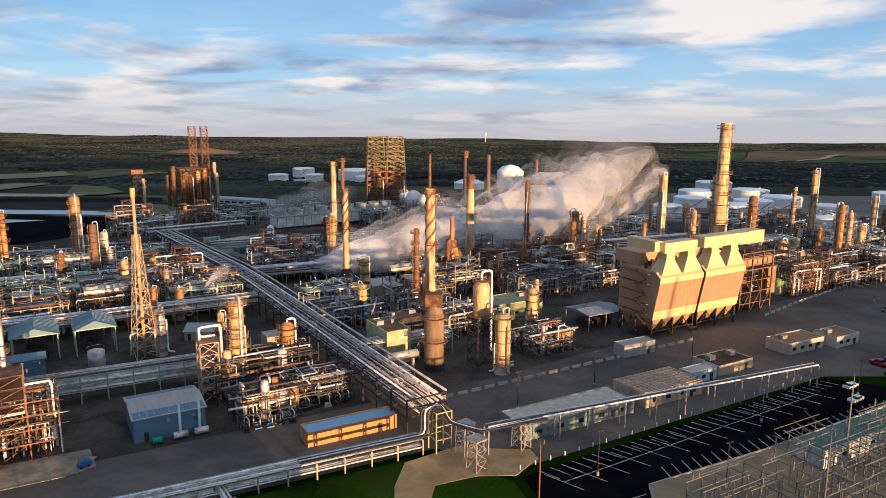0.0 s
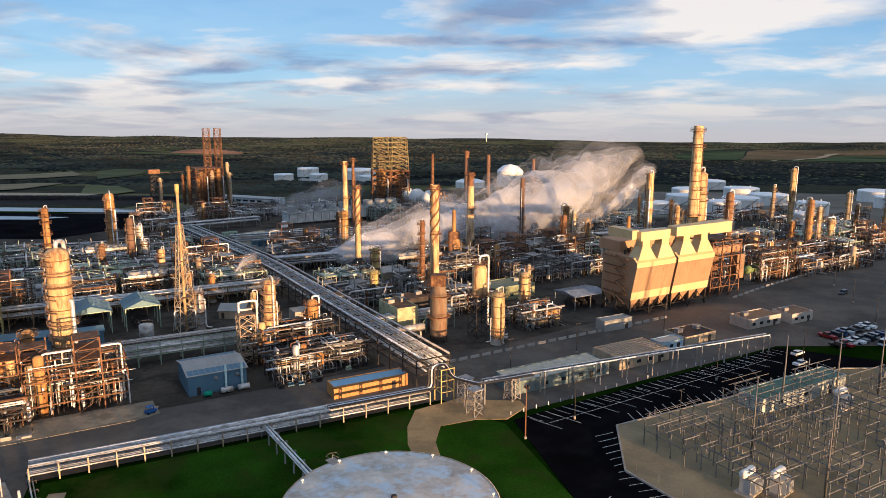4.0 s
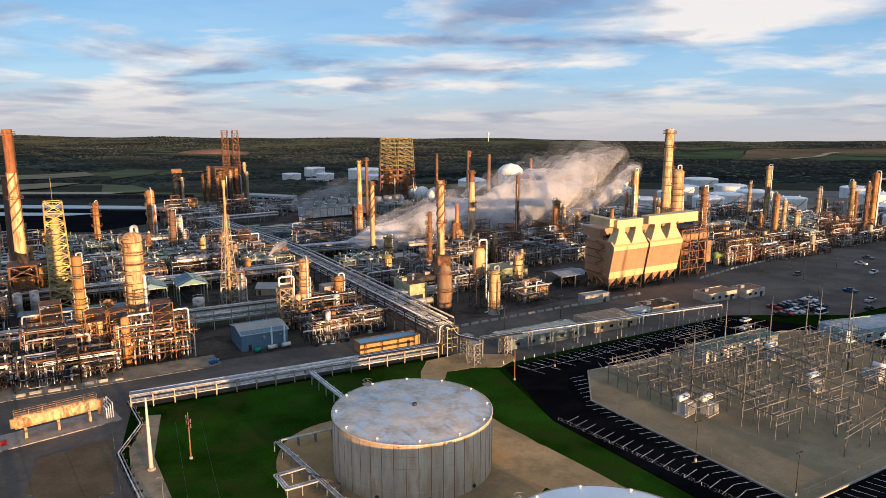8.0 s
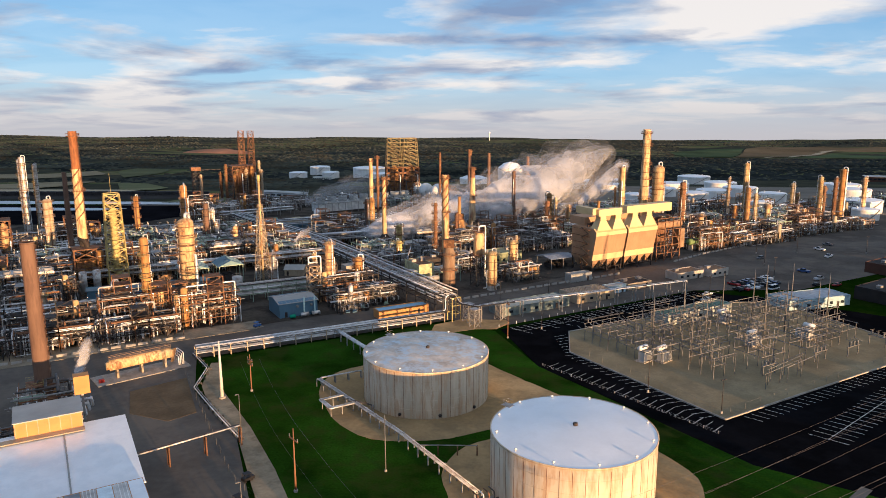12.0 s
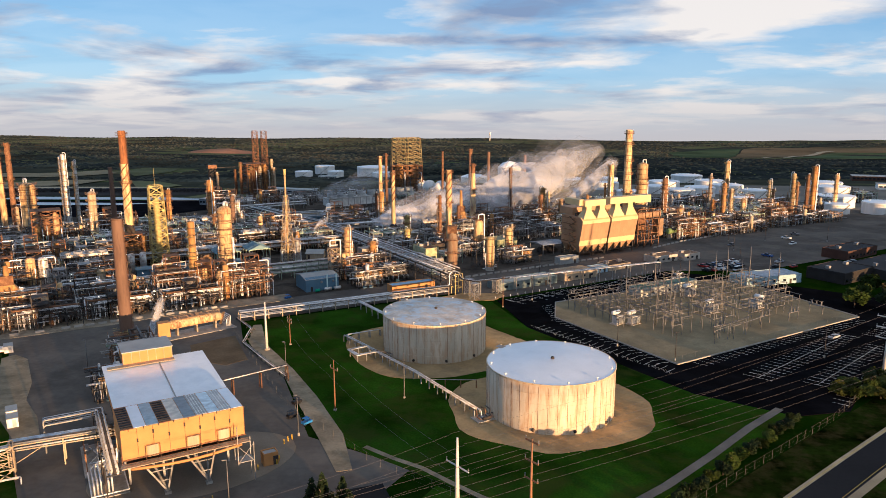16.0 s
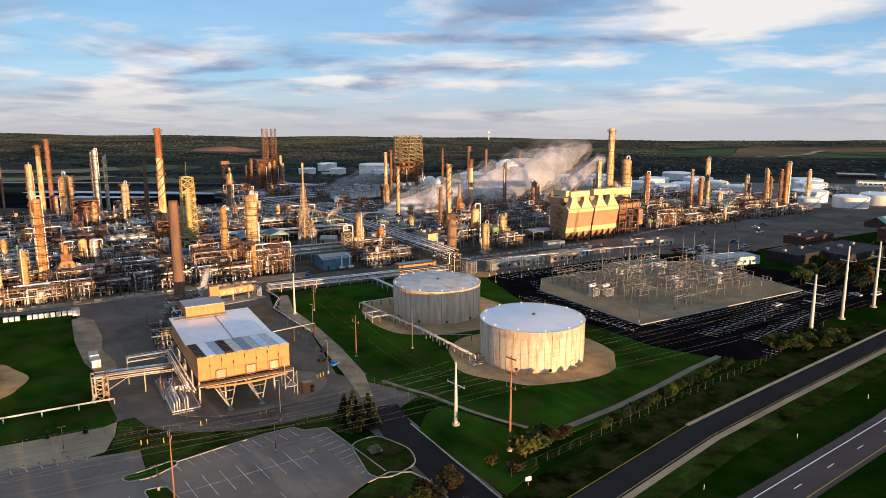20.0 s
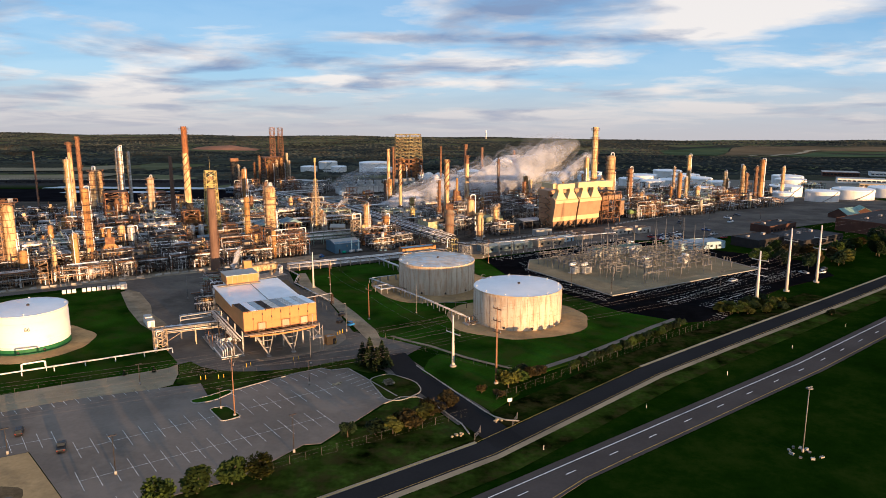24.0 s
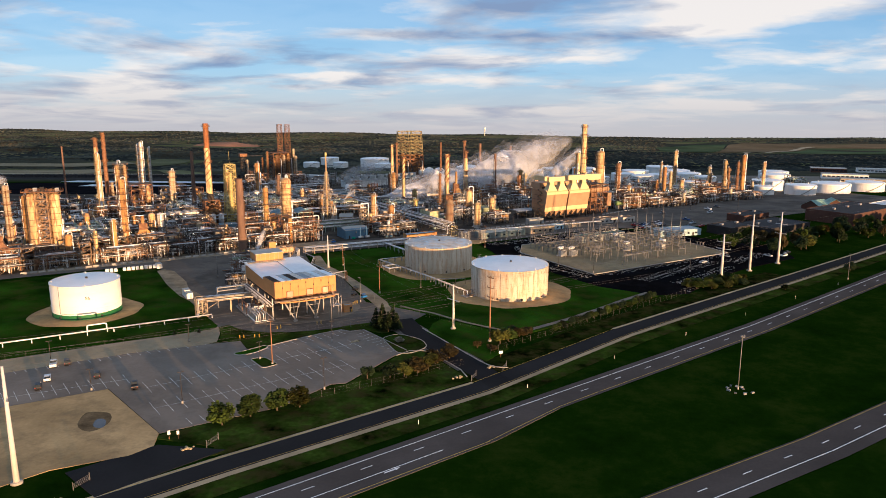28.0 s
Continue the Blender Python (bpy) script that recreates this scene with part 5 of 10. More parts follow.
def rack(name, pts, width, levels, pipes, spacing, label, frame_mat=None, group="", top_rail=False, radii=(0.12, 0.28), seed=1, brace=False, gap=1.0):
    """A pipe rack: pairs of posts with cross beams along plan points, and pipes on each level."""
    rg = random.Random(seed)
    frame_mat = frame_mat or steel
    P = [Vector((*UV(*p), 0)) for p in pts]
    if max(p.y for p in P) > 280:
        P = [a + (b - a) * (i / 5) for a, b in zip(P, P[1:]) for i in range(5)] + [P[-1]]
    for p in P:
        p.z = land(p.x, p.y)
    t = thing(name, label, "pipe rack", Matrix.Translation(P[0]), group)
    P0 = max(P, key=lambda p: p.y)
    frames = M()
    P = [p - P[0] for p in P]
    for a, b in zip(P, P[1:]):
        d = (b - a).normalized()
        s = Vector((-d.y, d.x, 0)).normalized()
        rz = math.degrees(math.atan2(d.y, d.x))
        n = max(1, round((b - a).length / spacing))
        h = levels[-1]
        pm = shared("post_%.1f" % h, lambda m: m.box(0, 0, 0, 0.28, 0.28, h), frame_mat)
        cb = shared("crossbeam_%.1f" % width, lambda m: m.box(0, 0, -0.32, 0.22, width, 0.3), frame_mat)
        far = P0.y > 330
        jm = frames
        for i in range(0 if a is P[0] else 1, n + 1):
            c = a + (b - a) * (i / n)
            for k in (-1, 1):
                q = c + s * (k * (width / 2 - 0.15))
                if far:
                    jm.box(q.x, q.y, q.z, 0.28, 0.28, h, rz)
                else:
                    part("post", pm, frame_mat, t, at=pose(q.x, q.y, q.z, 0, 0, rz))
            for z in levels:
                if far:
                    jm.box(c.x, c.y, c.z + z - 0.32, 0.22, width, 0.3, rz)
                else:
                    part("crossbeam", cb, frame_mat, t, at=pose(c.x, c.y, c.z + z, 0, 0, rz))
            if brace and i % 3 == 0 and i < n:
                c2 = a + (b - a) * ((i + 1) / n)
                q, q2 = c + s * (width / 2), c2 + s * (width / 2)
                part("brace", M().beam((q.x, q.y, q.z + 0.3), (q2.x, q2.y, q2.z + h), 0.14), frame_mat, t)
        if brace:
            for k in (-1, 1):
                for z in levels:
                    q, q2 = a + s * (k * width / 2), b + s * (k * width / 2)
                    if far:
                        jm.beam((q.x, q.y, q.z + z - 0.15), (q2.x, q2.y, q2.z + z - 0.15), 0.18, 0.26)
                    else:
                        part("side_beam", M().beam((q.x, q.y, q.z + z - 0.15), (q2.x, q2.y, q2.z + z - 0.15), 0.18, 0.26), frame_mat, t)
    if frames.v:
        part("bent_frame", frames, frame_mat, t, kind="stuff")
    runs = {}
    for z in levels:
        y = -width / 2 + 0.35
        while y < width / 2 - 0.2:
            r, lift = rg.uniform(*radii), rg.choice((0, 0, 0, 0.22, 0.4)) if gap > 2 else 0
            line = []
            for i, p in enumerate(P):
                d = (P[min(i + 1, len(P) - 1)] - P[max(i - 1, 0)]).normalized()
                s = Vector((-d.y, d.x, 0))
                q = p + s * y
                line.append((q.x, q.y, q.z + z + r + 0.01 + lift))
            if rg.random() < pipes:
                pm_ = rg.choice((pipe_mat, pipe_mat, pipe_mat, pipe_mat, clad, steel, pipe_dark))
                if P0.y > 330 and name != "main_pipe_rack":
                    runs.setdefault(pm_.name, (pm_, M()))[1].tube(line, r, 6)
                else:
                    part("pipe", M().bent(line, r, 8) if len(line) > 2 else M().tube(line, r, 8), pm_, t)
            y += 2 * r + rg.uniform(0.10, 0.45) * gap
    for pm_, q in runs.values():
        part("pipe_run", q, pm_, t, kind="stuff")
    return t


rack("road_pipe_rack", [(-14, 144), (34, 140.8), (74, 138.6)], 4.2, (1.6, 3.4), 0.95, 5.5, "long low pipe rack with many silver pipes beside the plant road", tan, seed=3)
rack("main_pipe_rack", [(80, 146), (77, 300), (70, 430)], 10.5, (4.6, 6.6, 8.6), 0.7, 7.0, "broad pipe rack of many levels running back through the plant", dark_steel, seed=5, brace=True, radii=(0.09, 0.30), gap=2.6)
rack("lot_pipe_rack", [(86, 131), (181, 119.5)], 2.4, (6.0,), 1.0, 9.0, "elevated pipe rack with dark lines along the car park", steel, seed=8, radii=(0.2, 0.26))
rack("unit_pipe_rack", [(-4, 204), (50, 201)], 5.0, (3.5, 5.4, 7.2), 0.9, 6.0, "pale green three level pipe rack crossing the units", green, seed=9, brace=True)
rack("unit_pipe_rack", [(-95, 214), (-8, 207)], 5.0, (4.0, 6.4), 0.9, 7.0, "two level pipe rack between the process units", tan, seed=10, brace=True)
rack("unit_pipe_rack", [(-40, 262), (74, 258)], 6.0, (4.5, 7.0), 0.9, 7.0, "rust orange two level pipe rack between the units", orange_rail, seed=11, brace=True)
rack("unit_pipe_rack", [(-120, 330), (72, 322)], 6.0, (4.5, 7.0), 0.9, 14.0, "grey two level pipe rack behind the units", steel, seed=12, brace=True)
rack("unit_pipe_rack", [(85, 192), (112, 191)], 5.0, (5.2, 6.8), 0.9, 6.0, "silver pipe bridge joining the main rack", green, seed=13, brace=True)
rack("unit_pipe_rack", [(84, 300), (330, 288)], 7.0, (5.0, 7.5), 0.9, 14.0, "grey two level pipe rack through the eastern units", steel, seed=14, brace=True)
rack("unit_pipe_rack", [(225, 215), (460, 235)], 6.0, (4.5, 6.5), 0.9, 15.0, "grey pipe rack of the far eastern units", steel, seed=15, brace=True)
rack("unit_pipe_rack", [(84, 380), (420, 372)], 7.0, (5.0, 7.5), 0.9, 18.0, "grey pipe rack in front of the tank farm", steel, seed=16, brace=True)
rack("unit_pipe_rack", [(-200, 400), (66, 392)], 6.0, (5.0, 7.0), 0.9, 16.0, "grey pipe rack at the back of the plant", steel, seed=17, brace=True)
rack("grass_pipe_run", [(33, 140), (35, 100)], 2.6, (2.6,), 1.0, 5.0, "low pipe run crossing the grass to the tank", steel, seed=18)
rack("tank_pipe_run", [(12, 101), (14.5, 80), (17, 58), (18.5, 26)], 2.0, (2.2,), 1.0, 4.5, "low silver pipe run beside the storage tanks", steel, seed=19, radii=(0.12, 0.2))
rack("tank_pipe_branch", [(13.5, 83.2), (17.5, 76.2)], 1.2, (2.2,), 1.0, 4.0, "short low pipe branch into the tank", steel, seed=20, radii=(0.12, 0.2))
rack("tank_pipe_branch", [(17.4, 50), (29, 43)], 1.0, (2.3,), 1.0, 5.0, "short low pipe branch between two tanks", rust, seed=21, radii=(0.12, 0.2))
rack("tank_pipe_branch", [(12.8, 101.4), (25, 101)], 1.4, (2.2,), 1.0, 4.0, "short low pipe branch into the tank", steel, seed=27, radii=(0.12, 0.2))
sq = thing("pipe_loop", "square expansion loop of low silver pipes by the tank", "pipe loop", W(0, 0, 0.1))
for k in range(3):
    o = 0.45 * k
    part("pipe", M().bent([(13.2, 86.4 - o, 2.5), (6.4 + o, 86.0 - o, 2.5), (6.8 + o, 78.8 + o, 2.5), (13.6, 79.0 + o, 2.5)], 0.17, 8), pipe_mat, sq)
for x, y in ((7, 85.2), (7.3, 79.6), (10.2, 85.6), (10.4, 79.6)):
    part("post", M().box(x, y, 0, 0.18, 0.18, 2.3), steel, sq)
rack("zigzag_pipe_run", [(-14, 146), (-13, 130), (-19.5, 116), (-18.5, 101), (-16.5, 78)], 1.7, (0.7,), 1.0, 4.0, "dark zigzag pipe run along the yard edge", pipe_dark, seed=22, radii=(0.1, 0.16))
rack("pipe_bridge", [(-17, 76), (-42, 72)], 1.6, (4.6,), 1.0, 8.0, "rust orange pipe bridge into the raised building", rust, seed=23, radii=(0.14, 0.2))
rack("pipe_bridge", [(-88, 54), (-66, 51.5)], 3.2, (5.4, 6.6), 1.0, 10.0, "tan pipe bridge leaving the raised building", tan, seed=24, radii=(0.14, 0.24), brace=True)
rack("white_pipe_run", [(-86, 46.5), (-157, 47.5), (-330, 47)], 1.0, (1.2,), 1.0, 9.0, "long white pipeline on low supports across the grass", white, seed=26, radii=(0.24, 0.26))

# the dark lines that climb out of the road rack, over the road and on to the car park rack
loop = thing("pipe_loop", "dark pipe loop rising over a yellow frame at the road corner", "pipe loop", W(76, 137))
for k in range(4):
    o = 0.55 * k
    part("pipe", M().bent([(-28, 1.5 - o + 1.7, 3.9), (-1.5 + o, 1.5 - o, 3.9), (-1.5 + o, 1.5 - o, 9.6 + 0.0 * o), (3.5 - o * 0.4, 1.5 - o * 0.3, 9.6), (3.6 - o * 0.4, -2.0 - o * 0.3, 7.0), (7.5 - o, -9.0 - o * 0.2, 7.0), (22, -9.6 - o, 7.0)], 0.22, 8, 1.2),
         (pipe_dark, pipe_mat, pipe_dark, black)[k], loop)
for (a, b) in ((0.5, 2.0), (4.2, 2.2), (0.5, -1.4), (4.2, -1.4)):
    part("post", M().box(a, b, 0, 0.25, 0.25, 9.2), yellow, loop)
for z in (3.0, 6.0, 9.0):
    part("frame_beam", M().beam((0.5, 2.0, z), (4.2, 2.2, z), 0.2).beam((0.5, -1.4, z), (4.2, -1.4, z), 0.2).beam((0.5, 2, z), (0.5, -1.4, z), 0.2).beam((4.2, 2.2, z), (4.2, -1.4, z), 0.2), yellow, loop)
for (u, v, h) in ((80.5, 126, 6.6), (94, 129.5, 6.0), (82, 133, 6.8)):
    tw = thing("rack_tower", "grey lattice steel tower carrying pipes", "steel tower", W(u, v, 0.0, 10))
    lattice(tw, h, 3.0, 2.6, 3, 0.13, steel)
    part("cap_beam", M().box(0, 0, h, 3.2, 3.2, 0.25), steel, tw)

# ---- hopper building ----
# cladding pale by itself, brightened further with painted sun for the shoulders
hop_lit = mat("sunlit_pale_cladding", (0.66, 0.50, 0.27), 0.5, 0.15, 0.08, 0.2, 3, 0.06)
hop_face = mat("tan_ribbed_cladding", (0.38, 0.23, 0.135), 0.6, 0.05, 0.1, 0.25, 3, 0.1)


def prism(profile, u0, u1):
    """Solid drawn along u from a (v, z) outline."""
    m = M()
    n = len(profile)
    vs = [(u0, v, z) for v, z in profile] + [(u1, v, z) for v, z in profile]
    m.add(vs, [tuple(range(n)), tuple(reversed(range(n, 2 * n)))] + [(i, n + i, n + (i + 1) % n, (i + 1) % n) for i in range(n)])
    return m


def frustum(u, v, z0, z1, a0, b0, a1, b1, du=0.0, dv=0.0):
    """Tapering box from a base a0 x b0 to a top a1 x b1."""
    m = M()
    vs = [(u + sx * a0 / 2, v + sy * b0 / 2, z0) for sx, sy in ((-1, -1), (1, -1), (1, 1), (-1, 1))]
    vs += [(u + du + sx * a1 / 2, v + dv + sy * b1 / 2, z1) for sx, sy in ((-1, -1), (1, -1), (1, 1), (-1, 1))]
    return m.add(vs, ((3, 2, 1, 0), (4, 5, 6, 7), (0, 1, 5, 4), (1, 2, 6, 5), (2, 3, 7, 6), (3, 0, 4, 7)))


hb = thing("hopper_building", "great tan precipitator building with sloping hopper faces on steel legs", "hopper building", W(171.4, 165, 0.1))
for k in range(2):
    u0 = 0.6 + k * 20.2
    u1 = u0 + 19.0
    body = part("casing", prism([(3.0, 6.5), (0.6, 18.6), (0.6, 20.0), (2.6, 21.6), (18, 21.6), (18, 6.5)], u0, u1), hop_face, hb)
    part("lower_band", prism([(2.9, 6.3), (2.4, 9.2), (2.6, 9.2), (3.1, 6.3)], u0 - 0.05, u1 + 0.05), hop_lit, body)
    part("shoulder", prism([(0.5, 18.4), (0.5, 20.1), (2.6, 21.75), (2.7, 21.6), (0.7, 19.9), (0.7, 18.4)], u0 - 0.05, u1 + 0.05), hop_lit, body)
    for i in range(1, 10):
        uu = u0 + (u1 - u0) * i / 10
        part("rib", M().beam((uu, 2.5, 9.2), (uu, 0.62, 18.4), 0.07, 0.05), hop_face, body)
    for j in range(2):
        uc = u0 + 4.9 + j * 9.3
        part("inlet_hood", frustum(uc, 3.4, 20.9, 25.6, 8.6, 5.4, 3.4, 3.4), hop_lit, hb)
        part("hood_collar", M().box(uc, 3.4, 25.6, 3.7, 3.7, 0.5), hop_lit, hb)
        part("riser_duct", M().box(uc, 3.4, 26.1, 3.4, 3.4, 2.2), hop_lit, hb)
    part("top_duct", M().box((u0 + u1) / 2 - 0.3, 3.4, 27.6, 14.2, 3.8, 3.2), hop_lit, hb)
    for s in range(4):
        uc = u0 + 2.5 + s * 4.67
        for vv in (5.6, 10.6, 15.4):
            part("hopper", frustum(uc, vv, 2.2, 6.6, 0.7, 0.7, 4.4, 5.0), hop_face, hb)
    for vv in (3.4, 10.6, 17.6):
        for i in range(3):
            uc = u0 + 0.4 + i * 9.1
            part("leg", M().box(uc, vv, 0, 0.45, 0.45, 6.6), dark_steel, hb)
            if i < 2:
                part("brace", M().beam((uc, vv, 0.2), (uc + 4.5, vv, 5.6), 0.22).beam((uc + 9.1, vv, 0.2), (uc + 4.5, vv, 5.6), 0.22), dark_steel, hb)
        part("tie_beam", M().beam((u0 + 0.4, vv, 2.4), (u0 + 18.6, vv, 2.4), 0.3), dark_steel, hb)
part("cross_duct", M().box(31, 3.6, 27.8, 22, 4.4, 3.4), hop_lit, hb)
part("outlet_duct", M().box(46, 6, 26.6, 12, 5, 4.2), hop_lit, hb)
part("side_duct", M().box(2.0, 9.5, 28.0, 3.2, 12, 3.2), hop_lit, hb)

part("rear_casing", prism([(13, 21.6), (13, 25.5), (24, 25.5), (24, 21.6)], 4, 38), hop_face, hb)
for k in range(12):
    part("rapper", M().box(3.5 + 2.9 * k, 9.5 + (k % 3) * 1.6, 21.6, 0.9, 0.9, 1.6), dark_steel, hb)
part("roof_rail", M().beam((1, 7, 22.7), (39, 7, 22.7), 0.07).beam((1, 7, 22.2), (39, 7, 22.2), 0.07), rust, hb)
for k in range(5):
    part("side_walkway", M().box(-0.35, 10.5, 8 + 3.2 * k, 1.1, 12, 0.12), rust, hb)
    part("walkway_rail", M().beam((-0.85, 5.5, 9.1 + 3.2 * k), (-0.85, 20.5, 9.1 + 3.2 * k), 0.06), rust, hb)
for k in range(9):
    part("stair_flight", M().beam((-0.4, 5 + (k % 2) * 5, 2.4 * k), (-0.4, 10 - (k % 2) * 5, 2.4 * k + 2.4), 0.8, 0.2), dark_steel, hb)

bt = thing("boiler_frame", "rust brown steel frame full of ducts beside the hopper building", "steel frame", W(218, 172, 0.1))
for ix in range(4):
    for iy in range(3):
        part("post", M().box(ix * 5.5, iy * 8, 0, 0.4, 0.4, 22), rust, bt)
for z in (4, 8, 12, 16, 20, 22):
    for iy in range(3):
        part("beam", M().beam((0, iy * 8, z), (16.5, iy * 8, z), 0.3), rust, bt)
    for ix in range(4):
        part("beam", M().beam((ix * 5.5, 0, z), (ix * 5.5, 16, z), 0.3), rust, bt)
    part("deck", M().box(8.2, 9 + (z % 3), z, 14, 9, 0.12), dark_steel, bt)
for k in range(3):
    part("brace", M().beam((k * 5.5, 0, 0), (k * 5.5 + 5.5, 0, 8), 0.2).beam((k * 5.5 + 5.5, 0, 8), (k * 5.5, 0, 16), 0.2), rust, bt)
part("drum", M().tube([(2, 4, 18), (20, 4, 18)], 2.0, 20), hop_face, bt)
part("duct", M().box(10, 10, 8.5, 6, 5, 9), rust, bt)
part("duct", M().box(21, 5, 5, 4.5, 4, 10), orange_rail, bt)

# ---- sheds and offices ----
osb = mat("sunlit_tan_siding", (0.50, 0.235, 0.085), 0.65, 0.0, 0.08, 0.4, 4, 0.1)
white_sheet = mat("white_roof_sheet", (0.88, 0.89, 0.90), 0.32, 0.0, 0.05, 0.2, 2, 0.05, dirt=(0.70, 0.73, 0.76), dirt_amt=0.4, spec=0.6)


def gabled(name, u, v, w, d, h, rise, walls, roof, label, rz=0.0, open_front=False, doors=1, z0=0.1):
    """A shed with a pitched roof; w along its ridge, d across."""
    t = thing(name, label, "shed", W(u, v, z0, rz))
    if open_front:
        for sx in (-1, 0, 1):
            for sy in (-1, 1):
                part("post", M().box(sx * (w / 2 - 0.2), sy * (d / 2 - 0.2), 0, 0.3, 0.3, h), walls, t)
        for sx in (-1, 1):
            part("gable", M().add([(sx * w / 2, -d / 2, h), (sx * w / 2, d / 2, h), (sx * w / 2, 0, h + rise)], ((0, 1, 2),)), roof, t)
            part("tie_beam", M().beam((sx * w / 2, -d / 2, h), (sx * w / 2, d / 2, h), 0.3), walls, t)
        for k in range(3):
            part("machine", M().box(-w / 4 + k * w / 4, 0, 0, w * 0.16, d * 0.5, 2.0).tube([(-w / 4 + k * w / 4, -d * 0.2, 2.2), (-w / 4 + k * w / 4, d * 0.2, 2.2)], 0.7, 10), dark_steel, t)
    else:
        m = M()
        pr = [(-d / 2, 0), (d / 2, 0), (d / 2, h), (0, h + rise - 0.05), (-d / 2, h)]
        part("wall_shell", prism(pr, -w / 2, w / 2), walls, t)
        for k in range(int(w / 1.2)):
            part("wall_rib", M().box(-w / 2 + 0.6 + 1.2 * k, -d / 2 - 0.02, 0, 0.08, 0.06, h), walls, t)
    for s in (-1, 1):
        m = M()
        m.add([(-w / 2 - 0.4, s * (d / 2 + 0.4), h - 0.1), (w / 2 + 0.4, s * (d / 2 + 0.4), h - 0.1), (w / 2 + 0.4, 0, h + rise), (-w / 2 - 0.4, 0, h + rise),
               (-w / 2 - 0.4, s * (d / 2 + 0.4), h - 0.25), (w / 2 + 0.4, s * (d / 2 + 0.4), h - 0.25), (w / 2 + 0.4, 0, h + rise - 0.15), (-w / 2 - 0.4, 0, h + rise - 0.15)],
              ((0, 1, 2, 3), (4, 5, 1, 0), (1, 5, 6, 2), (0, 3, 7, 4), (7, 6, 5, 4)))
        rp = part("roof_slope", m, roof, t)
        for k in range(max(2, int(w / 1.5))):
            x = -w / 2 + 1.5 * k
            part("seam", M().beam((x, s * (d / 2 + 0.4), h - 0.06), (x, 0, h + rise + 0.04), 0.08, 0.06), roof, rp)
    if not open_front:
        for k in range(doors):
            part("door", M().box(-w / 3 + k * w / 3, -d / 2 - 0.04, 0.05, 1.0, 0.08, 2.1), dark_steel, t)
    return t


def flat_block(name, u, v, w, d, h, walls, roof, label, rz=0.0, windows=0, units=0, category="building", z0=0.02, doors=1):
    """A flat roofed building with parapet, windows and roof units."""
    t = thing(name, label, category, W(u, v, z0, rz))
    part("wall_shell", M().box(0, 0, 0, w, d, h), walls, t)
    part("roof", M().box(0, 0, h + 0.004, w - 0.5, d - 0.5, 0.1), roof, t)
    for sx, sy, lx, ly in ((0, -1, w, 0.25), (0, 1, w, 0.25), (-1, 0, 0.25, d - 0.5), (1, 0, 0.25, d - 0.5)):
        part("parapet", M().box(sx * (w - 0.25) / 2, sy * (d - 0.25) / 2, h + 0.002, lx, ly, 0.35), walls, t)
    for k in range(windows):
        x = -w / 2 + (k + 0.7) * w / (windows + 0.4)
        part("window", M().box(x, -d / 2 - 0.03, min(1.2, h * 0.35), min(1.5, w / windows * 0.4), 0.1, min(1.1, h * 0.3)), glass_dark, t)
    for k in range(doors):
        part("door", M().box(w * (0.3 - 0.5 * k), -d / 2 - 0.04, 0.0, 1.1, 0.1, 2.1), dark_steel, t)
    for k in range(units):
        un = part("roof_unit", M().box(-w * 0.3 + k * w * 0.6 / max(1, units - 1 or 1), d * 0.1, h + 0.1, 2.2, 1.8, 1.2), steel, t)
    return t


bs = gabled("pump_shed", 29.6, 178.6, 15.0, 14, 5.6, 1.2, blue, roof_grey, "blue clad pump shed with a grey sheet roof")
for k in range(2):
    part("exhaust", M().bent([(0.5 + k * 4.2, -8.1, 1.0), (1.8 + k * 4.2, -8.1, 1.0), (1.8 + k * 4.2, -8.1, 7.4)], 0.3, 10), mat("pale_teal_pipe", (0.42, 0.55, 0.53), 0.5), bs)
    part("silencer", M().tube([(0.2 + k * 4.4, -9.1, 1.0), (3.2 + k * 4.4, -9.1, 1.0)], 0.75, 12), clad, bs)
    part("fan", M().tube([(-0.5 + k * 5.5, -7.0, 3.9), (-0.5 + k * 5.5, -7.4, 3.9)], 0.55, 12), steel, bs)
part("green_motor", M().tube([(-4.2, -9.3, 0.9), (-2.2, -9.3, 0.9)], 0.7, 12), mat("bright_green_paint", (0.0, 0.25, 0.15), 0.5), bs)
gabled("compressor_shed", 5, 246, 13, 12, 7.6, 2.2, green, teal, "open sided green compressor shed with a teal roof", -90, True)
gabled("compressor_shed", 20.5, 245, 13, 11, 7.8, 2.4, green, teal, "open sided green compressor shed with a teal roof", -90, True)
gabled("small_shed", 51, 240, 9, 8, 3.0, 1.6, tan, roof_grey, "tan shed with a grey pitched roof among pipes", -30)
gabled("low_teal_shed", -22, 235, 34, 7, 4.8, 0.8, blue, teal, "long low shed with a blue teal roof", -8)
gabled("switch_shed", 2, 211 + 14, 10, 6, 6.5, 0.8, blue, teal, "blue shed with a bright teal roof", 0)
orange_shed = flat_block("motor_control_house", 64.6, 154, 21, 5.2, 3.0, osb, mat("sky_blue_roof", (0.22, 0.42, 0.58), 0.5, 0.1, 0.08), "long tan motor control house with a sky blue roof", -1.5, 0, 0, doors=1)
for k in range(18):
    part("wall_rib", M().box(-9.6 + 1.13 * k, -2.63, 0.1, 0.14, 0.07, 2.8), osb, orange_shed)
flat_block("analyser_house", 88, 176, 5.0, 4.0, 3.0, mat("pale_teal_wall", (0.22, 0.32, 0.30), 0.6), roof_grey, "small pale teal analyser house on the slab", 0, z0=0.1)
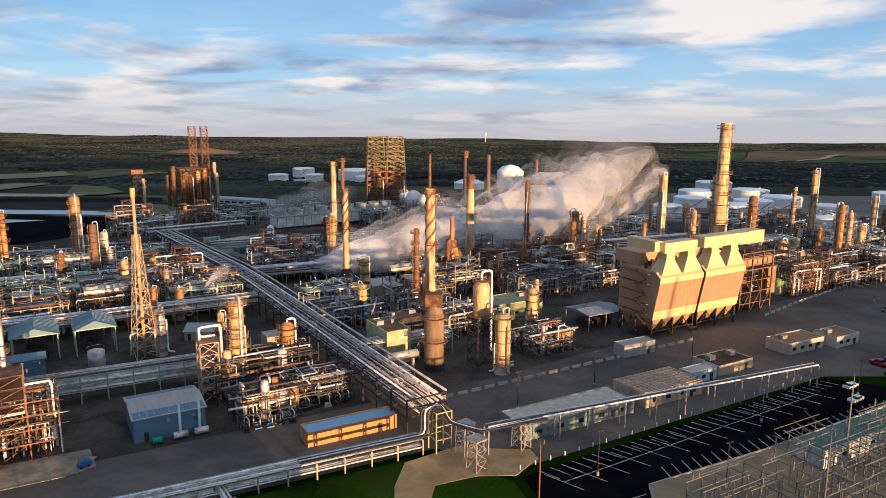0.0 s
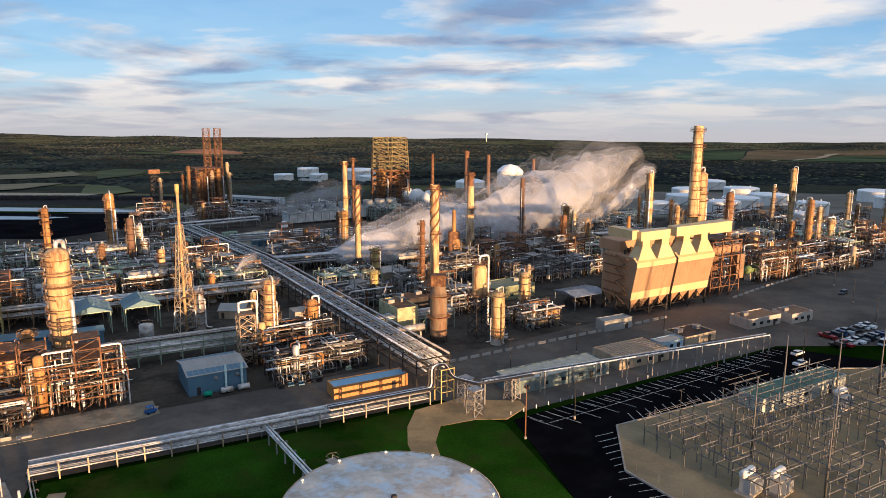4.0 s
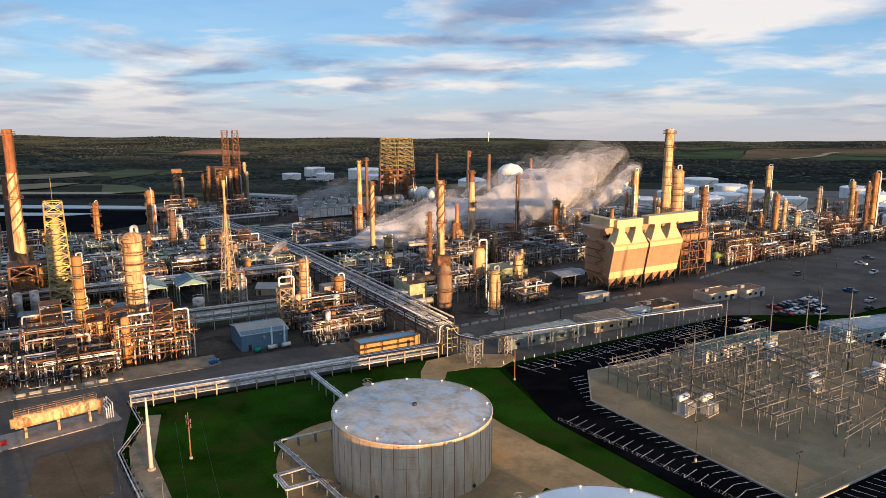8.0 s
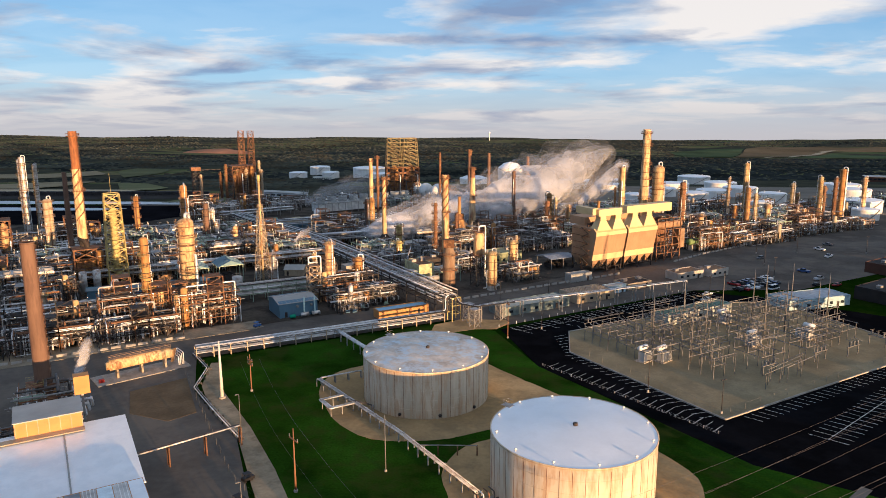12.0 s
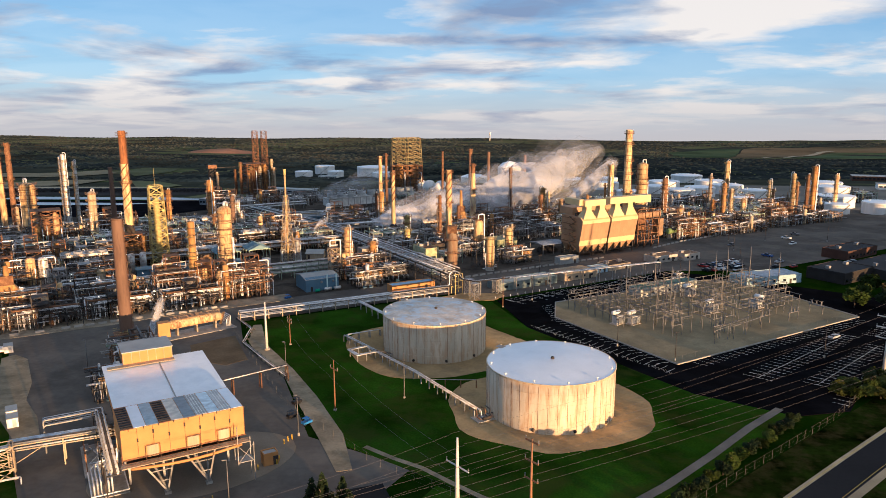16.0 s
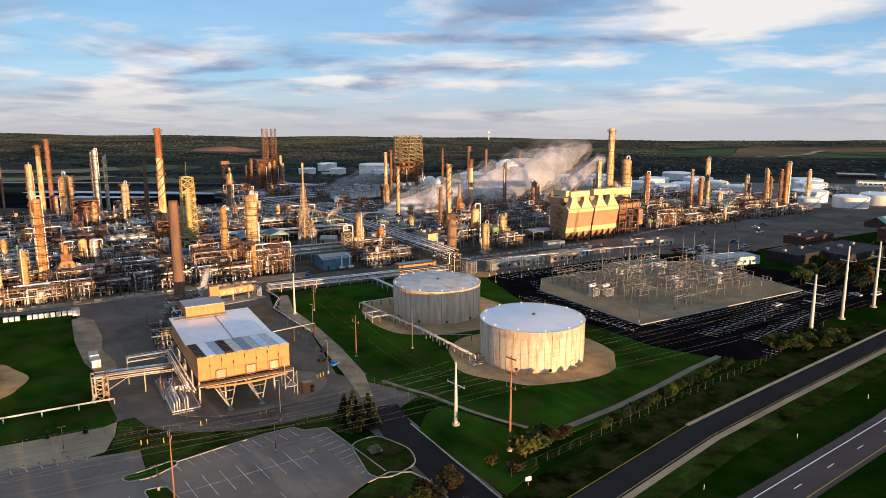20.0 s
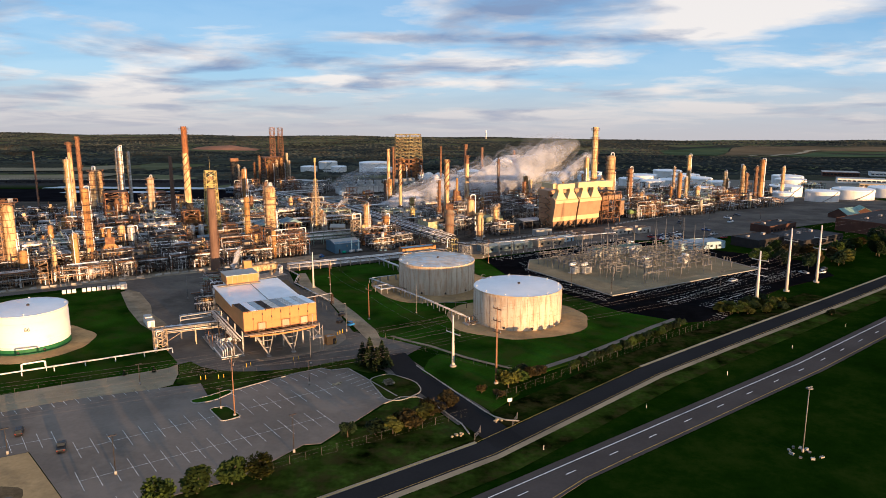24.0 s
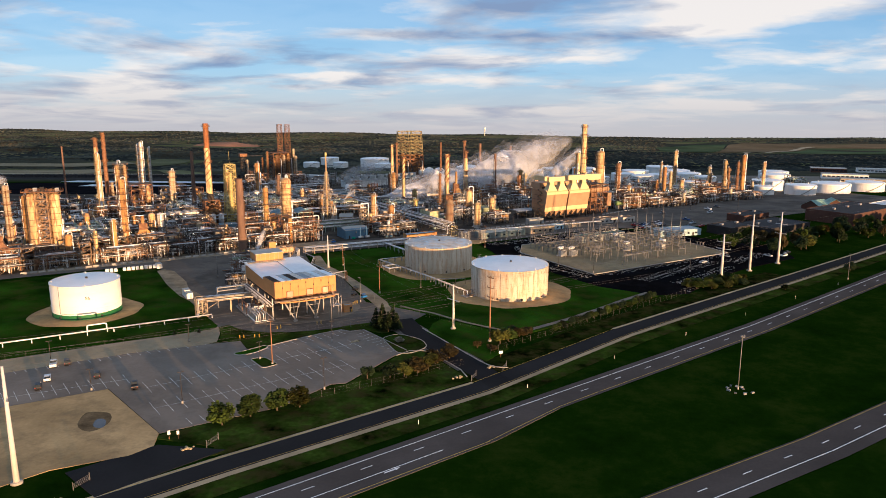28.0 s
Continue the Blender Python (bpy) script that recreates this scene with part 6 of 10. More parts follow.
flat_block("long_warehouse", 112, 135.5, 32, 9.4, 3.2, mat("teal_grey_siding", (0.16, 0.21, 0.21), 0.6), mat("pale_beige_roof", (0.42, 0.39, 0.31), 0.6), "long low warehouse with a pale beige roof", -1, 5, 0)
cr = flat_block("canopy_store", 142, 136.5, 19.5, 11.5, 3.2, tan, mat("weathered_pale_roof", (0.56, 0.44, 0.36), 0.6, 0, 0.25, 0.5, 3, dirt=(0.4, 0.33, 0.27)), "tan store with a ribbed weathered roof", -1, 4, 0)
for k in range(14):
    part("roof_purlin", M().box(-9 + 1.38 * k, 0, 3.3, 0.22, 10.8, 0.22), tan, cr)
for k in range(8):
    part("roof_batten", M().box(0, -4.9 + 1.4 * k, 3.52, 19, 0.16, 0.14), tan, cr)
flat_block("blue_container_office", 158.5, 138, 10, 4, 3.0, mat("pale_blue_wall", (0.30, 0.42, 0.50), 0.6), roof_grey, "pale blue portable office", 0, 3)
flat_block("pipe_shop", 172, 141, 14, 9, 2.6, tan, dark_steel, "low tan skid surrounded by pipes", 0, 0, 2)
flat_block("site_office", 205, 141.5, 16, 8, 3.2, mat("weathered_pale_siding", (0.42, 0.38, 0.33), 0.7, 0.0, 0.2, 0.4, 3), mat("brown_gravel_roof", (0.24, 0.15, 0.09), 0.9), "white site office with a brown roof", -2, 4, 1)
flat_block("site_office", 221, 138.5, 11, 8, 3.2, MATS["weathered_pale_siding"], mat("brown_gravel_roof", (0.24, 0.15, 0.09), 0.9), "white site office with a brown roof", -2, 3, 1)
flat_block("tank_trailer_skid", 159, 162, 12, 4.5, 3.4, roof_grey, roof_grey, "grey clad equipment skid on the yard", -2, 0, 0)
flat_block("yellow_block", 94, 195, 7.5, 14, 9.5, mat("yellow_cream_wall", (0.52, 0.50, 0.30), 0.65, 0, 0.15, 0.3, 3, dirt=RUST, dirt_amt=0.4), rust, "yellow cream block wall with a rusting roof", 0, 0, 2, z0=0.1, doors=0)
flat_block("yellow_block", 104, 206, 12, 8, 8.0, dark_steel, rust, "rusting flat roofed heater block", 0, 0, 2, z0=0.1, doors=0)
gabled("open_canopy", 168, 190, 15, 12, 5.4, 0.8, steel, mat("pale_blue_sheet", (0.24, 0.27, 0.31), 0.45, 0.1), "grey open sided canopy beside the hopper building", 0, True)
flat_block("control_block", 150, 215, 22, 12, 5, mat("dull_green_wall", (0.24, 0.27, 0.17), 0.7), mat("olive_roof", (0.25, 0.24, 0.15), 0.8), "dull green control block with an olive roof", 0, 5, 2, z0=0.1)
flat_block("back_store", 120, 260, 20, 12, 5, tan, roof_grey, "tan flat roofed store behind the furnaces", 0, 4, 2, z0=0.1)
for k, (u, v, c) in enumerate(((103, 392, teal), (112, 396, teal), (113, 379, teal), (104, 384, blue), (96, 432, green), (120, 390, blue))):
    flat_block("storage_container", u, v, 9, 3, 2.8, c, c, "blue steel storage container in the lay-down yard", (k % 3) * 8, 0, 0, "container", z0=0.1)
flat_block("back_store", 104, 407, 16, 8, 4.5, tan, mat("straw_roof", (0.50, 0.45, 0.30), 0.7), "tan store with a straw coloured roof in the lay-down yard", 20, 3, 0, z0=0.1)
bk = mat("black_roofing", (0.020, 0.020, 0.022), 0.8, 0.0, 0.2, 0.1, 2)
brick = mat("brown_brick_wall", (0.085, 0.042, 0.030), 0.85, 0.0, 0.15, 0.3, 5)
bk_wall = mat("near_black_wall", (0.030, 0.026, 0.024), 0.8, 0.0, 0.2, 0.3, 3)
flat_block("office_block", 250, 72, 26, 18, 5.0, bk_wall, bk, "dark brick office block with a black flat roof", 4, 8, 2)
flat_block("office_block", 284, 66, 44, 26, 4.2, bk_wall, bk, "low dark office wing with a black flat roof", 4, 10, 3)
flat_block("office_block", 303, 100, 30, 14, 4.6, brick, bk, "dark brick office block with a black flat roof", 4, 8, 2)
flat_block("brick_hall", 372, 66, 64, 34, 8, brick, bk, "long brown brick hall with a dark roof", 6, 12, 3)
for k in range(2):
    gabled("brick_hall", 402 + 22 * k, 112, 16, 16, 2.8, 4.6, brick, mat("pale_green_copper", (0.20, 0.33, 0.29), 0.6), "brick hall with a pale green pyramid roof", 45 * k)
flat_block("long_canopy", 480, 92, 110, 12, 5, white, mat("pale_long_roof", (0.55, 0.56, 0.56), 0.5), "long pale loading canopy", 8, 0, 0)

# ---- raised building near the gate ----
pale_trim = mat("pale_sheet_rib", (0.74, 0.72, 0.68), 0.5, 0.0)
rb = thing("raised_building", "tan clad building on braced steel legs with white sheet roof", "building", W(-54.8, 24, 0.06))
part("front_block", M().add([(-12.3, 0, 10.6), (12.3, 0, 10.6), (12.3, 15, 10.6), (-12.3, 15, 10.6), (-12.3, 0, 16.9), (12.3, 0, 16.9), (12.3, 15, 16.0), (-12.3, 15, 16.0)],
                            ((3, 2, 1, 0), (0, 1, 5, 4), (1, 2, 6, 5), (2, 3, 7, 6), (3, 0, 4, 7), (4, 5, 6, 7))), osb, rb)
grey_ribs = mat("warm_grey_sheet", (0.50, 0.48, 0.45), 0.4, 0.2)
strip_mats = [rust, white_sheet, mat("grey_blue_sheet", (0.36, 0.47, 0.52), 0.4, 0.2), rust, mat("cream_sheet", (0.72, 0.64, 0.54), 0.5, 0.0), mat("slate_sheet", (0.24, 0.27, 0.29), 0.4, 0.2),
              grey_ribs, mat("pale_blue_strip", (0.62, 0.72, 0.76), 0.4, 0.0), grey_ribs, white_sheet]
for k, sm in enumerate(strip_mats):
    x0 = -12.25 + 2.45 * k
    part("roof_panel", M().add([(x0 + 0.06, 0.3, 16.95), (x0 + 2.39, 0.3, 16.95), (x0 + 2.39, 14.6, 16.1), (x0 + 0.06, 14.6, 16.1), (x0 + 0.06, 0.3, 16.86), (x0 + 2.39, 0.3, 16.86), (x0 + 2.39, 14.6, 16.0), (x0 + 0.06, 14.6, 16.0)],
                               ((0, 1, 2, 3), (4, 5, 1, 0), (1, 5, 6, 2), (2, 6, 7, 3), (3, 7, 4, 0))), sm, rb)
    if sm is grey_ribs:
        for j in range(4):
            part("sheet_rib", M().beam((x0 + 0.4 + 0.55 * j, 0.3, 17.0), (x0 + 0.4 + 0.55 * j, 14.6, 16.15), 0.12, 0.1), pale_trim, rb)
    if sm is rust:
        for j in range(9):
            part("fan_slat", M().box(x0 + 1.2, 1.2 + 1.5 * j, 16.98 - 0.057 * (1.2 + 1.5 * j), 2.2, 0.5, 0.12), dark_steel, rb)
for k in range(9):
    part("wall_joint", M().box(-12.3 + 3.07 * k, -0.02, 10.6, 0.09, 0.06, 6.2), rust, rb)
    if 0 < k < 8:
        part("wall_vent", M().box(-12.3 + 3.07 * k, -0.05, 15.2 - 1.3 * (k % 2), 0.32, 0.1, 0.8), dark_steel, rb)
    part("roof_hook", M().box(-10.8 + 2.9 * k, -0.05, 16.55, 0.16, 0.12, 0.5), dark_steel, rb)
part("sill_beam", M().box(0, -0.1, 10.35, 24.9, 0.3, 0.25), rust, rb)
for x in (-6.5, 1.5, 7.8):
    part("wall_door", M().box(x, -0.06, 10.2, 2.2, 0.12, 2.6), tan, rb)
    part("door_frame", M().beam((x - 1.4, -0.5, 12.9), (x + 1.4, -0.5, 12.9), 0.1).beam((x - 1.4, -0.5, 10), (x - 1.4, -0.5, 12.9), 0.1).beam((x + 1.4, -0.5, 10), (x + 1.4, -0.5, 12.9), 0.1), rust, rb)
part("main_hall", M().box(0.3, 29.8, 9.6, 23.6, 29, 4.9), osb, rb)
part("main_roof", M().add([(-12, 15.4, 14.6), (12.8, 15.4, 14.6), (12.8, 45.2, 15.6), (-12, 45.2, 15.6), (-12, 15.4, 14.85), (12.8, 15.4, 14.85), (12.8, 45.2, 15.85), (-12, 45.2, 15.85)],
                          ((3, 2, 1, 0), (0, 1, 5, 4), (1, 2, 6, 5), (2, 3, 7, 6), (3, 0, 4, 7), (4, 5, 6, 7))), white_sheet, rb)
part("roof_ridge", M().beam((1.2, 15.4, 14.95), (1.2, 45.2, 15.95), 0.3, 0.1), roof_grey, rb)
part("penthouse", M().box(-1.2, 47.4, 15.9, 12.0, 9, 3.2), osb, rb)
part("penthouse_roof", M().box(-1.2, 47.4, 19.1, 12.4, 9.4, 0.2), roof_grey, rb)
for k in range(7):
    part("penthouse_rib", M().box(-7.0 + 1.95 * k, 42.86, 15.9, 0.14, 0.1, 3.2), tan, rb)
part("balcony", M().box(-3, 41.8, 15.95, 16, 2.0, 0.15), tan, rb)
part("walkway", M().box(0, -1.0, 9.4, 25.5, 1.8, 0.18), tan, rb)
part("walkway_rail", M().beam((-12.7, -1.85, 10.5), (12.7, -1.85, 10.5), 0.07).beam((-12.7, -1.85, 10.0), (12.7, -1.85, 10.0), 0.07), rust, rb)
part("walkway_curve", M().tube([(-11 + 22 * i / 10, -1.9 - 1.6 * math.sin(math.pi * i / 10), 9.2) for i in range(11)], 0.3, 6), osb, rb)
part("under_frame", M().box(0, 22, 8.9, 23, 43, 0.5), dark_steel, rb)
for x in (-10.5, -3.5, 3.5, 10.5):
    for y in (10, 20, 30, 40):
        part("leg", M().box(x, y, 0, 0.45, 0.45, 9.0), steel, rb)
for x in (-4.0, 4.5):
    part("footing", M().box(x, 2.2, 0, 1.3, 1.3, 0.5), concrete, rb)
    for ex in (-5.0, 1.6):
        part("raking_leg", M().beam((x, 2.2, 0.4), (x + ex, 0.8, 9.2), 0.34), steel, rb)
        part("raking_leg", M().beam((x, 2.2, 0.4), (x + ex * 0.7, 9, 9.2), 0.34), steel, rb)
    part("tie", M().beam((x - 3.2, 1.3, 6.0), (x + 1.0, 1.3, 6.0), 0.2), steel, rb)
    part("tie", M().beam((x - 1.8, 1.7, 3.4), (x + 0.5, 1.7, 3.4), 0.2), steel, rb)
st = part("stair_tower_frame", M().box(11.8, -0.6, 5.0, 3.4, 3.0, 0.15), steel, rb)
for sx in (10.1, 13.5):
    for sy in (-2.1, 0.9):
        part("tower_post", M().box(sx, sy, 0.4 if sx > 12 else 4.6, 0.16, 0.16, 9), steel, st)
part("tower_brace", M().beam((10.1, -2.1, 5), (13.5, -2.1, 9), 0.12).beam((13.5, -2.1, 5), (10.1, -2.1, 9), 0.12), steel, st)
for k in range(8):
    x = -13.3 - 0.55 * (k % 4)
    z = 8.6 if k < 4 else 7.3
    part("side_pipe", M().bent([(x, -0.5 + 0.5 * k, z), (x, 36 - 0.55 * (k % 4), z), (-26, 36 - 0.55 * (k % 4), z), (-26, 36 - 0.55 * (k % 4), 0.4)], 0.2, 8), (pipe_mat, pipe_dark, pipe_mat, steel)[k % 4], rb)
for y in (2, 12, 22, 32):
    part("pipe_bent", M().beam((-12.6, y, 6.9), (-15.6, y, 6.9), 0.2).beam((-15.6, y, 0), (-15.6, y, 9.2), 0.22).beam((-12.6, y, 8.2), (-15.6, y, 8.2), 0.2), dark_steel, rb)
sk = thing("pipe_skid", "low kerbed slab crowded with bent pipes beside the raised building", "pipe skid", W(-69.5, 50, 0.06))
part("slab", M().box(0, 0, 0, 8.5, 17, 0.22), concrete, sk)
rgs = random.Random(9)
for k in range(16):
    x, y, z = rgs.uniform(-3.4, 3.4), rgs.uniform(-7, 7), rgs.uniform(0.8, 3.0)
    part("pipe", M().bent([(x, y, 0.2), (x, y, z), (x + rgs.uniform(-2, 2), y, z), (x, y + rgs.choice((-3.5, 3.5)), z), (x, y + 3.6 * (1 if k % 2 else -1), 0.3)], rgs.choice((0.12, 0.16, 0.2)), 6), (pipe_mat, rust, pipe_mat, steel)[k % 4], sk)
for x in (-3.6, 3.6):
    for y in (-6, 0, 6):
        part("post", M().box(x, y, 0.2, 0.2, 0.2, 4.6), rust, sk)
    part("beam", M().box(x, 0, 4.6, 0.2, 13, 0.2), rust, sk)
flat_block("guard_hut", -36.2, 28.5, 3.4, 2.6, 2.6, osb, roof_grey, "small tan hut beside the raised building", 0, 0, 0, "hut", 0.08)

# ---- process units: frames crowded with pipes, drums, exchangers and pumps ----
lamp_glow = bpy.data.materials.new("lit_lamp")
lamp_glow.use_nodes = True
lamp_glow.node_tree.nodes["Principled BSDF"].inputs["Emission Color"].default_value = (1.0, 0.93, 0.80, 1)
lamp_glow.node_tree.nodes["Principled BSDF"].inputs["Emission Strength"].default_value = 2.2
lamp_mesh = M().lathe([(-0.12, 0.04), (-0.06, 0.11), (0.06, 0.11), (0.12, 0.04)], 6).data("lamp", lamp_glow)


def unit(seed, w, d, h, frame_mat, label, lines=22, drums=3, pumps=4, small=70, stairs=True):
    """One process unit on a steel frame, built once; copies are set out in the plant."""
    rg = random.Random(seed)
    t = thing("process_unit", label, "process unit", Matrix.Translation((0, 0, -500)), "process units")
    nx, ny = max(2, round(w / 5.5)), max(2, round(d / 5.5))
    lv = [z for z in (3.4, 6.4, 9.4, 12.4, 15.4) if z <= h]
    X = [-w / 2 + w * i / nx for i in range(nx + 1)]
    Y = [-d / 2 + d * j / ny for j in range(ny + 1)]
    pm = {}
    for i, x in enumerate(X):
        for j, y in enumerate(Y):
            top = rg.choice(lv[-2:]) if len(lv) > 1 else lv[0]
            if top not in pm:
                pm[top] = M().box(0, 0, 0, 0.26, 0.26, top + 0.2).data("post", frame_mat)
            part("post", pm[top], frame_mat, t, at=pose(x, y, 0))
    bx = M().box(0, 0, -0.3, w, 0.2, 0.3).data("beam", frame_mat)
    by = M().box(0, 0, -0.3, 0.2, d, 0.3).data("beam", frame_mat)
    for z in lv:
        for y in Y[::2]:
            part("beam", bx, frame_mat, t, at=pose(0, y, z))
        for x in X[::2]:
            part("beam", by, frame_mat, t, at=pose(x, 0, z - 0.004))
    for k in range(3):
        x0, z0 = rg.randrange(nx), 0
        m = M()
        y = rg.choice((Y[0], Y[-1]))
        for z1 in lv:
            m.beam((X[x0], y, z0), (X[x0 + 1], y, z1), 0.13)
            z0 = z1
        part("brace", m, frame_mat, t)
    for z in lv:
        fw, fd = w * rg.uniform(0.3, 0.6), d * rg.uniform(0.25, 0.5)
        fx, fy = rg.uniform(-1, 1) * (w - fw) / 2, rg.uniform(-1, 1) * (d - fd) / 2
        p = part("platform", M().box(fx, fy, z + 0.01, fw, fd, 0.06), frame_mat, t)
        m = M()
        for hh in (0.55, 1.1):
            m.beam((fx - fw / 2, fy - fd / 2, z + hh), (fx + fw / 2, fy - fd / 2, z + hh), 0.06)
            m.beam((fx + fw / 2, fy - fd / 2, z + hh), (fx + fw / 2, fy + fd / 2, z + hh), 0.06)
            m.beam((fx - fw / 2, fy - fd / 2, z + hh), (fx - fw / 2, fy + fd / 2, z + hh), 0.06)
        for q in range(6):
            m.box(fx - fw / 2 + fw * q / 5, fy - fd / 2, z, 0.06, 0.06, 1.1)
        part("handrail", m, rg.choice((frame_mat, orange_rail, yellow)), p)
    pipes = (pipe_mat, pipe_mat, steel, clad, steel, pipe_dark, pipe_dark, pipe_dark, rust)
    for k in range(lines):
        r = rg.choice((0.10, 0.13, 0.16, 0.2, 0.26, 0.34))
        x, y = rg.uniform(-w / 2, w / 2), rg.uniform(-d / 2, d / 2)
        z = rg.choice(lv) + r + rg.uniform(0, 0.6)
        pts = [(x, y, rg.uniform(0.3, 1.2)), (x, y, z)]
        cx, cy, cz = x, y, z
        for q in range(rg.randint(2, 4)):
            ax = rg.random()
            if ax < 0.42:
                cx = rg.uniform(-w / 2 - 0.6, w / 2 + 0.6)
            elif ax < 0.84:
                cy = rg.uniform(-d / 2 - 0.6, d / 2 + 0.6)
            else:
                cz = min(h + 2.0, max(0.6, cz + rg.choice((-3, 3, 2.2))))
            if (Vector(pts[-1]) - Vector((cx, cy, cz))).length > 0.8:
                pts.append((cx, cy, cz))
        if rg.random() < 0.6:
            pts.append((cx, cy, 0.2))
        part("pipe", M().bent(pts, r, 8 if r > 0.15 else 6), rg.choice(pipes), t)
    for k in range(lines // 3):
        z = rg.choice(lv) + 0.2
        y = rg.uniform(-d / 2, d / 2)
        r = rg.choice((0.12, 0.18, 0.24, 0.3))
        if rg.random() < 0.6:
            part("header_pipe", M().tube([(-w / 2 - 1.5, y, z + r), (w / 2 + 1.5, y, z + r)], r, 8), rg.choice(pipes), t)
        else:
            x = rg.uniform(-w / 2, w / 2)
            part("header_pipe", M().tube([(x, -d / 2 - 1.5, z + r), (x, d / 2 + 1.5, z + r)], r, 8), rg.choice(pipes), t)
    for k in range(drums):
        r = rg.uniform(0.6, 1.3)
        L = rg.uniform(3, 6.5)
        x, y = rg.uniform(-w / 2 + 2, w / 2 - 2), rg.uniform(-d / 2 + 1, d / 2 - 1)
        z = rg.choice([0.9] + lv[:-1]) + r + 0.3
        ends = [(x - L / 2, y, z), (x + L / 2, y, z)] if rg.random() < 0.6 else [(x, y - L / 2, z), (x, y + L / 2, z)]
        dm = rg.choice((clad, cream, ochre, tan, rust, green))
        dr = part("drum", M().tube(ends, r, 16), dm, t)
        for e in ends:
            c = Vector(ends[0]) if e is ends[1] else Vector(ends[1])
            o = (Vector(e) - c).normalized() * r * 0.4
            part("drum_head", M().tube([e, Vector(e) + o * 0.6, Vector(e) + o], r * 0.72, 14), dm, dr)
        for f in (0.25, 0.75):
            q = Vector(ends[0]).lerp(Vector(ends[1]), f)
            part("saddle", M().box(q.x, q.y, z - r - 0.4, 0.5, 0.5, 0.6), concrete, dr)
    for k in range(2):
        r, hh = rg.uniform(0.6, 1.2), rg.uniform(5, h + 4)
        x, y = rg.uniform(-w / 2, w / 2), rg.uniform(-d / 2, d / 2)
        part("vertical_vessel", M().lathe([(0, r * 0.9), (1.2, r * 0.9), (1.3, r), (hh - r * 0.5, r), (hh - r * 0.15, r * 0.7), (hh, 0.1)], 16, x, y), rg.choice((cream, clad, tan, ochre)), t)
    for k in range(pumps):
        x, y = -w / 2 + w * (k + 0.5) / pumps, -d / 2 - 0.6 - rg.uniform(0, 1.0)
        p = part("pump", M().box(x, y, 0, 1.7, 0.8, 0.35).tube([(x - 0.7, y, 0.75), (x + 0.1, y, 0.75)], 0.36, 10).tube([(x + 0.3, y, 0.75), (x + 0.7, y, 0.75)], 0.3, 10), rg.choice((dark_steel, blue, green, black)), t)
        part("pump_riser", M().bent([(x + 0.5, y, 0.9), (x + 0.5, y, 2.6), (x + 0.5, y + 2.4, 2.6), (x + 0.5, y + 2.4, 4.5)], 0.13, 6), pipe_mat, p)
    m = M()
    for k in range(small):
        x, y, z = rg.uniform(-w / 2, w / 2), rg.uniform(-d / 2 - 0.8, d / 2 + 0.8), rg.uniform(0.4, h)
        L = rg.uniform(1.0, 4.5)
        a = rg.randrange(3)
        e = (x + (L if a == 0 else 0), y + (L if a == 1 else 0), max(0.1, z - (L if a == 2 else 0)))
        m.tube([(x, y, z), e], rg.uniform(0.04, 0.09), 4)
        if rg.random() < 0.4:
            m.box(e[0], e[1], e[2], 0.3, 0.3, 0.45)
    part("small_bore_piping", m, steel, t, kind="stuff")
    if stairs:
        zz = 0
        for k, z in enumerate(lv):
            part("stair_flight", M().beam((w / 2 + 0.6, -1.8 if k % 2 else 1.8, zz), (w / 2 + 0.6, 1.8 if k % 2 else -1.8, z), 0.8, 0.2), frame_mat, t)
            zz = z
    for k in range(3):
        part("lamp", lamp_mesh, lamp_glow, t, at=pose(rg.uniform(-w / 2, w / 2), rg.uniform(-d / 2, d / 2) - 0.3, rg.choice(lv) + 2.0))
    return t


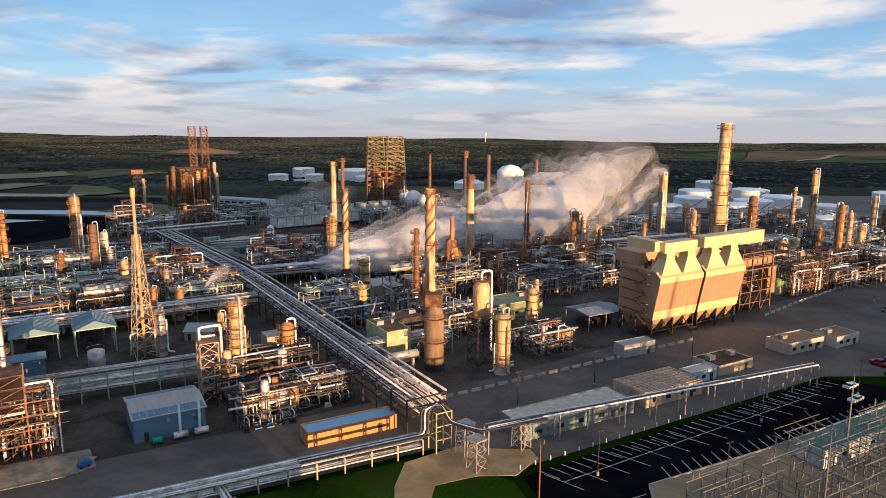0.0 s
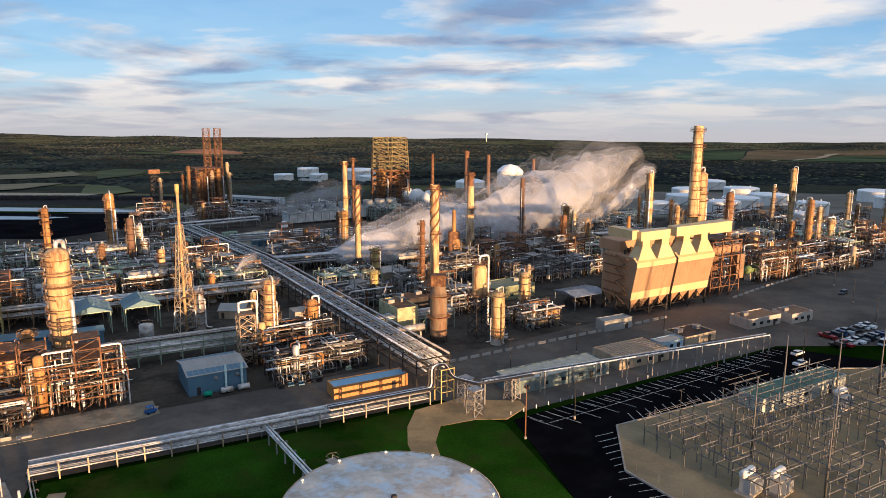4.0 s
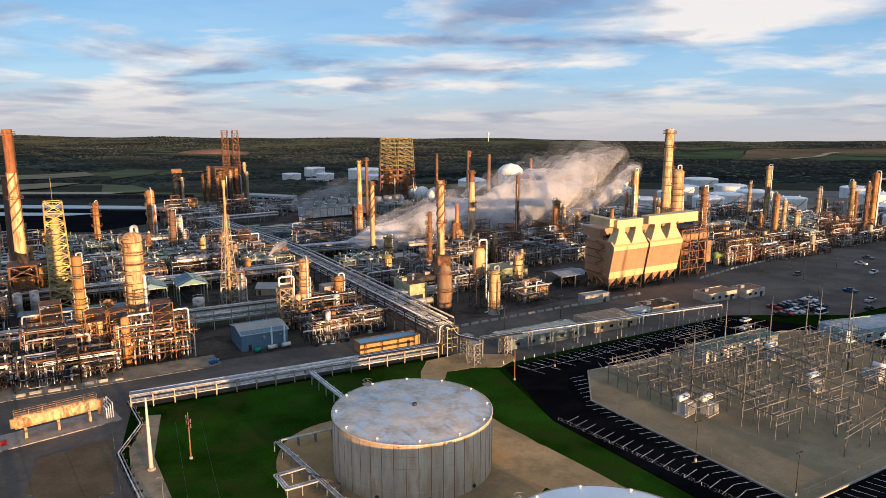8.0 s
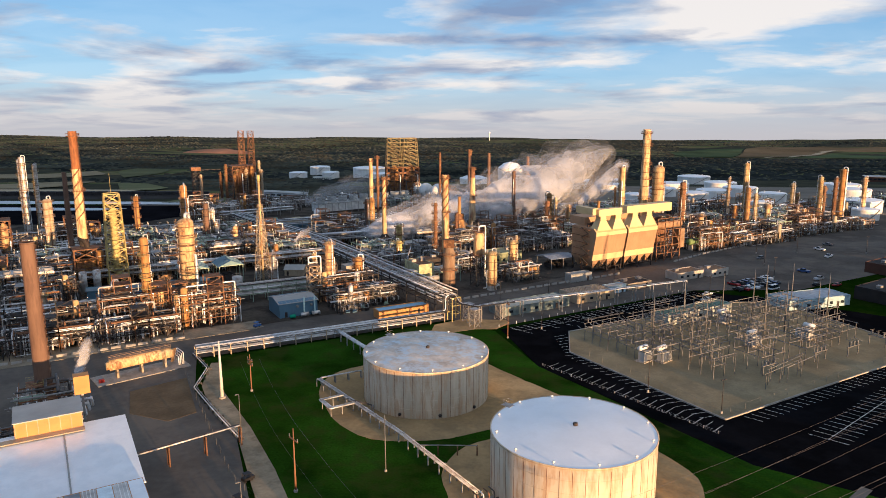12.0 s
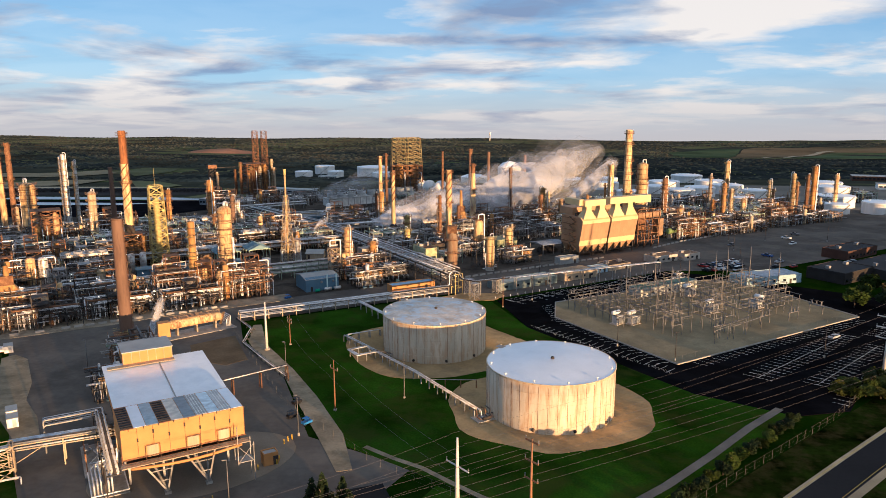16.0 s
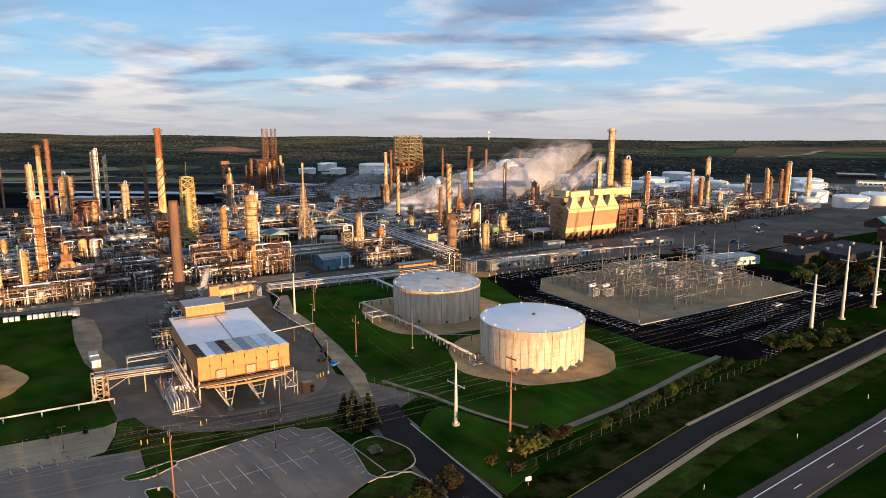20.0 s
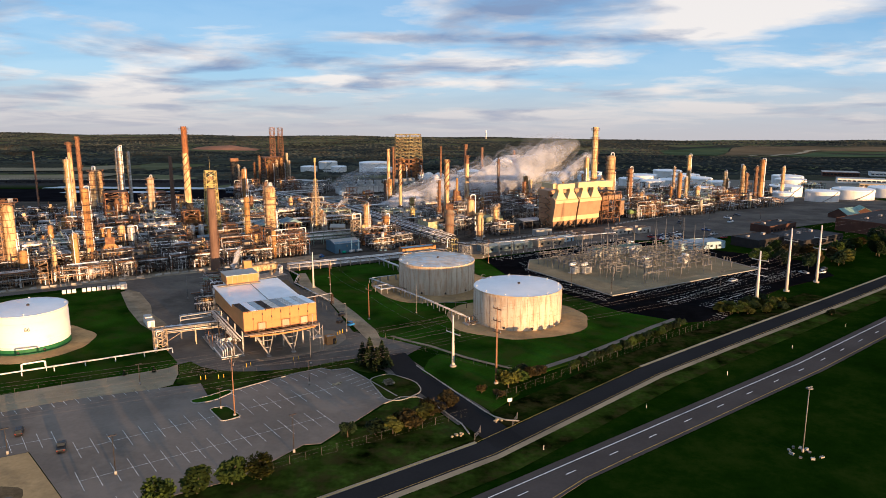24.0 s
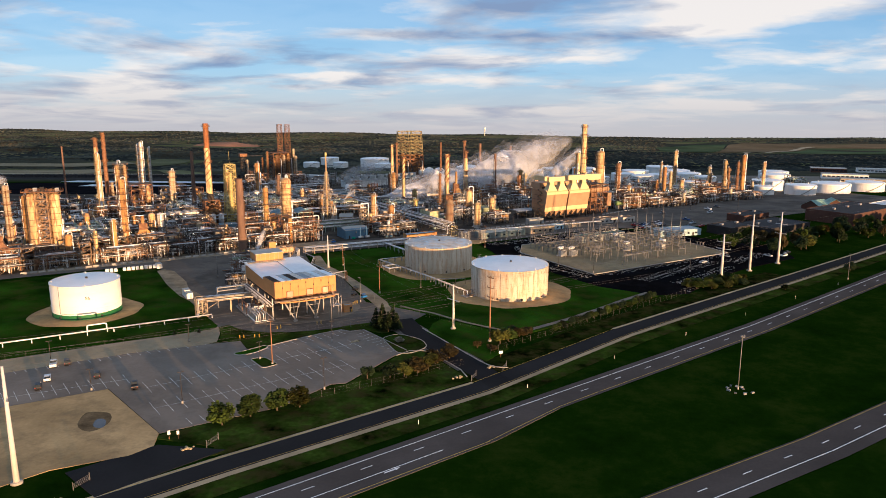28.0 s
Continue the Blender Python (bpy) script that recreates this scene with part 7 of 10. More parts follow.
def far_unit(seed, w, d, h, frame_mat, label, lines=76, small=220):
    """A unit further back: frame, decks and the pipes of one finish are each one part."""
    rg = random.Random(seed)
    t = thing("process_unit", label, "process unit", Matrix.Translation((0, 0, -500)), "process units")
    nx, ny = max(2, round(w / 5.5)), max(2, round(d / 5.5))
    lv = [z for z in (3.4, 6.4, 9.4, 12.4, 15.4, 19.4, 23.4) if z <= h]
    X = [-w / 2 + w * i / nx for i in range(nx + 1)]
    Y = [-d / 2 + d * j / ny for j in range(ny + 1)]
    m = M()
    # one bay or two stand higher than the rest
    for q in range(2):
        bx_, by_, top = rg.randrange(nx), rg.randrange(ny), h + rg.uniform(2, 6)
        for a in (0, 1):
            for b in (0, 1):
                m.box(X[bx_ + a], Y[by_ + b], 0, 0.3, 0.3, top)
        for z in np.arange(h, top, 2.6):
            m.box((X[bx_] + X[bx_ + 1]) / 2, (Y[by_] + Y[by_ + 1]) / 2, z, X[1] - X[0], Y[1] - Y[0], 0.14)
            m.beam((X[bx_], Y[by_], z), (X[bx_ + 1], Y[by_], min(top, z + 2.6)), 0.14)
    for x in X:
        for y in Y:
            m.box(x, y, 0, 0.26, 0.26, rg.choice(lv[-2:]) + 0.2)
    for z in lv:
        for y in Y:
            m.box(0, y, z - 0.3, w, 0.2, 0.3)
        for x in X[::2]:
            m.box(x, 0, z - 0.304, 0.2, d, 0.3)
    for k in range(4):
        x0, z0, y = rg.randrange(nx), 0, rg.choice((Y[0], Y[-1]))
        for z1 in lv:
            m.beam((X[x0], y, z0), (X[x0 + 1], y, z1), 0.13)
            z0 = z1
    r = m
    for z in lv:
        fw, fd = w * rg.uniform(0.35, 0.7), d * rg.uniform(0.3, 0.55)
        fx, fy = rg.uniform(-1, 1) * (w - fw) / 2, rg.uniform(-1, 1) * (d - fd) / 2
        m.box(fx, fy, z + 0.01, fw, fd, 0.06)
        for hh in (0.55, 1.1):
            r.beam((fx - fw / 2, fy - fd / 2, z + hh), (fx + fw / 2, fy - fd / 2, z + hh), 0.07)
            r.beam((fx + fw / 2, fy - fd / 2, z + hh), (fx + fw / 2, fy + fd / 2, z + hh), 0.07)
        for q in range(6):
            r.box(fx - fw / 2 + fw * q / 5, fy - fd / 2, z, 0.07, 0.07, 1.1)
    part("frame", m, frame_mat, t, kind="stuff")
    rg.random()
    sets = {k: M() for k in (pipe_mat, pipe_dark, rust)}
    keys = (pipe_mat, pipe_mat, pipe_dark, pipe_dark, pipe_dark, rust)
    for k in range(lines):
        q = rg.choice((0.10, 0.13, 0.16, 0.2, 0.26, 0.36))
        x, y, z = rg.uniform(-w / 2, w / 2), rg.uniform(-d / 2, d / 2), rg.choice(lv) + q + rg.uniform(0, 0.6)
        pts = [(x, y, rg.uniform(0.3, 1.2)), (x, y, z)]
        for _ in range(rg.randint(1, 3)):
            ax = rg.random()
            if ax < 0.45:
                x = rg.uniform(-w / 2 - 0.8, w / 2 + 0.8)
            elif ax < 0.9:
                y = rg.uniform(-d / 2 - 0.8, d / 2 + 0.8)
            else:
                z = min(h + 2.0, max(0.6, z + rg.choice((-3, 3, 2.2))))
            if (Vector(pts[-1]) - Vector((x, y, z))).length > 0.8:
                pts.append((x, y, z))
        if rg.random() < 0.6:
            pts.append((x, y, 0.2))
        sets[rg.choice(keys)].bent(pts, q, 5)
    for k in range(small):
        x, y, z = rg.uniform(-w / 2, w / 2), rg.uniform(-d / 2 - 0.8, d / 2 + 0.8), rg.uniform(0.4, h)
        L, a = rg.uniform(1.0, 4.5), rg.randrange(3)
        sets[rg.choice(keys)].tube([(x, y, z), (x + (L if a == 0 else 0), y + (L if a == 1 else 0), max(0.1, z - (L if a == 2 else 0)))], rg.uniform(0.05, 0.1), 4)
    for k, q in sets.items():
        part("pipework", q, k, t, kind="stuff")
    for k in (0,):
        q, L = rg.uniform(0.8, 1.6), rg.uniform(3, 7)
        x, y, z = rg.uniform(-w / 2 + 2, w / 2 - 2), rg.uniform(-d / 2 + 1, d / 2 - 1), rg.choice([0.6] + lv[:-1]) + 1.5
        e = [(x - L / 2, y, z), (x + L / 2, y, z)] if rg.random() < 0.6 else [(x, y - L / 2, z), (x, y + L / 2, z)]
        o = (Vector(e[1]) - Vector(e[0])).normalized() * q * 0.45
        part("drum", M().tube(e, q, 14).tube([Vector(e[0]) - o, e[0]], q * 0.7, 12).tube([e[1], Vector(e[1]) + o], q * 0.7, 12), rg.choice((clad, cream, tan, rust, green)), t)
    for k in range(2):
        q, hh = rg.uniform(0.6, 1.3), rg.uniform(5, h + 5)
        part("vertical_vessel", M().lathe([(hh * 0.55, q + 0.02), (hh * 0.55, q + 0.9), (hh * 0.55 + 0.12, q + 0.9), (hh * 0.55 + 0.12, q + 0.02)], 10, 0, 0, False).lathe([(hh * 0.55 + 1.0, q + 0.85), (hh * 0.55 + 1.12, q + 0.9)], 10, 0, 0, False).lathe([(0, q * 0.9), (1.2, q * 0.9), (1.3, q), (hh - q * 0.5, q), (hh - q * 0.15, q * 0.7), (hh, 0.1)], 14), rg.choice((cream, ochre, clad, tan, rust)), t, at=pose(rg.uniform(-w / 2, w / 2), rg.uniform(-d / 2, d / 2), 0))
    m = M()
    for k in range(5):
        m.box(rg.uniform(-w / 2, w / 2), rg.uniform(-d / 2, d / 2) - 0.3, rg.choice(lv) + 2.0, 0.2, 0.2, 0.22)
    part("lamp_string", m, lamp_glow, t, kind="stuff")
    return t


PROTO = [unit(1, 17, 12, 9.5, dark_steel, "process unit of silver pipes and drums in a dark steel frame", 24, 2, 4, 160),
         unit(2, 13, 10, 6.5, dark_steel, "process unit of silver pipes and drums in a dark frame", 22, 2, 5, 140),
         unit(4, 14, 12, 12.5, rust, "tall process unit of pipes in a rusty steel frame", 24, 2, 3, 150),
         unit(5, 18, 10, 6.5, dark_steel, "low process unit with pumps and silver pipes", 28, 3, 7, 180),
         unit(6, 15, 11, 6.5, dark_steel, "low process unit with pipes in a dark frame", 26, 3, 5, 170)]
FAR = [far_unit(31, 26, 13, 9.5, dark_steel, "process unit of silver pipes and drums in a dark steel frame"),
       far_unit(32, 24, 13, 9.5, green, "process unit of pipes and drums in a pale green frame"),
       far_unit(33, 27, 14, 6.5, steel, "process unit of pipes and exchangers in a grey frame"),
       far_unit(34, 23, 13, 13, rust, "tall process unit of pipes in a rusty steel frame"),
       far_unit(35, 25, 13, 9.5, steel, "process unit of pipes and vessels in a grey frame"),
       far_unit(36, 27, 12, 6.5, dark_steel, "low process unit with drums and silver pipes"),
       far_unit(37, 26, 14, 6.5, orange_rail, "low process unit with pipes in a rusting brown frame")]
rg = random.Random(11)
KEEP = [(137, 178, 8), (-3, 181.5, 13), (30, 182, 12), (51, 240, 7), (64, 154, 13), (88, 176, 6), (94, 195, 9), (104, 206, 9), (150, 215, 13), (120, 260, 12), (168, 190, 11), (5, 246, 10), (20, 245, 10),
        (-22, 235, 13), (2, 225, 6), (110, 380, 18), (190, 176, 26), (226, 180, 14), (112, 174, 9), (103, 178, 9), (12, 226, 13), (30, 224, 11), (-12, 220, 9), (29, 166, 8), (10, 191, 8), (112, 385, 26), (104, 366, 16), (130, 430, 10), (170, 478, 34), (140, 476, 14)]


def clear(u, v, r):
    return all((u - a) ** 2 + (v - b) ** 2 > (c + r) ** 2 for a, b, c in KEEP) and not 68 < u < 88


spots = []
for row, (v, u0, u1, low) in enumerate(((176, -215, 10, 1), (190, -215, 70, 0), (222, -200, 66, 0), (236, -190, 66, 0), (250, -190, 66, 0), (272, -190, 66, 0), (288, -180, 66, 0), (306, -170, 66, 0), (340, -150, 62, 0),
                                        (358, -120, 60, 0), (376, -150, 60, 0),
                                        (172, 118, 150, 1), (190, 116, 152, 0), (206, 122, 160, 0), (232, 94, 225, 0), (250, 96, 240, 0), (272, 98, 260, 0), (312, 96, 330, 0), (330, 100, 340, 0),
                                        (350, 130, 350, 1), (186, 240, 330, 1), (200, 236, 400, 0), (228, 250, 430, 1), (246, 260, 440, 1), (196, 340, 450, 1))):
    u = u0 + rg.uniform(0, 5)
    while u < u1:
        vv = v + rg.uniform(-1.5, 1.5)
        if clear(u, vv, 8.5 if v < 183 else 11.0):
            spots.append((u, vv, low))
        u += rg.uniform(17, 20) if v < 183 and -12 < u < 70 else rg.uniform(25, 28.5)
spots += [(50, 172, 1), (63, 176, 1), (-3, 181.5, 0), (137, 178, 1)]
spots += [(78, 506, 0), (104, 512, 0), (130, 512, 0), (92, 528, 0), (118, 534, 0), (66, 524, 0), (150, 540, 0), (176, 520, 1), (200, 540, 0), (60, 488, 1), (220, 470, 0), (240, 500, 0), (210, 500, 1), (130, 556, 1), (270, 480, 0), (290, 520, 0), (250, 540, 0), (500, 250, 1), (525, 258, 1), (510, 292, 1), (470, 280, 1), (482, 312, 1), (440, 300, 1), (500, 332, 1), (430, 340, 1), (606, 272, 1), (625, 290, 1), (460, 345, 1), (400, 320, 0)]
used = set()
for u, v, low in spots:
    near = v < 183 and (12 < u < 70 or 126 < u < 145)
    proto = rg.choice((PROTO[3], PROTO[4], PROTO[1]) if low else (PROTO[0], PROTO[1], PROTO[2], PROTO[4])) if near else rg.choice((FAR[5], FAR[6]) if low and v < 200 else (FAR[5], FAR[6], FAR[1]) if low else (FAR[0], FAR[3], FAR[4]) if v < 200 else FAR[:5] + [FAR[2], FAR[1]])
    if 236 < u < 275 and v < 190:
        proto = FAR[3]
    m = W(u, v, 0.1, rg.choice((0, 180)) if low or not near else rg.choice((0, 180, 0, 180, 90)))
    if proto not in used:
        used.add(proto)
        proto.matrix_basis = m
    else:
        copy_thing(proto, m)


def air_cooler(u, v, z, n, rz, label):
    """A bank of fans on a raised frame."""
    t = thing("air_cooler", label, "air cooler", W(u, v, 0.1, rz), "air cooler banks")
    L = 5.0 * n
    part("bundle_box", M().box(0, 0, z, L, 7.0, 1.1), clad, t)
    for k in range(n):
        x = -L / 2 + 2.5 + 5 * k
        part("fan_cylinder", M().lathe([(z + 1.1, 2.2), (z + 2.0, 2.0), (z + 2.0, 1.85), (z + 1.3, 1.85)], 16, x, 0, False), steel, t)
        for y in (-3.2, 3.2):
            part("post", M().box(x, y, 0, 0.26, 0.26, z), dark_steel, t)
    part("walkway", M().box(0, -4.2, z, L, 1.2, 0.1), orange_rail, t)
    part("handrail", M().beam((-L / 2, -4.8, z + 1.1), (L / 2, -4.8, z + 1.1), 0.09).beam((-L / 2, -4.8, z + 0.55), (L / 2, -4.8, z + 0.55), 0.07), orange_rail, t)


for u, v, z, n, rz in ((-130, 214, 12, 5, 0), (-60, 246, 12, 4, 0), (30, 272, 11, 4, 0), (130, 250, 12, 4, 0), (200, 252, 12, 5, 0), (-150, 262, 12, 5, 0), (250, 215, 10, 5, 5), (20, 330, 12, 4, 0), (320, 240, 10, 6, 5)):
    air_cooler(u, v, z, n, rz, "bank of air cooler fans on a dark steel frame")


def box_heater(u, v, w, d, h, body, st_h, rz, label):
    """A fired heater: ribbed box, tapered top and a stack."""
    t = thing("fired_heater", label, "heater", W(u, v, 0.1, rz), "fired heaters")
    part("firebox", M().box(0, 0, 2.2, w, d, h), body, t)
    for k in range(int(w / 1.8) + 1):
        part("rib", M().box(-w / 2 + 0.15 + (w - 0.3) * k / int(w / 1.8), -d / 2 - 0.1, 2.2, 0.22, 0.2, h), rust, t)
    part("roof_taper", frustum(0, 0, 2.2 + h, 5.4 + h, w, d, w * 0.5, d * 0.4), body, t)
    part("convection_box", M().box(0, 0, 5.4 + h, w * 0.5, d * 0.4, 3.6), rust, t)
    part("flue", M().lathe([(9 + h, 1.0), (st_h, 0.85), (st_h, 0.7)], 14, caps=False), ochre, t)
    for sx in (-1, 1):
        for sy in (-1, 1):
            part("leg", M().box(sx * (w / 2 - 0.3), sy * (d / 2 - 0.3), 0, 0.4, 0.4, 2.2), dark_steel, t)
    for z in (4.5, 2.2 + h):
        part("walkway", M().box(0, -d / 2 - 0.9, z, w + 1, 1.2, 0.12), orange_rail, t)
        part("handrail", M().beam((-w / 2, -d / 2 - 1.45, z + 1.1), (w / 2, -d / 2 - 1.45, z + 1.1), 0.09), orange_rail, t)


for u, v, w, d, h, b, sh, rz in ((-90, 196, 9, 7, 7, ochre, 20, 0), (-160, 190, 10, 7, 7, rust, 20, 0), (232, 232, 9, 7, 8, rust, 25, 0), (160, 270, 9, 7, 9, ochre, 28, 0), (116, 212, 7, 6, 6, rust, 16, 0)):
    box_heater(u, v, w, d, h, b, sh, rz, "rust stained fired heater with a slim stack")

# slimmer columns that rise between the frames
rgc = random.Random(23)
for (u0, u1, v0, v1, n, h0, h1) in ((-205, -60, 168, 245, 12, 11, 22), (-60, 60, 186, 300, 8, 9, 17), (96, 150, 186, 300, 6, 10, 20), (150, 330, 205, 330, 12, 12, 24), (-190, 50, 300, 390, 8, 12, 22), (330, 430, 200, 260, 4, 12, 20)):
    k = 0
    while k < n:
        u, v = rgc.uniform(u0, u1), rgc.uniform(v0, v1)
        k += 1
        if not clear(u, v, 3):
            continue
        x, y = UV(u, v)
        sh, nm = rgc.choice(((cream, "cream"), (ochre, "rust washed"), (ochre, "rust washed"), (rust, "rusty brown"), (tan, "tan"), (clad, "grey clad")))
        h = rgc.uniform(h0, h1) * (0.75 if k % 3 == 0 else 1)
        column(x, y, h, rgc.uniform(0.6, 1.5), sh, nm + " process column rising out of the pipework", (0.45, 0.9) if h < 20 else (0.3, 0.6, 0.92), gooseneck=rgc.random() < 0.5)

# ---- things along the road and in the yards ----
def barrier(u, v, rz, label="pale concrete road barrier by the kerb"):
    me = shared("road_barrier", lambda m: m.add([(x, y, z) for x in (-1.5, 1.5) for y, z in ((-0.3, 0), (0.3, 0), (0.3, 0.15), (0.12, 0.8), (-0.12, 0.8), (-0.3, 0.15))],
                                                [(0, 1, 2, 3, 4, 5), (11, 10, 9, 8, 7, 6)] + [(i, i + 6, (i + 1) % 6 + 6, (i + 1) % 6) for i in range(6)]), concrete)
    tagged(part("road_barrier", me, concrete, at=W(u, v, 0.12 if u < 14 else 0.0, rz)), label, "road barrier", "barriers along the plant road")


rg = random.Random(21)
for k in range(34):
    if rg.random() < 0.85:
        barrier(-150 + 4.1 * k + rg.uniform(-0.3, 0.3), 166.2 + rg.uniform(-0.4, 0.4) - 0.008 * k, rg.uniform(-4, 4) - 1)
for k in range(22):
    barrier(94 + 4.2 * k, 160.5 + 0.05 * k, rg.uniform(-3, 3))
for k in range(16):
    barrier(228 + 4.5 * k, 168 + 0.9 * k, 9)

# loading vessel on saddles beside the yard
lv = thing("horizontal_tank", "long cream horizontal tank on saddles with a railed walkway", "tank", W(-31, 138.5, 0.02, 10))
part("slab", M().box(0, 0, 0, 27, 9, 0.25), concrete, lv)
part("shell", M().tube([(-9, 0, 4.2), (9, 0, 4.2)], 1.55, 24), cream, lv)
for s in (-1, 1):
    part("end_cap", M().tube([(s * 9, 0, 4.2), (s * 9.5, 0, 4.2), (s * 9.9, 0, 4.2)], 1.15, 20), cream, lv)
for x in (-7, 0, 7):
    part("saddle", M().box(x, 0, 0.25, 0.6, 2.2, 2.6), tan, lv)
part("walkway", M().box(0, 0, 5.9, 18, 1.2, 0.1), orange_rail, lv)
for y in (-0.6, 0.6):
    part("walkway_rail", M().beam((-9, y, 7.0), (9, y, 7.0), 0.06).beam((-9, y, 6.5), (9, y, 6.5), 0.06), orange_rail, lv)
for k in range(7):
    part("rail_post", M().box(-9 + 3 * k, -0.6, 5.9, 0.07, 0.07, 1.1), orange_rail, lv)
part("stair", M().beam((10, 2.5, 0.3), (10, -1.5, 5.9), 0.9, 0.2), orange_rail, lv)
part("red_pump", M().box(-11.8, -1.5, 0.25, 1.4, 1.0, 0.9), mat("red_paint", (0.45, 0.03, 0.02), 0.5), lv)
for k in range(4):
    part("pipe", M().bent([(10.5 + 0.5 * k, -2.5, 0.6), (10.5 + 0.5 * k, -2.5, 3.2 + 0.4 * k), (10.5 + 0.5 * k, 3, 3.2 + 0.4 * k), (10.5 + 0.5 * k, 3, 0.6)], 0.14, 6), pipe_mat, lv)

# steam plant under the brown chimney, behind the raised building
copy_thing(PROTO[2], W(-56, 104, 0.02, 90))
copy_thing(PROTO[1], W(-62, 92, 0.02, 0))
goal = thing("pipe_portal", "tall silver pipe portal beside the steam plant", "pipe portal", W(-54, 94, 0.02))
for k in range(3):
    part("pipe", M().bent([(-4 + 0.8 * k, -4, 0), (-4 + 0.8 * k, -4, 13 - k), (7 - 0.8 * k, -4, 13 - k), (7 - 0.8 * k, -4, 11 - k), (7 - 0.8 * k, 2, 11 - k)], 0.3, 10), pipe_mat, goal)
part("exhaust_box", M().box(5, -7, 15.9 - 0.0, 3.2, 2.6, 4.2), osb, goal)
part("box_support", M().box(5, -7, 0, 0.5, 0.5, 15.9), steel, goal)
# pipe tower at the west end of the bridge
pt = thing("pipe_tower", "tan steel tower where pipes drop to the ground", "steel tower", W(-89, 51, 0.02))
lattice(pt, 7.6, 4.0, 4.0, 3, 0.16, tan)
for k in range(5):
    part("pipe", M().bent([(1.2, -1.2 + 0.55 * k, 7.0), (-1.2, -1.2 + 0.55 * k, 7.0), (-1.2, -1.2 + 0.55 * k, 1.4), (-2.4, -4.5 + 0.5 * k, 1.4)], 0.17, 8), pipe_mat, pt)
sk = thing("meter_skid", "pipe loop meter skid on a concrete slab", "meter skid", W(-69.5, 37, 0.06))
part("slab", M().box(0, 0, 0, 7.5, 13, 0.2), concrete, sk)
for k in range(6):
    part("pipe", M().bent([(-3 + 0.7 * k, -5.5, 0.7), (-3 + 0.7 * k, -5.5, 2.6 + 0.5 * (k % 3)), (-3 + 0.7 * k, 4, 2.6 + 0.5 * (k % 3)), (2.5, 4, 2.6 + 0.5 * (k % 3)), (2.5, 4, 6)], 0.2, 8), rg.choice((pipe_mat, pipe_dark, tan)), sk)
part("skid_frame", M().beam((-3.6, -6, 0.6), (3.6, -6, 0.6), 0.24).beam((3.6, -6, 0.6), (3.6, 6, 0.6), 0.24).beam((-3.6, -6, 0.6), (-3.6, 6, 0.6), 0.24), white, sk)

bol = shared("bollard", lambda m: m.lathe([(0, 0.13), (1.25, 0.13), (1.35, 0.02)], 8), mat("bollard_yellow", (0.62, 0.40, 0.04), 0.5))
for u, v in ((-68, 20), (-66.5, 20.3), (-53, 18), (-51.3, 18.2), (-30.5, 36), (-29.2, 37), (-28, 37.6), (-83, 16), (-81.6, 15.7), (-78, 14.4), (-76.5, 14.1), (-39.5, 26.5), (-34, 28.5), (-35, 27)):
    tagged(part("bollard", bol, MATS["bollard_yellow"], at=W(u, v, 0.02)), "short yellow steel bollard on the apron", "bollard", "yellow bollards")

# column with the looped pipe: its stair frame
sf = thing("steel_stair_tower", "tan steel stair tower beside a process tower", "stair tower", pose(-63, 183, 0.1, 0, 0, A))
lattice(sf, 15, 4.4, 4.4, 5, 0.16, tan)
for k in range(1, 6):
    part("deck", M().box(0, 0, 3 * k, 4.6, 4.6, 0.12), orange_rail, sf)
part("loop_pipe", M().bent([(-1.8, 0, 15.5), (-1.8, 0, 18.6), (3.4, 0, 18.6), (3.4, 0, 2.0)], 0.32, 10), pipe_mat, sf)
part("loop_pipe", M().bent([(-1.8, 0, 18.6), (-1.8, 0, 16.2), (2.0, 0, 16.2)], 0.32, 10), pipe_mat, sf)
for x, y, r, h in ((-43.5, 176, 1.9, 5.2), (-100, 200, 2.2, 6), (-160, 196, 1.6, 9.5), (-164, 192, 1.6, 9.5)):
    t = thing("small_tank", "small grey vertical tank with a domed top", "tank", pose(x, y, 0.1))
    part("shell", M().lathe([(0, r), (h, r), (h + 0.3, r * 0.7), (h + 0.5, 0.1)], 20), clad, t)
    part("top_rail", M().tube([(r * math.cos(a * 0.6), r * math.sin(a * 0.6), h + 1.0) for a in range(11)], 0.04, 4), steel, t)
hx = thing("box_furnace", "tan box furnace on steel legs beside a column", "furnace", W(61.5, 196, 0.1))
part("casing", M().box(0, 0, 5, 7, 6, 7), mat("warm_grey_casing", (0.40, 0.34, 0.28), 0.6), hx)
for sx in (-3, 3):
    for sy in (-2.6, 2.6):
        part("leg", M().box(sx, sy, 0, 0.35, 0.35, 5), dark_steel, hx)
part("platform", M().box(2, -3.6, 7.4, 7, 1.6, 0.12), orange_rail, hx)
part("platform_rail", M().beam((-1.5, -4.4, 8.5), (5.5, -4.4, 8.5), 0.07).beam((-1.5, -4.4, 8.0), (5.5, -4.4, 8.0), 0.07), orange_rail, hx)
drum = thing("feed_drum", "silver horizontal feed drum beside the furnace", "vessel", W(92, 182, 0.1))
part("shell", M().tube([(-4.5, 0, 4.6), (4.5, 0, 4.6)], 1.2, 20), clad, drum)
for x in (-3, 3):
    part("saddle", M().box(x, 0, 0, 0.6, 1.8, 3.6), concrete, drum)

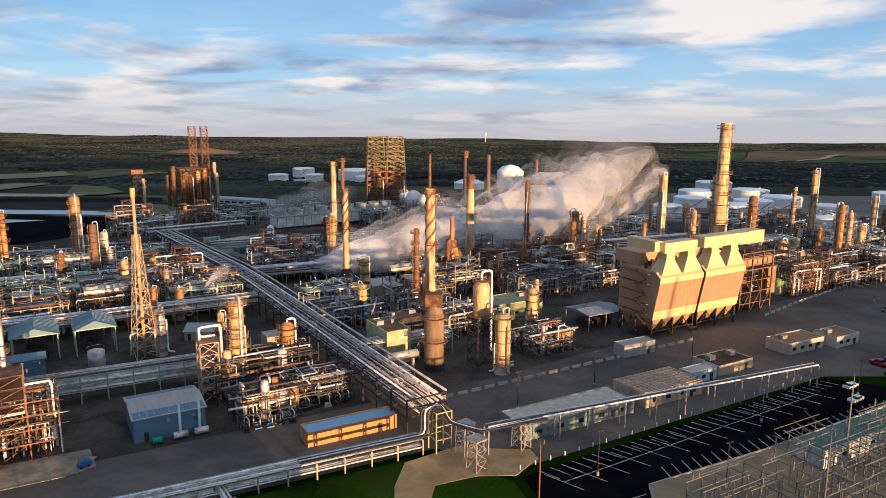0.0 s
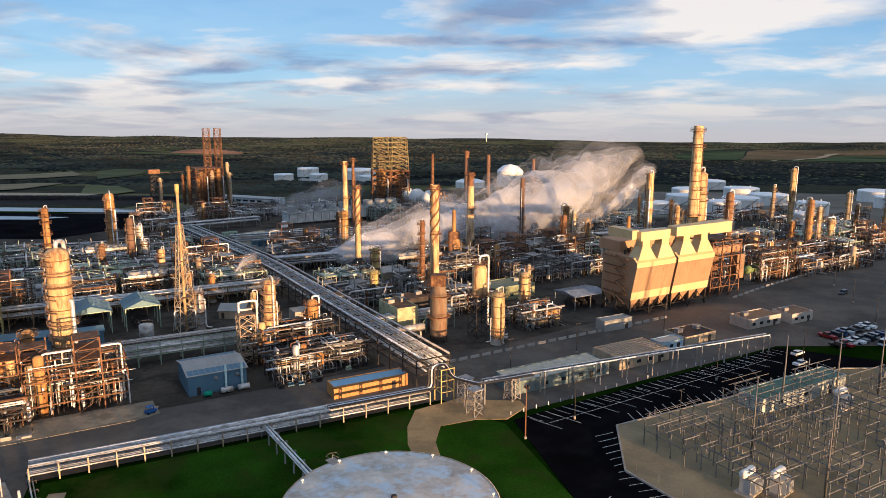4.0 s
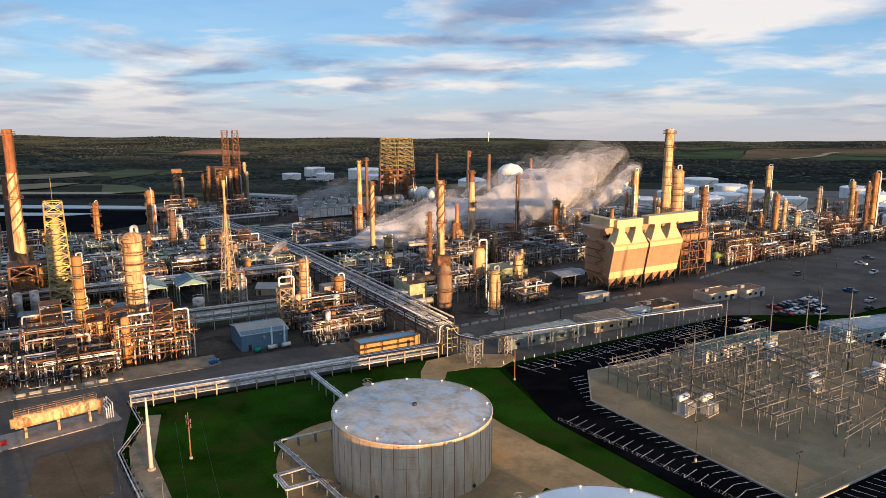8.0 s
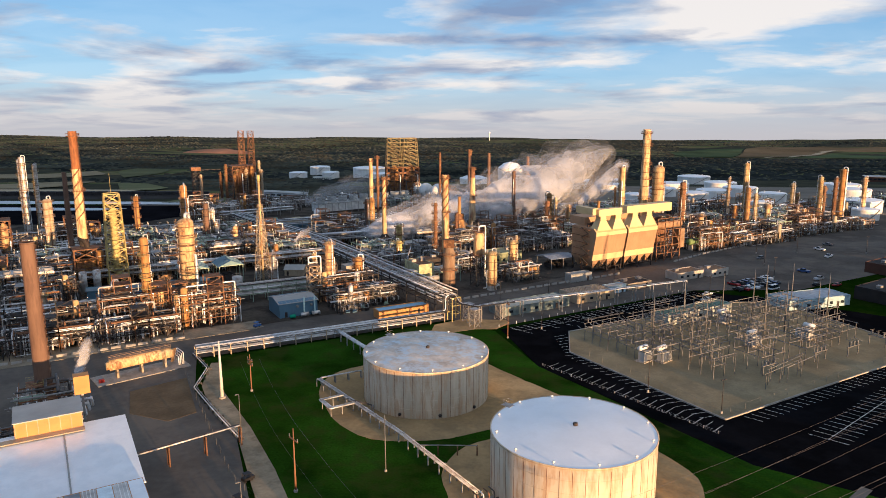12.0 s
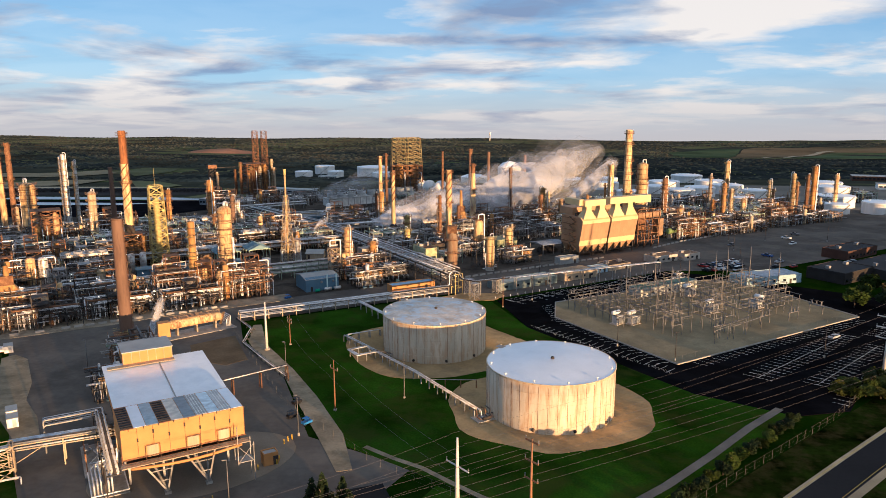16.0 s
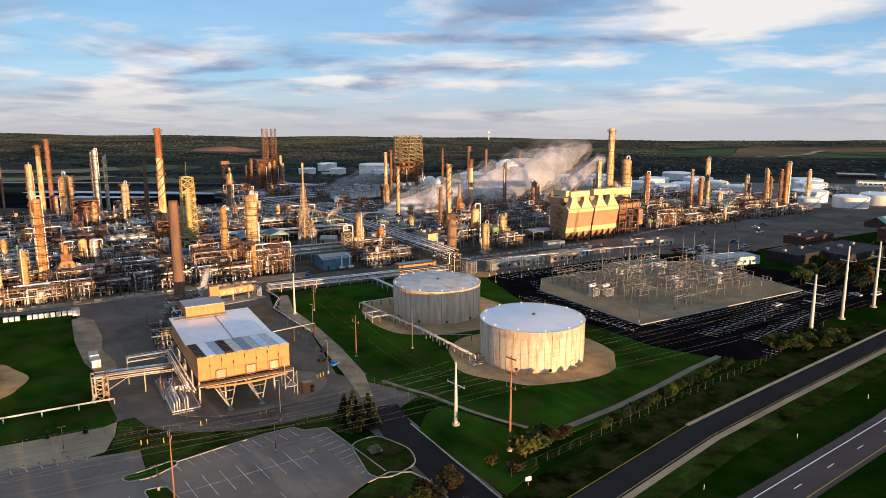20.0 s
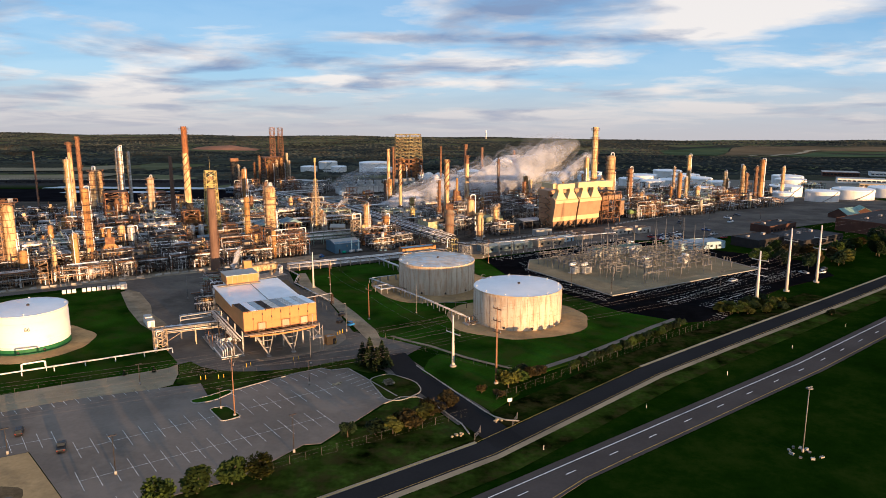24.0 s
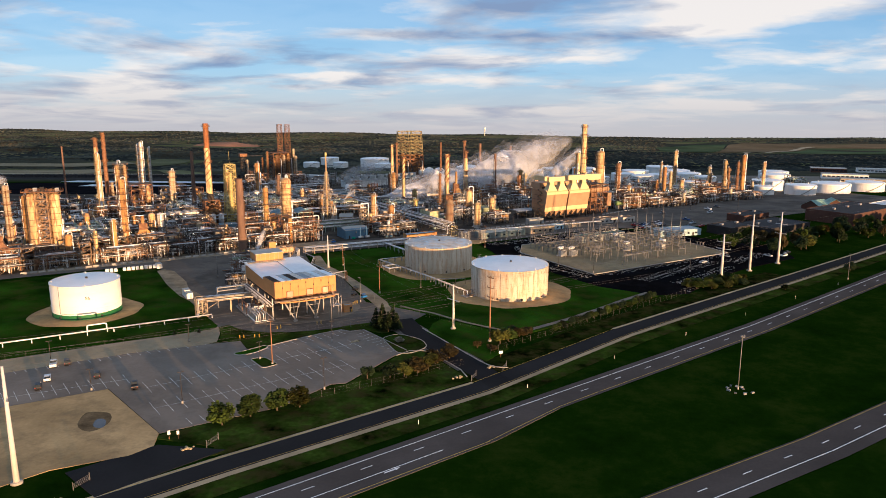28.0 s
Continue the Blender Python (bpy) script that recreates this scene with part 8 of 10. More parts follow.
# cooling tower with its fan stacks
cx0, cy0, cx1, cy1 = -126.0, 488.0, -52.0, 540.0
ctl = math.hypot(cx1 - cx0, cy1 - cy0)
zc = land((cx0 + cx1) / 2, (cy0 + cy1) / 2)
cto = thing("cooling_tower", "long grey cooling tower with a row of fan cylinders", "cooling tower", pose((cx0 + cx1) / 2, (cy0 + cy1) / 2, zc - 1, 0, 0, math.degrees(math.atan2(cy1 - cy0, cx1 - cx0))))
part("casing", M().box(0, 0, 3.4, ctl, 14, 6.6), mat("grey_timber_casing", (0.60, 0.59, 0.56), 0.8, 0, 0.25, 0.3, 2), cto)
part("deck", M().box(0, 0, 10, ctl + 1, 15, 0.4), roof_grey, cto)
for k in range(9):
    part("fan_cylinder", M().lathe([(0, 4.3), (1.8, 3.6), (4.4, 4.0), (4.4, 3.7), (0.4, 3.2)], 20, caps=False), roof_grey, cto, at=pose(-ctl / 2 + (k + 0.5) * ctl / 9, 0, 10.4))
for k in range(16):
    part("louvre_post", M().box(-ctl / 2 + k * ctl / 15, -7.1, 0, 0.4, 0.3, 10), steel, cto)
for k in range(5):
    part("louvre", M().box(0, -7.15, 0.6 + 0.62 * k, ctl, 0.2, 0.2), dark_steel, cto)

# valves and pumps at the end of the tank pipe run
vs_ = thing("valve_skid", "rusty valve and pump skid at the tank pipe run", "valve skid", W(19.5, 24, 0.1))
part("pad", M().box(0, 0, 0, 6, 4, 0.25), concrete, vs_)
for k in range(4):
    part("valve_pipe", M().bent([(-2 + 1.3 * k, 2.5, 2.2), (-2 + 1.3 * k, 0.4, 2.2), (-2 + 1.3 * k, 0.4, 0.7), (-2 + 1.3 * k, -1.6, 0.7)], 0.14, 8), (rust, pipe_mat, rust, pipe_dark)[k], vs_)
    part("handwheel", M().lathe([(1.4, 0.3), (1.46, 0.3)], 10, -2 + 1.3 * k, -0.8), dark_steel, vs_)
part("pump", M().tube([(-1.2, -1.4, 0.7), (1.2, -1.4, 0.7)], 0.4, 12), dark_steel, vs_)

# lay-down yard: orange pipe lengths, valves and a white drum
for k in range(14):
    u, v = 109 + (k % 7) * 3.1, 362 + (k // 7) * 9 + 0.4 * k
    m = W(u, v, 0.2, 62 + (k * 37) % 26)
    t = thing("pipe_length", "orange primed pipe length lying in the lay-down yard", "pipe", m, "pipe lengths")
    part("barrel", shared("pipe_barrel", lambda q: q.tube([(-5, 0, 0.8), (5, 0, 0.8)], 0.32, 8), orange_rail), orange_rail, t)
    for x in (-4.9, 4.9):
        part("flange", shared("pipe_flange", lambda q: q.tube([(-0.15, 0, 0.8), (0.15, 0, 0.8)], 0.62, 10), rust), rust, t, at=pose(x, 0, 0))
for k in range(10):
    solid("valve", M().tube([(-0.9, 0, 0.6), (0.9, 0, 0.6)], 0.45, 8).lathe([(0.6, 0.3), (1.6, 0.25), (1.7, 0.5), (1.8, 0.5)], 8), (white, dark_steel, blue)[k % 3], "large flanged valve waiting in the lay-down yard", "valve", at=W(100 + 2.4 * (k % 5), 368 + 3.2 * (k // 5), 0.12, 20 * k), group="spare valves")
solid("white_drum", M().lathe([(0, 2.0), (0.3, 2.1), (7.4, 2.1), (8.4, 1.2), (8.7, 0.2)], 18), white, "short white upright drum before the cooling tower", "vessel", at=W(129, 427, 0.1))
rack("truss_bridge", [(86, 322), (114, 325)], 4.0, (5.0, 7.5), 0.8, 5.0, "pale green trussed pipe bridge beside the lay-down yard", green, seed=31, brace=True)
rack("unit_pipe_rack", [(66, 462), (128, 482)], 5.0, (4.5, 6.5), 0.9, 12.0, "grey pipe rack before the coke drum structure", steel, seed=32, brace=True)

# ---- electrical substation ----
# galvanised steel, darkened in colour for the shade over the substation
galv = mat("shaded_galvanised", (0.17, 0.165, 0.16), 0.55, 0.2, 0.25, 0.5, 4)
porcelain = mat("grey_porcelain", (0.20, 0.20, 0.21), 0.35, 0.0, 0.2)
grey_box = mat("grey_cabinet_paint", (0.40, 0.41, 0.41), 0.5, 0.0, 0.08)


def switch_row(u, v, rz=0, n=3):
    """A low stand with disconnect switches on post insulators."""
    t = thing("disconnect_switch", "low steel stand with switch arms on grey insulators", "switchgear", W(u, v, 0.22, rz), "disconnect switches")
    for s in (-1, 1):
        part("leg", shared("switch_leg", lambda m: m.box(0, 0, 0, 0.25, 0.25, 3.0), galv), galv, t, at=pose(s * n * 0.9, 0, 0))
    part("stand_beam", M().box(0, 0, 3.0, n * 2 + 0.6, 0.5, 0.25), galv, t)
    pi = shared("post_insulator", lambda m: m.lathe([(0, 0.08)] + [(0.15 + 0.22 * i + d, 0.16 if d else 0.08) for i in range(6) for d in (0, 0.1)] + [(1.6, 0.05)], 8), porcelain)
    for k in range(n):
        for y in (-0.9, 0.9):
            part("post_insulator", pi, porcelain, t, at=pose((k - (n - 1) / 2) * 2, y * 0.25, 3.25))
        part("switch_arm", M().tube([((k - (n - 1) / 2) * 2, -1.4, 4.95), ((k - (n - 1) / 2) * 2, 1.4, 5.2)], 0.06, 6), galv, t)
    return t


def transformer(u, v, rz=0):
    t = thing("power_transformer", "grey power transformer with an oil drum and radiators", "transformer", W(u, v, 0.22, rz), "power transformers")
    part("plinth", M().box(0, 0, 0, 5, 3.6, 0.3), concrete, t)
    part("tank", M().box(0, 0, 0.3, 3.4, 2.2, 2.8), grey_box, t)
    part("conservator", M().tube([(-2.9, 0, 4.6), (0.8, 0, 4.6)], 0.78, 14), white, t)
    part("conservator_leg", M().box(-1.2, 0, 3.1, 0.25, 0.25, 1.0), grey_box, t)
    for k in range(7):
        part("radiator_fin", M().box(-1.5 + 0.5 * k, -1.6, 0.7, 0.12, 0.9, 2.2), grey_box, t)
    for k in range(3):
        part("bushing", M().lathe([(3.1, 0.12), (3.4, 0.2), (3.7, 0.12), (4.0, 0.18), (4.3, 0.1), (4.9, 0.04)], 8, -0.2 + 0.7 * k, 0.5), porcelain, t)
    part("control_cabinet", M().box(2.6, 0, 0.2, 1.4, 1.8, 2.4), grey_box, t)
    return t


def bus_structure(u, v, nx, ny, bay, h, rz=0):
    """A box of steel posts and tubes that carries busbars, switches and insulators."""
    t = thing("bus_structure", "brown grey steel bus structure with insulators and switch arms", "switchgear", W(u, v, 0.22, rz), "substation structures")
    L, D = nx * bay, ny * bay
    pm = shared("bus_post_%d" % int(h * 10), lambda m: m.box(0, 0, 0, 0.17, 0.17, h), galv)
    for i in range(nx + 1):
        for j in range(ny + 1):
            part("post", pm, galv, t, at=pose(-L / 2 + bay * i, -D / 2 + bay * j, 0))
    rgq = random.Random(int(u * 7 + v))
    by = M().box(0, 0, 0, 0.13, D + 1.2, 0.17).data("beam", galv)
    for z in (h * 0.62, h):
        for j in range(ny + 1):
            k0 = rgq.randrange(nx)
            part("beam", M().box(-L / 2 + bay * (k0 + nx) / 2 if j % 2 else -L / 2 + bay * (nx - k0) / 2, 0, 0, bay * (nx - k0) + 1.0, 0.13, 0.17), galv, t, at=pose(0, -D / 2 + bay * j, z))
        for i in range(nx + 1):
            if rgq.random() < 0.85:
                part("beam", by, galv, t, at=pose(-L / 2 + bay * i, 0, z - 0.2))
    pi = shared("post_insulator", lambda m: m.lathe([(0, 0.1)] + [(0.15 + 0.22 * i + d, 0.18 if d else 0.09) for i in range(6) for d in (0, 0.1)] + [(1.6, 0.05)], 8), porcelain)
    for k in range(nx * ny // 2 + 1):
        i, j = rgq.randrange(nx), rgq.randrange(ny + 1)
        part("insulator", pi, porcelain, t, at=pose(-L / 2 + bay * (i + rgq.uniform(0.2, 0.8)), -D / 2 + bay * j, rgq.choice((h * 0.62, h)) + 0.18))
    for k in range(nx + 1):
        y, z = rgq.uniform(-D / 2, D / 2), rgq.choice((h * 0.62, h)) + 1.7
        part("busbar", M().tube([(-L / 2 - 1, y, z), (L / 2 + 1, y, z)], 0.07, 6), galv, t)
        x = rgq.uniform(-L / 2, L / 2)
        if k % 2:
            part("switch_arm", M().tube([(x, y - 1.6, z - 0.1), (x + 0.2, y + 1.4, z + 1.1)], 0.06, 5), galv, t)
    return t


rg = random.Random(5)
for u, v, nx, ny, bay, h, rz in ((112, 88, 4, 3, 3.8, 6.0, 0), (112, 72, 3, 4, 3.8, 5.4, 0), (127, 82, 3, 4, 4.2, 6.6, 0), (127, 64, 3, 3, 4.0, 5.4, 0), (142, 80, 3, 4, 4.2, 7.4, 0), (134, 48, 2, 2, 5.0, 8.4, 0), (150, 47, 1, 2, 5.6, 8.8, 0),
                                 (160, 76, 2, 4, 4.6, 5.2, 0), (176, 76, 3, 4, 5.2, 6.4, 0), (190, 72, 2, 4, 5.2, 6.6, 0), (168, 52, 3, 2, 4.4, 4.6, 0), (152, 64, 3, 2, 4.4, 5.2, 0), (142, 96, 3, 1, 4.4, 5.6, 0), (118, 52, 2, 2, 4.6, 6.4, 0), (182, 54, 2, 2, 4.6, 5.4, 0), (160, 92, 3, 1, 4.6, 7.6, 0)):
    bus_structure(u, v, nx, ny, bay, h, rz)
for i in range(7):
    for j in range(3):
        if rg.random() < 0.45:
            switch_row(105 + 13 * i + rg.uniform(-2, 2), 40 + 22 * j + rg.uniform(-2, 2), rg.choice((0, 90)))
for u, v, rz in ((107.5, 69, 10), (112.5, 66, 10), (150, 62, 0), (172, 58, 90), (162, 84, 0)):
    transformer(u, v, rz)
mast = shared("lightning_mast", lambda m: m.lathe([(0, 0.26), (11, 0.18), (18.5, 0.06)], 10), galv)
for u, v in ((120, 78), (118, 60), (136, 70), (150, 92), (158, 64), (166, 88), (172, 66), (178, 84), (184, 62), (188, 86), (196, 66), (198, 82)):
    tagged(part("lightning_mast", mast, galv, at=W(u, v, 0.22)), "slender grey steel lightning mast on the gravel", "mast", "lightning masts")
for k in range(4):
    t = thing("busbar", "long silver busbar on short posts", "busbar", W(128 + 3.2 * k, 36 + 1.6 * (k % 3), 0.22, 8))
    part("tube", M().tube([(-9, 0, 4.6 + 0.2 * (k % 2)), (12, 0, 4.6 + 0.2 * (k % 2))], 0.09, 6), galv, t)
    for x in (-8, 0, 10):
        part("post", M().box(x, 0, 0, 0.16, 0.16, 4.6), galv, t)
flat_block("control_house", 158, 94.5, 34, 7, 3.6, mat("pale_control_wall", (0.40, 0.42, 0.38), 0.6), mat("dull_green_roof", (0.10, 0.20, 0.14), 0.6), "control house with a dull green roof in the substation", 0, 3, 0, z0=0.22)
flat_block("control_house", 212, 84, 30, 12, 3.8, mat("pale_blue_siding", (0.30, 0.42, 0.46), 0.6), mat("grey_membrane_roof", (0.30, 0.33, 0.36), 0.6), "pale blue switch house with a grey roof", -12, 5, 0, z0=0.05)
kw = M()
for a, b in zip(pad_pts, pad_pts[1:] + pad_pts[:1]):
    kw.beam((*UV(*a), 0.2), (*UV(*b), 0.2), 0.35, 0.45)
solid("pad_kerb", kw, concrete, "pale concrete kerb round the substation pad", "kerb", kind="structure")

# ---- poles, wires, lamps and fences ----
pole_white = mat("pale_steel_pole", (0.62, 0.58, 0.54), 0.5, 0.0, 0.08)
wood = mat("weathered_pole_wood", (0.26, 0.13, 0.07), 0.85, 0.0, 0.2, 0.8, 5)
wire_mat = mat("bare_wire", (0.16, 0.14, 0.13), 0.5, 0.3, 0.1, bump=0)


def power_pole(x, y, h, arms, material, label, r=0.45, arm_len=3.2, rz=A + 100, group="power poles"):
    t = thing("power_pole", label, "power pole", pose(x, y, 0.02, 0, 0, rz), group)
    part("shaft", M().lathe([(0, r), (h * 0.5, r * 0.72), (h, r * 0.4)], 12), material, t)
    part("footing", M().lathe([(0, r * 1.9), (0.5, r * 1.9), (0.55, r)], 12), concrete, t)
    for z in arms:
        part("crossarm", M().beam((-arm_len, 0, z + 0.2), (arm_len, 0, z + 0.2), 0.2, 0.26), material, t)
        for s in (-1, 1):
            part("insulator", M().lathe([(z + 0.3, 0.05), (z + 0.5, 0.14), (z + 0.7, 0.05), (z + 0.9, 0.12), (z + 1.0, 0.03)], 6, s * arm_len * 0.95), porcelain, t)
    return t


power_pole(-2.3, -15.9, 17.2, (11.0,), pole_white, "pale tapered steel power pole with one long crossarm", 0.55, 3.4)
power_pole(124.6, 62.8, 22.4, (18.5, 15.2, 12.0), pole_white, "pale tapered steel power pole with three crossarms", 0.75, 3.6)
power_pole(145.8, 83.0, 28.8, (23.0,), pole_white, "tall pale steel power pole", 0.7, 3.0)
power_pole(167.1, 100.1, 27.4, (21.0, 16.0), pole_white, "tall pale steel power pole", 0.7, 3.0)
power_pole(-98.8, -130.8, 27.8, (20,), pole_white, "tapered steel power pole by the west gate", 0.7, 2.4)
power_pole(-67.7, 82.9, 16.6, (), pole_white, "pale plain steel mast beside the grass", 0.5)
power_pole(10.9, -29.8, 24.0, (23.2, 19.5, 16.0), wood, "tall brown wooden power pole with short crossarms", 0.36, 1.6)
power_pole(-35.9, 34.6, 14.3, (11.6,), wood, "brown wooden power pole with a crossarm", 0.24, 1.8)
power_pole(-60.8, -54.7, 16.3, (14.5,), wood, "brown wooden power pole in the car park", 0.22, 1.2)
power_pole(-61, 88, 11, (9, 7.8), wood, "short brown wooden pole with two crossarms", 0.2, 1.4)
power_pole(14, 137, 13, (12,), wood, "slim brown wooden pole on the grass", 0.18, 0.8)
power_pole(-18, 43.5, 13.5, (), galv, "slim grey steel post beside the tank", 0.16)


def wire(a, b, sag, name="wire"):
    a, b = Vector(a), Vector(b)
    pts = [a.lerp(b, k / 16) - Vector((0, 0, sag * 4 * (k / 16) * (1 - k / 16))) for k in range(17)]
    return M().tube(pts, 0.02, 3)


runs = [((-2.3, -15.9), (124.6, 62.8), (17, 11.2), (22, 18.7)), ((124.6, 62.8), (145.8, 83.0), (22, 18.7, 15.4), (28.4, 23.2, 18)), ((145.8, 83), (167.1, 100.1), (28.4, 23.2), (27, 21.2)),
        ((-60.8, -54.7), (-2.3, -15.9), (16, 14.7), (16.8, 11.2)), ((-190, -128), (-60.8, -54.7), (17, 14.7), (16, 14.7)), ((10.9, -29.8), (139, 52), (23.4, 19.7, 16.2), (24, 20, 16)),
        ((-140, -112), (10.9, -29.8), (24, 20, 16), (23.4, 19.7, 16.2)), ((167.1, 100.1), (420, 290), (27, 21), (27, 21)), ((-35.9, 34.6), (-2.3, -15.9), (11.8,), (11.2,)), ((-61, 88), (-35.9, 34.6), (9.2,), (11.8,))]
for (ax, ay), (bx, by), za, zb in runs:
    for z1, z2 in zip(za, zb):
        for o in (-2.6, 2.6):
            d = Vector((bx - ax, by - ay, 0)).normalized()
            s = Vector((-d.y, d.x, 0)) * o * (0.5 if ax == 10.9 or bx == 10.9 else 1)
            solid("power_line", wire((ax + s.x, ay + s.y, z1), (bx + s.x, by + s.y, z2), 1.6), wire_mat, "thin bare power line between poles", "power line", group="power lines")


def lamp_post(x, y, h, label="dark steel car park lamp post", heads=2, material=None, r=0.11):
    material = material or dark_steel
    t = thing("lamp_post", label, "lamp post", pose(x, y, land(x, y) + 0.04, 0, 0, A), "lamp posts")
    part("footing", M().lathe([(0, 0.32), (0.8, 0.3), (0.82, 0.12)], 10), concrete, t)
    part("shaft", M().lathe([(0.7, r), (h, r * 0.7)], 8), material, t)
    for k in range(heads):
        s = 1 if k else -1
        part("lamp_head", M().box(s * 0.55, 0, h - 0.05, 0.75, 0.34, 0.16).beam((0, 0, h), (s * 0.3, 0, h), 0.08), material, t)
    return t


for x, y, h in ((-78.1, -86.8, 9.5), (-39.9, -75.1, 9.8), (-45.2, -32.3, 7.6), (-108.7, -78.1, 6.6), (-66, -50.5, 6), (-134, -55, 7), (-96, -34, 6.5)):
    lamp_post(x, y, h)
for x, y, h in ((-48.3, -15.4, 11.6), (-42.3, 19.3, 10.7), (-118, 62, 10), (-56, 62, 10), (186.4, 66.6, 12.5)):
    lamp_post(x, y, h, "slim grey steel lamp post beside the yard", 1, galv)
for k in range(9):
    a = 0.7 * k
    solid("ground_box", M().box(0, 0, 0, 0.7 + 0.2 * (k % 3), 0.6, 0.35 + 0.18 * (k % 2)), (galv, steel, concrete)[k % 3], "low pale equipment box on the grass by the mast", "equipment box", at=pose(83.5 + (1.6 + 0.35 * k) * math.cos(a), -71.1 + (1.6 + 0.3 * k) * math.sin(a), -0.1, 0, 0, 25 * k), group="boxes by the mast")
hm = lamp_post(83.5, -71.1, 16.7, "tall grey median lamp mast with three heads", 2, galv, 0.16)
part("lamp_ring", M().lathe([(16.3, 0.2), (16.3, 0.8), (16.5, 0.8), (16.5, 0.2)], 10, caps=False), galv, hm)
for u, v in ((105, 146), (131, 148), (170, 150), (100, 112), (118, 96), (150, 112), (185, 110), (240, 120), (260, 140), (300, 150), (96, 30), (140, 8), (90, 50), (330, 130), (280, 160)):
    lamp_post(*UV(u, v), 9.5, "slim dark lamp post on the yard", 2)



fence_steel = mat("dull_fence_steel", (0.16, 0.15, 0.13), 0.7, 0.0, 0.2)


def fence(name, pts, label, h=2.1, step=3.0, material=None, mesh=True):
    """A wire fence: posts, top rail and strands."""
    material = material or fence_steel
    o = Vector((*UV(*pts[0]), 0))
    t = thing(name, label, "fence", Matrix.Translation(o))
    pm = shared("fence_post_%d" % int(h * 10), lambda m: m.lathe([(0, 0.035), (h, 0.035)], 5), material)
    for p, d in along(pts, step):
        part("fence_post", pm, material, t, at=pose(p.x - o.x, p.y - o.y, 0.05))
    P = [Vector((*UV(*p), 0)) - o for p in pts]
    for z in (h, h * 0.55, 0.15):
        part("strand", M().tube([(p.x, p.y, z) for p in P], 0.014 if z == h else 0.008, 3), material, t)
    return t


fence("wire_fence", [(-80, -48.5), (-26, -46.5)], "grey wire fence above the frontage verge", step=4)
fence("wire_fence", [(-13, -41.5), (13.7, -36.6), (53.5, -29.6), (96.5, -22.6), (155, -7.4)], "grey wire fence along the frontage road", step=4)
fence("wire_fence", [(-20, 128), (-23, 60), (-16, 16), (0, -22), (10, -33)], "grey wire fence along the edge of the tank field", step=5)
fence("wire_fence", [(-300, 32), (-157, 32.2), (-88, 27)], "grey wire fence along the gravel strip", step=6)
fence("wire_fence", [(-88, 25), (-62, 13), (-36, 7)], "grey wire fence beside the car park", step=4)
fence("guard_rail", [(77.5, 82), (86, 22)], "low pale guard rail along the black car park", 0.8, 4, white)
fence("wire_fence", [(94.6, 86), (95.2, 28.6), (192, 30.4)], "wire fence round the substation pad", step=6)
row = thing("bollard_row", "row of low white posts along the black car park", "bollards", W(88, 121.5, 0.05))
for k in range(26):
    part("bollard", shared("bollard", lambda m: m.lathe([(0, 0.12), (0.9, 0.12), (1.0, 0.05)], 8), white), white, row, at=pose(3.9 * k, 0.08 * k, 0))

# signs, markers and gate pieces by the road
sg = mat("white_sign_board", (0.75, 0.74, 0.70), 0.5, 0.0, 0.04)
for u, v, w, h in ((-12, -46.4, 1.4, 1.0), (-119, -54, 0.7, 1.1), (-117, -55, 0.6, 1.0)):
    t = thing("sign_board", "small sign board on a post by the road", "sign", W(u, v, 0.03, -10))
    part("post", M().box(0, 0, 0, 0.1, 0.1, 1.2 + h), wood, t)
    part("board", M().box(0, -0.08, 1.2, w, 0.05, h), sg, t)
for u, v in ((-30, -58), (-17, -56), (-140, -68), (-110, -62)):
    t = thing("field_gate", "pale steel field gate standing open", "gate", W(u, v, 0.03, 40))
    for k in range(5):
        part("gate_bar", M().beam((-2.2, 0, 0.35 + 0.28 * k), (2.2, 0, 0.35 + 0.28 * k), 0.05), galv, t)
    for x in (-2.3, 2.3):
        part("gate_post", M().box(x, 0, 0, 0.14, 0.14, 1.9), galv, t)
for u, v in ((-20, -53), (-34, -55), (-116, -62), (-48, -8), (-146, -72)):
    t = thing("rock_heap", "low heap of pale rocks on the verge", "rocks", W(u, v, 0.02))
    for k in range(14):
        a, rr = rg.uniform(0, 6.28), rg.uniform(0.2, 1.9)
        s = rg.uniform(0.25, 0.5)
        part("rock", M().lathe([(0, s * 0.8), (s * 0.5, s), (s * 0.9, s * 0.4)], 6, rr * math.cos(a), rr * math.sin(a) * 0.6), gravel, t)
for u in range(-60, 200, 40):
    solid("marker_post", M().box(0, 0, 0, 0.12, 0.05, 1.3), sg, "thin white marker post on the median", "marker post", at=W(u, -76 + 0.14 * u + 6.5, 0.0), group="marker posts")

# expansion loop of the white pipeline
lp = thing("pipe_loop", "white expansion loop of the low pipeline", "pipe loop", W(-127, 47, 0.0))
part("pipe", M().bent([(-4.5, 0.5, 1.4), (-3.2, 0.5, 1.4), (-3.2, 0.5, 3.6), (3.2, 0.5, 3.6), (3.2, 0.5, 1.4), (4.5, 0.5, 1.4)], 0.24, 8), white, lp)
part("frame", M().box(-3.4, 1.0, 0, 0.2, 0.2, 3.4).box(3.4, 1.0, 0, 0.2, 0.2, 3.4).box(0, 1.0, 3.2, 7, 0.2, 0.2), white, lp)

# ---- vehicles ----
tyre = mat("tyre_rubber", (0.02, 0.02, 0.02), 0.8)
rim = mat("wheel_rim", (0.35, 0.35, 0.36), 0.35, 0.6)


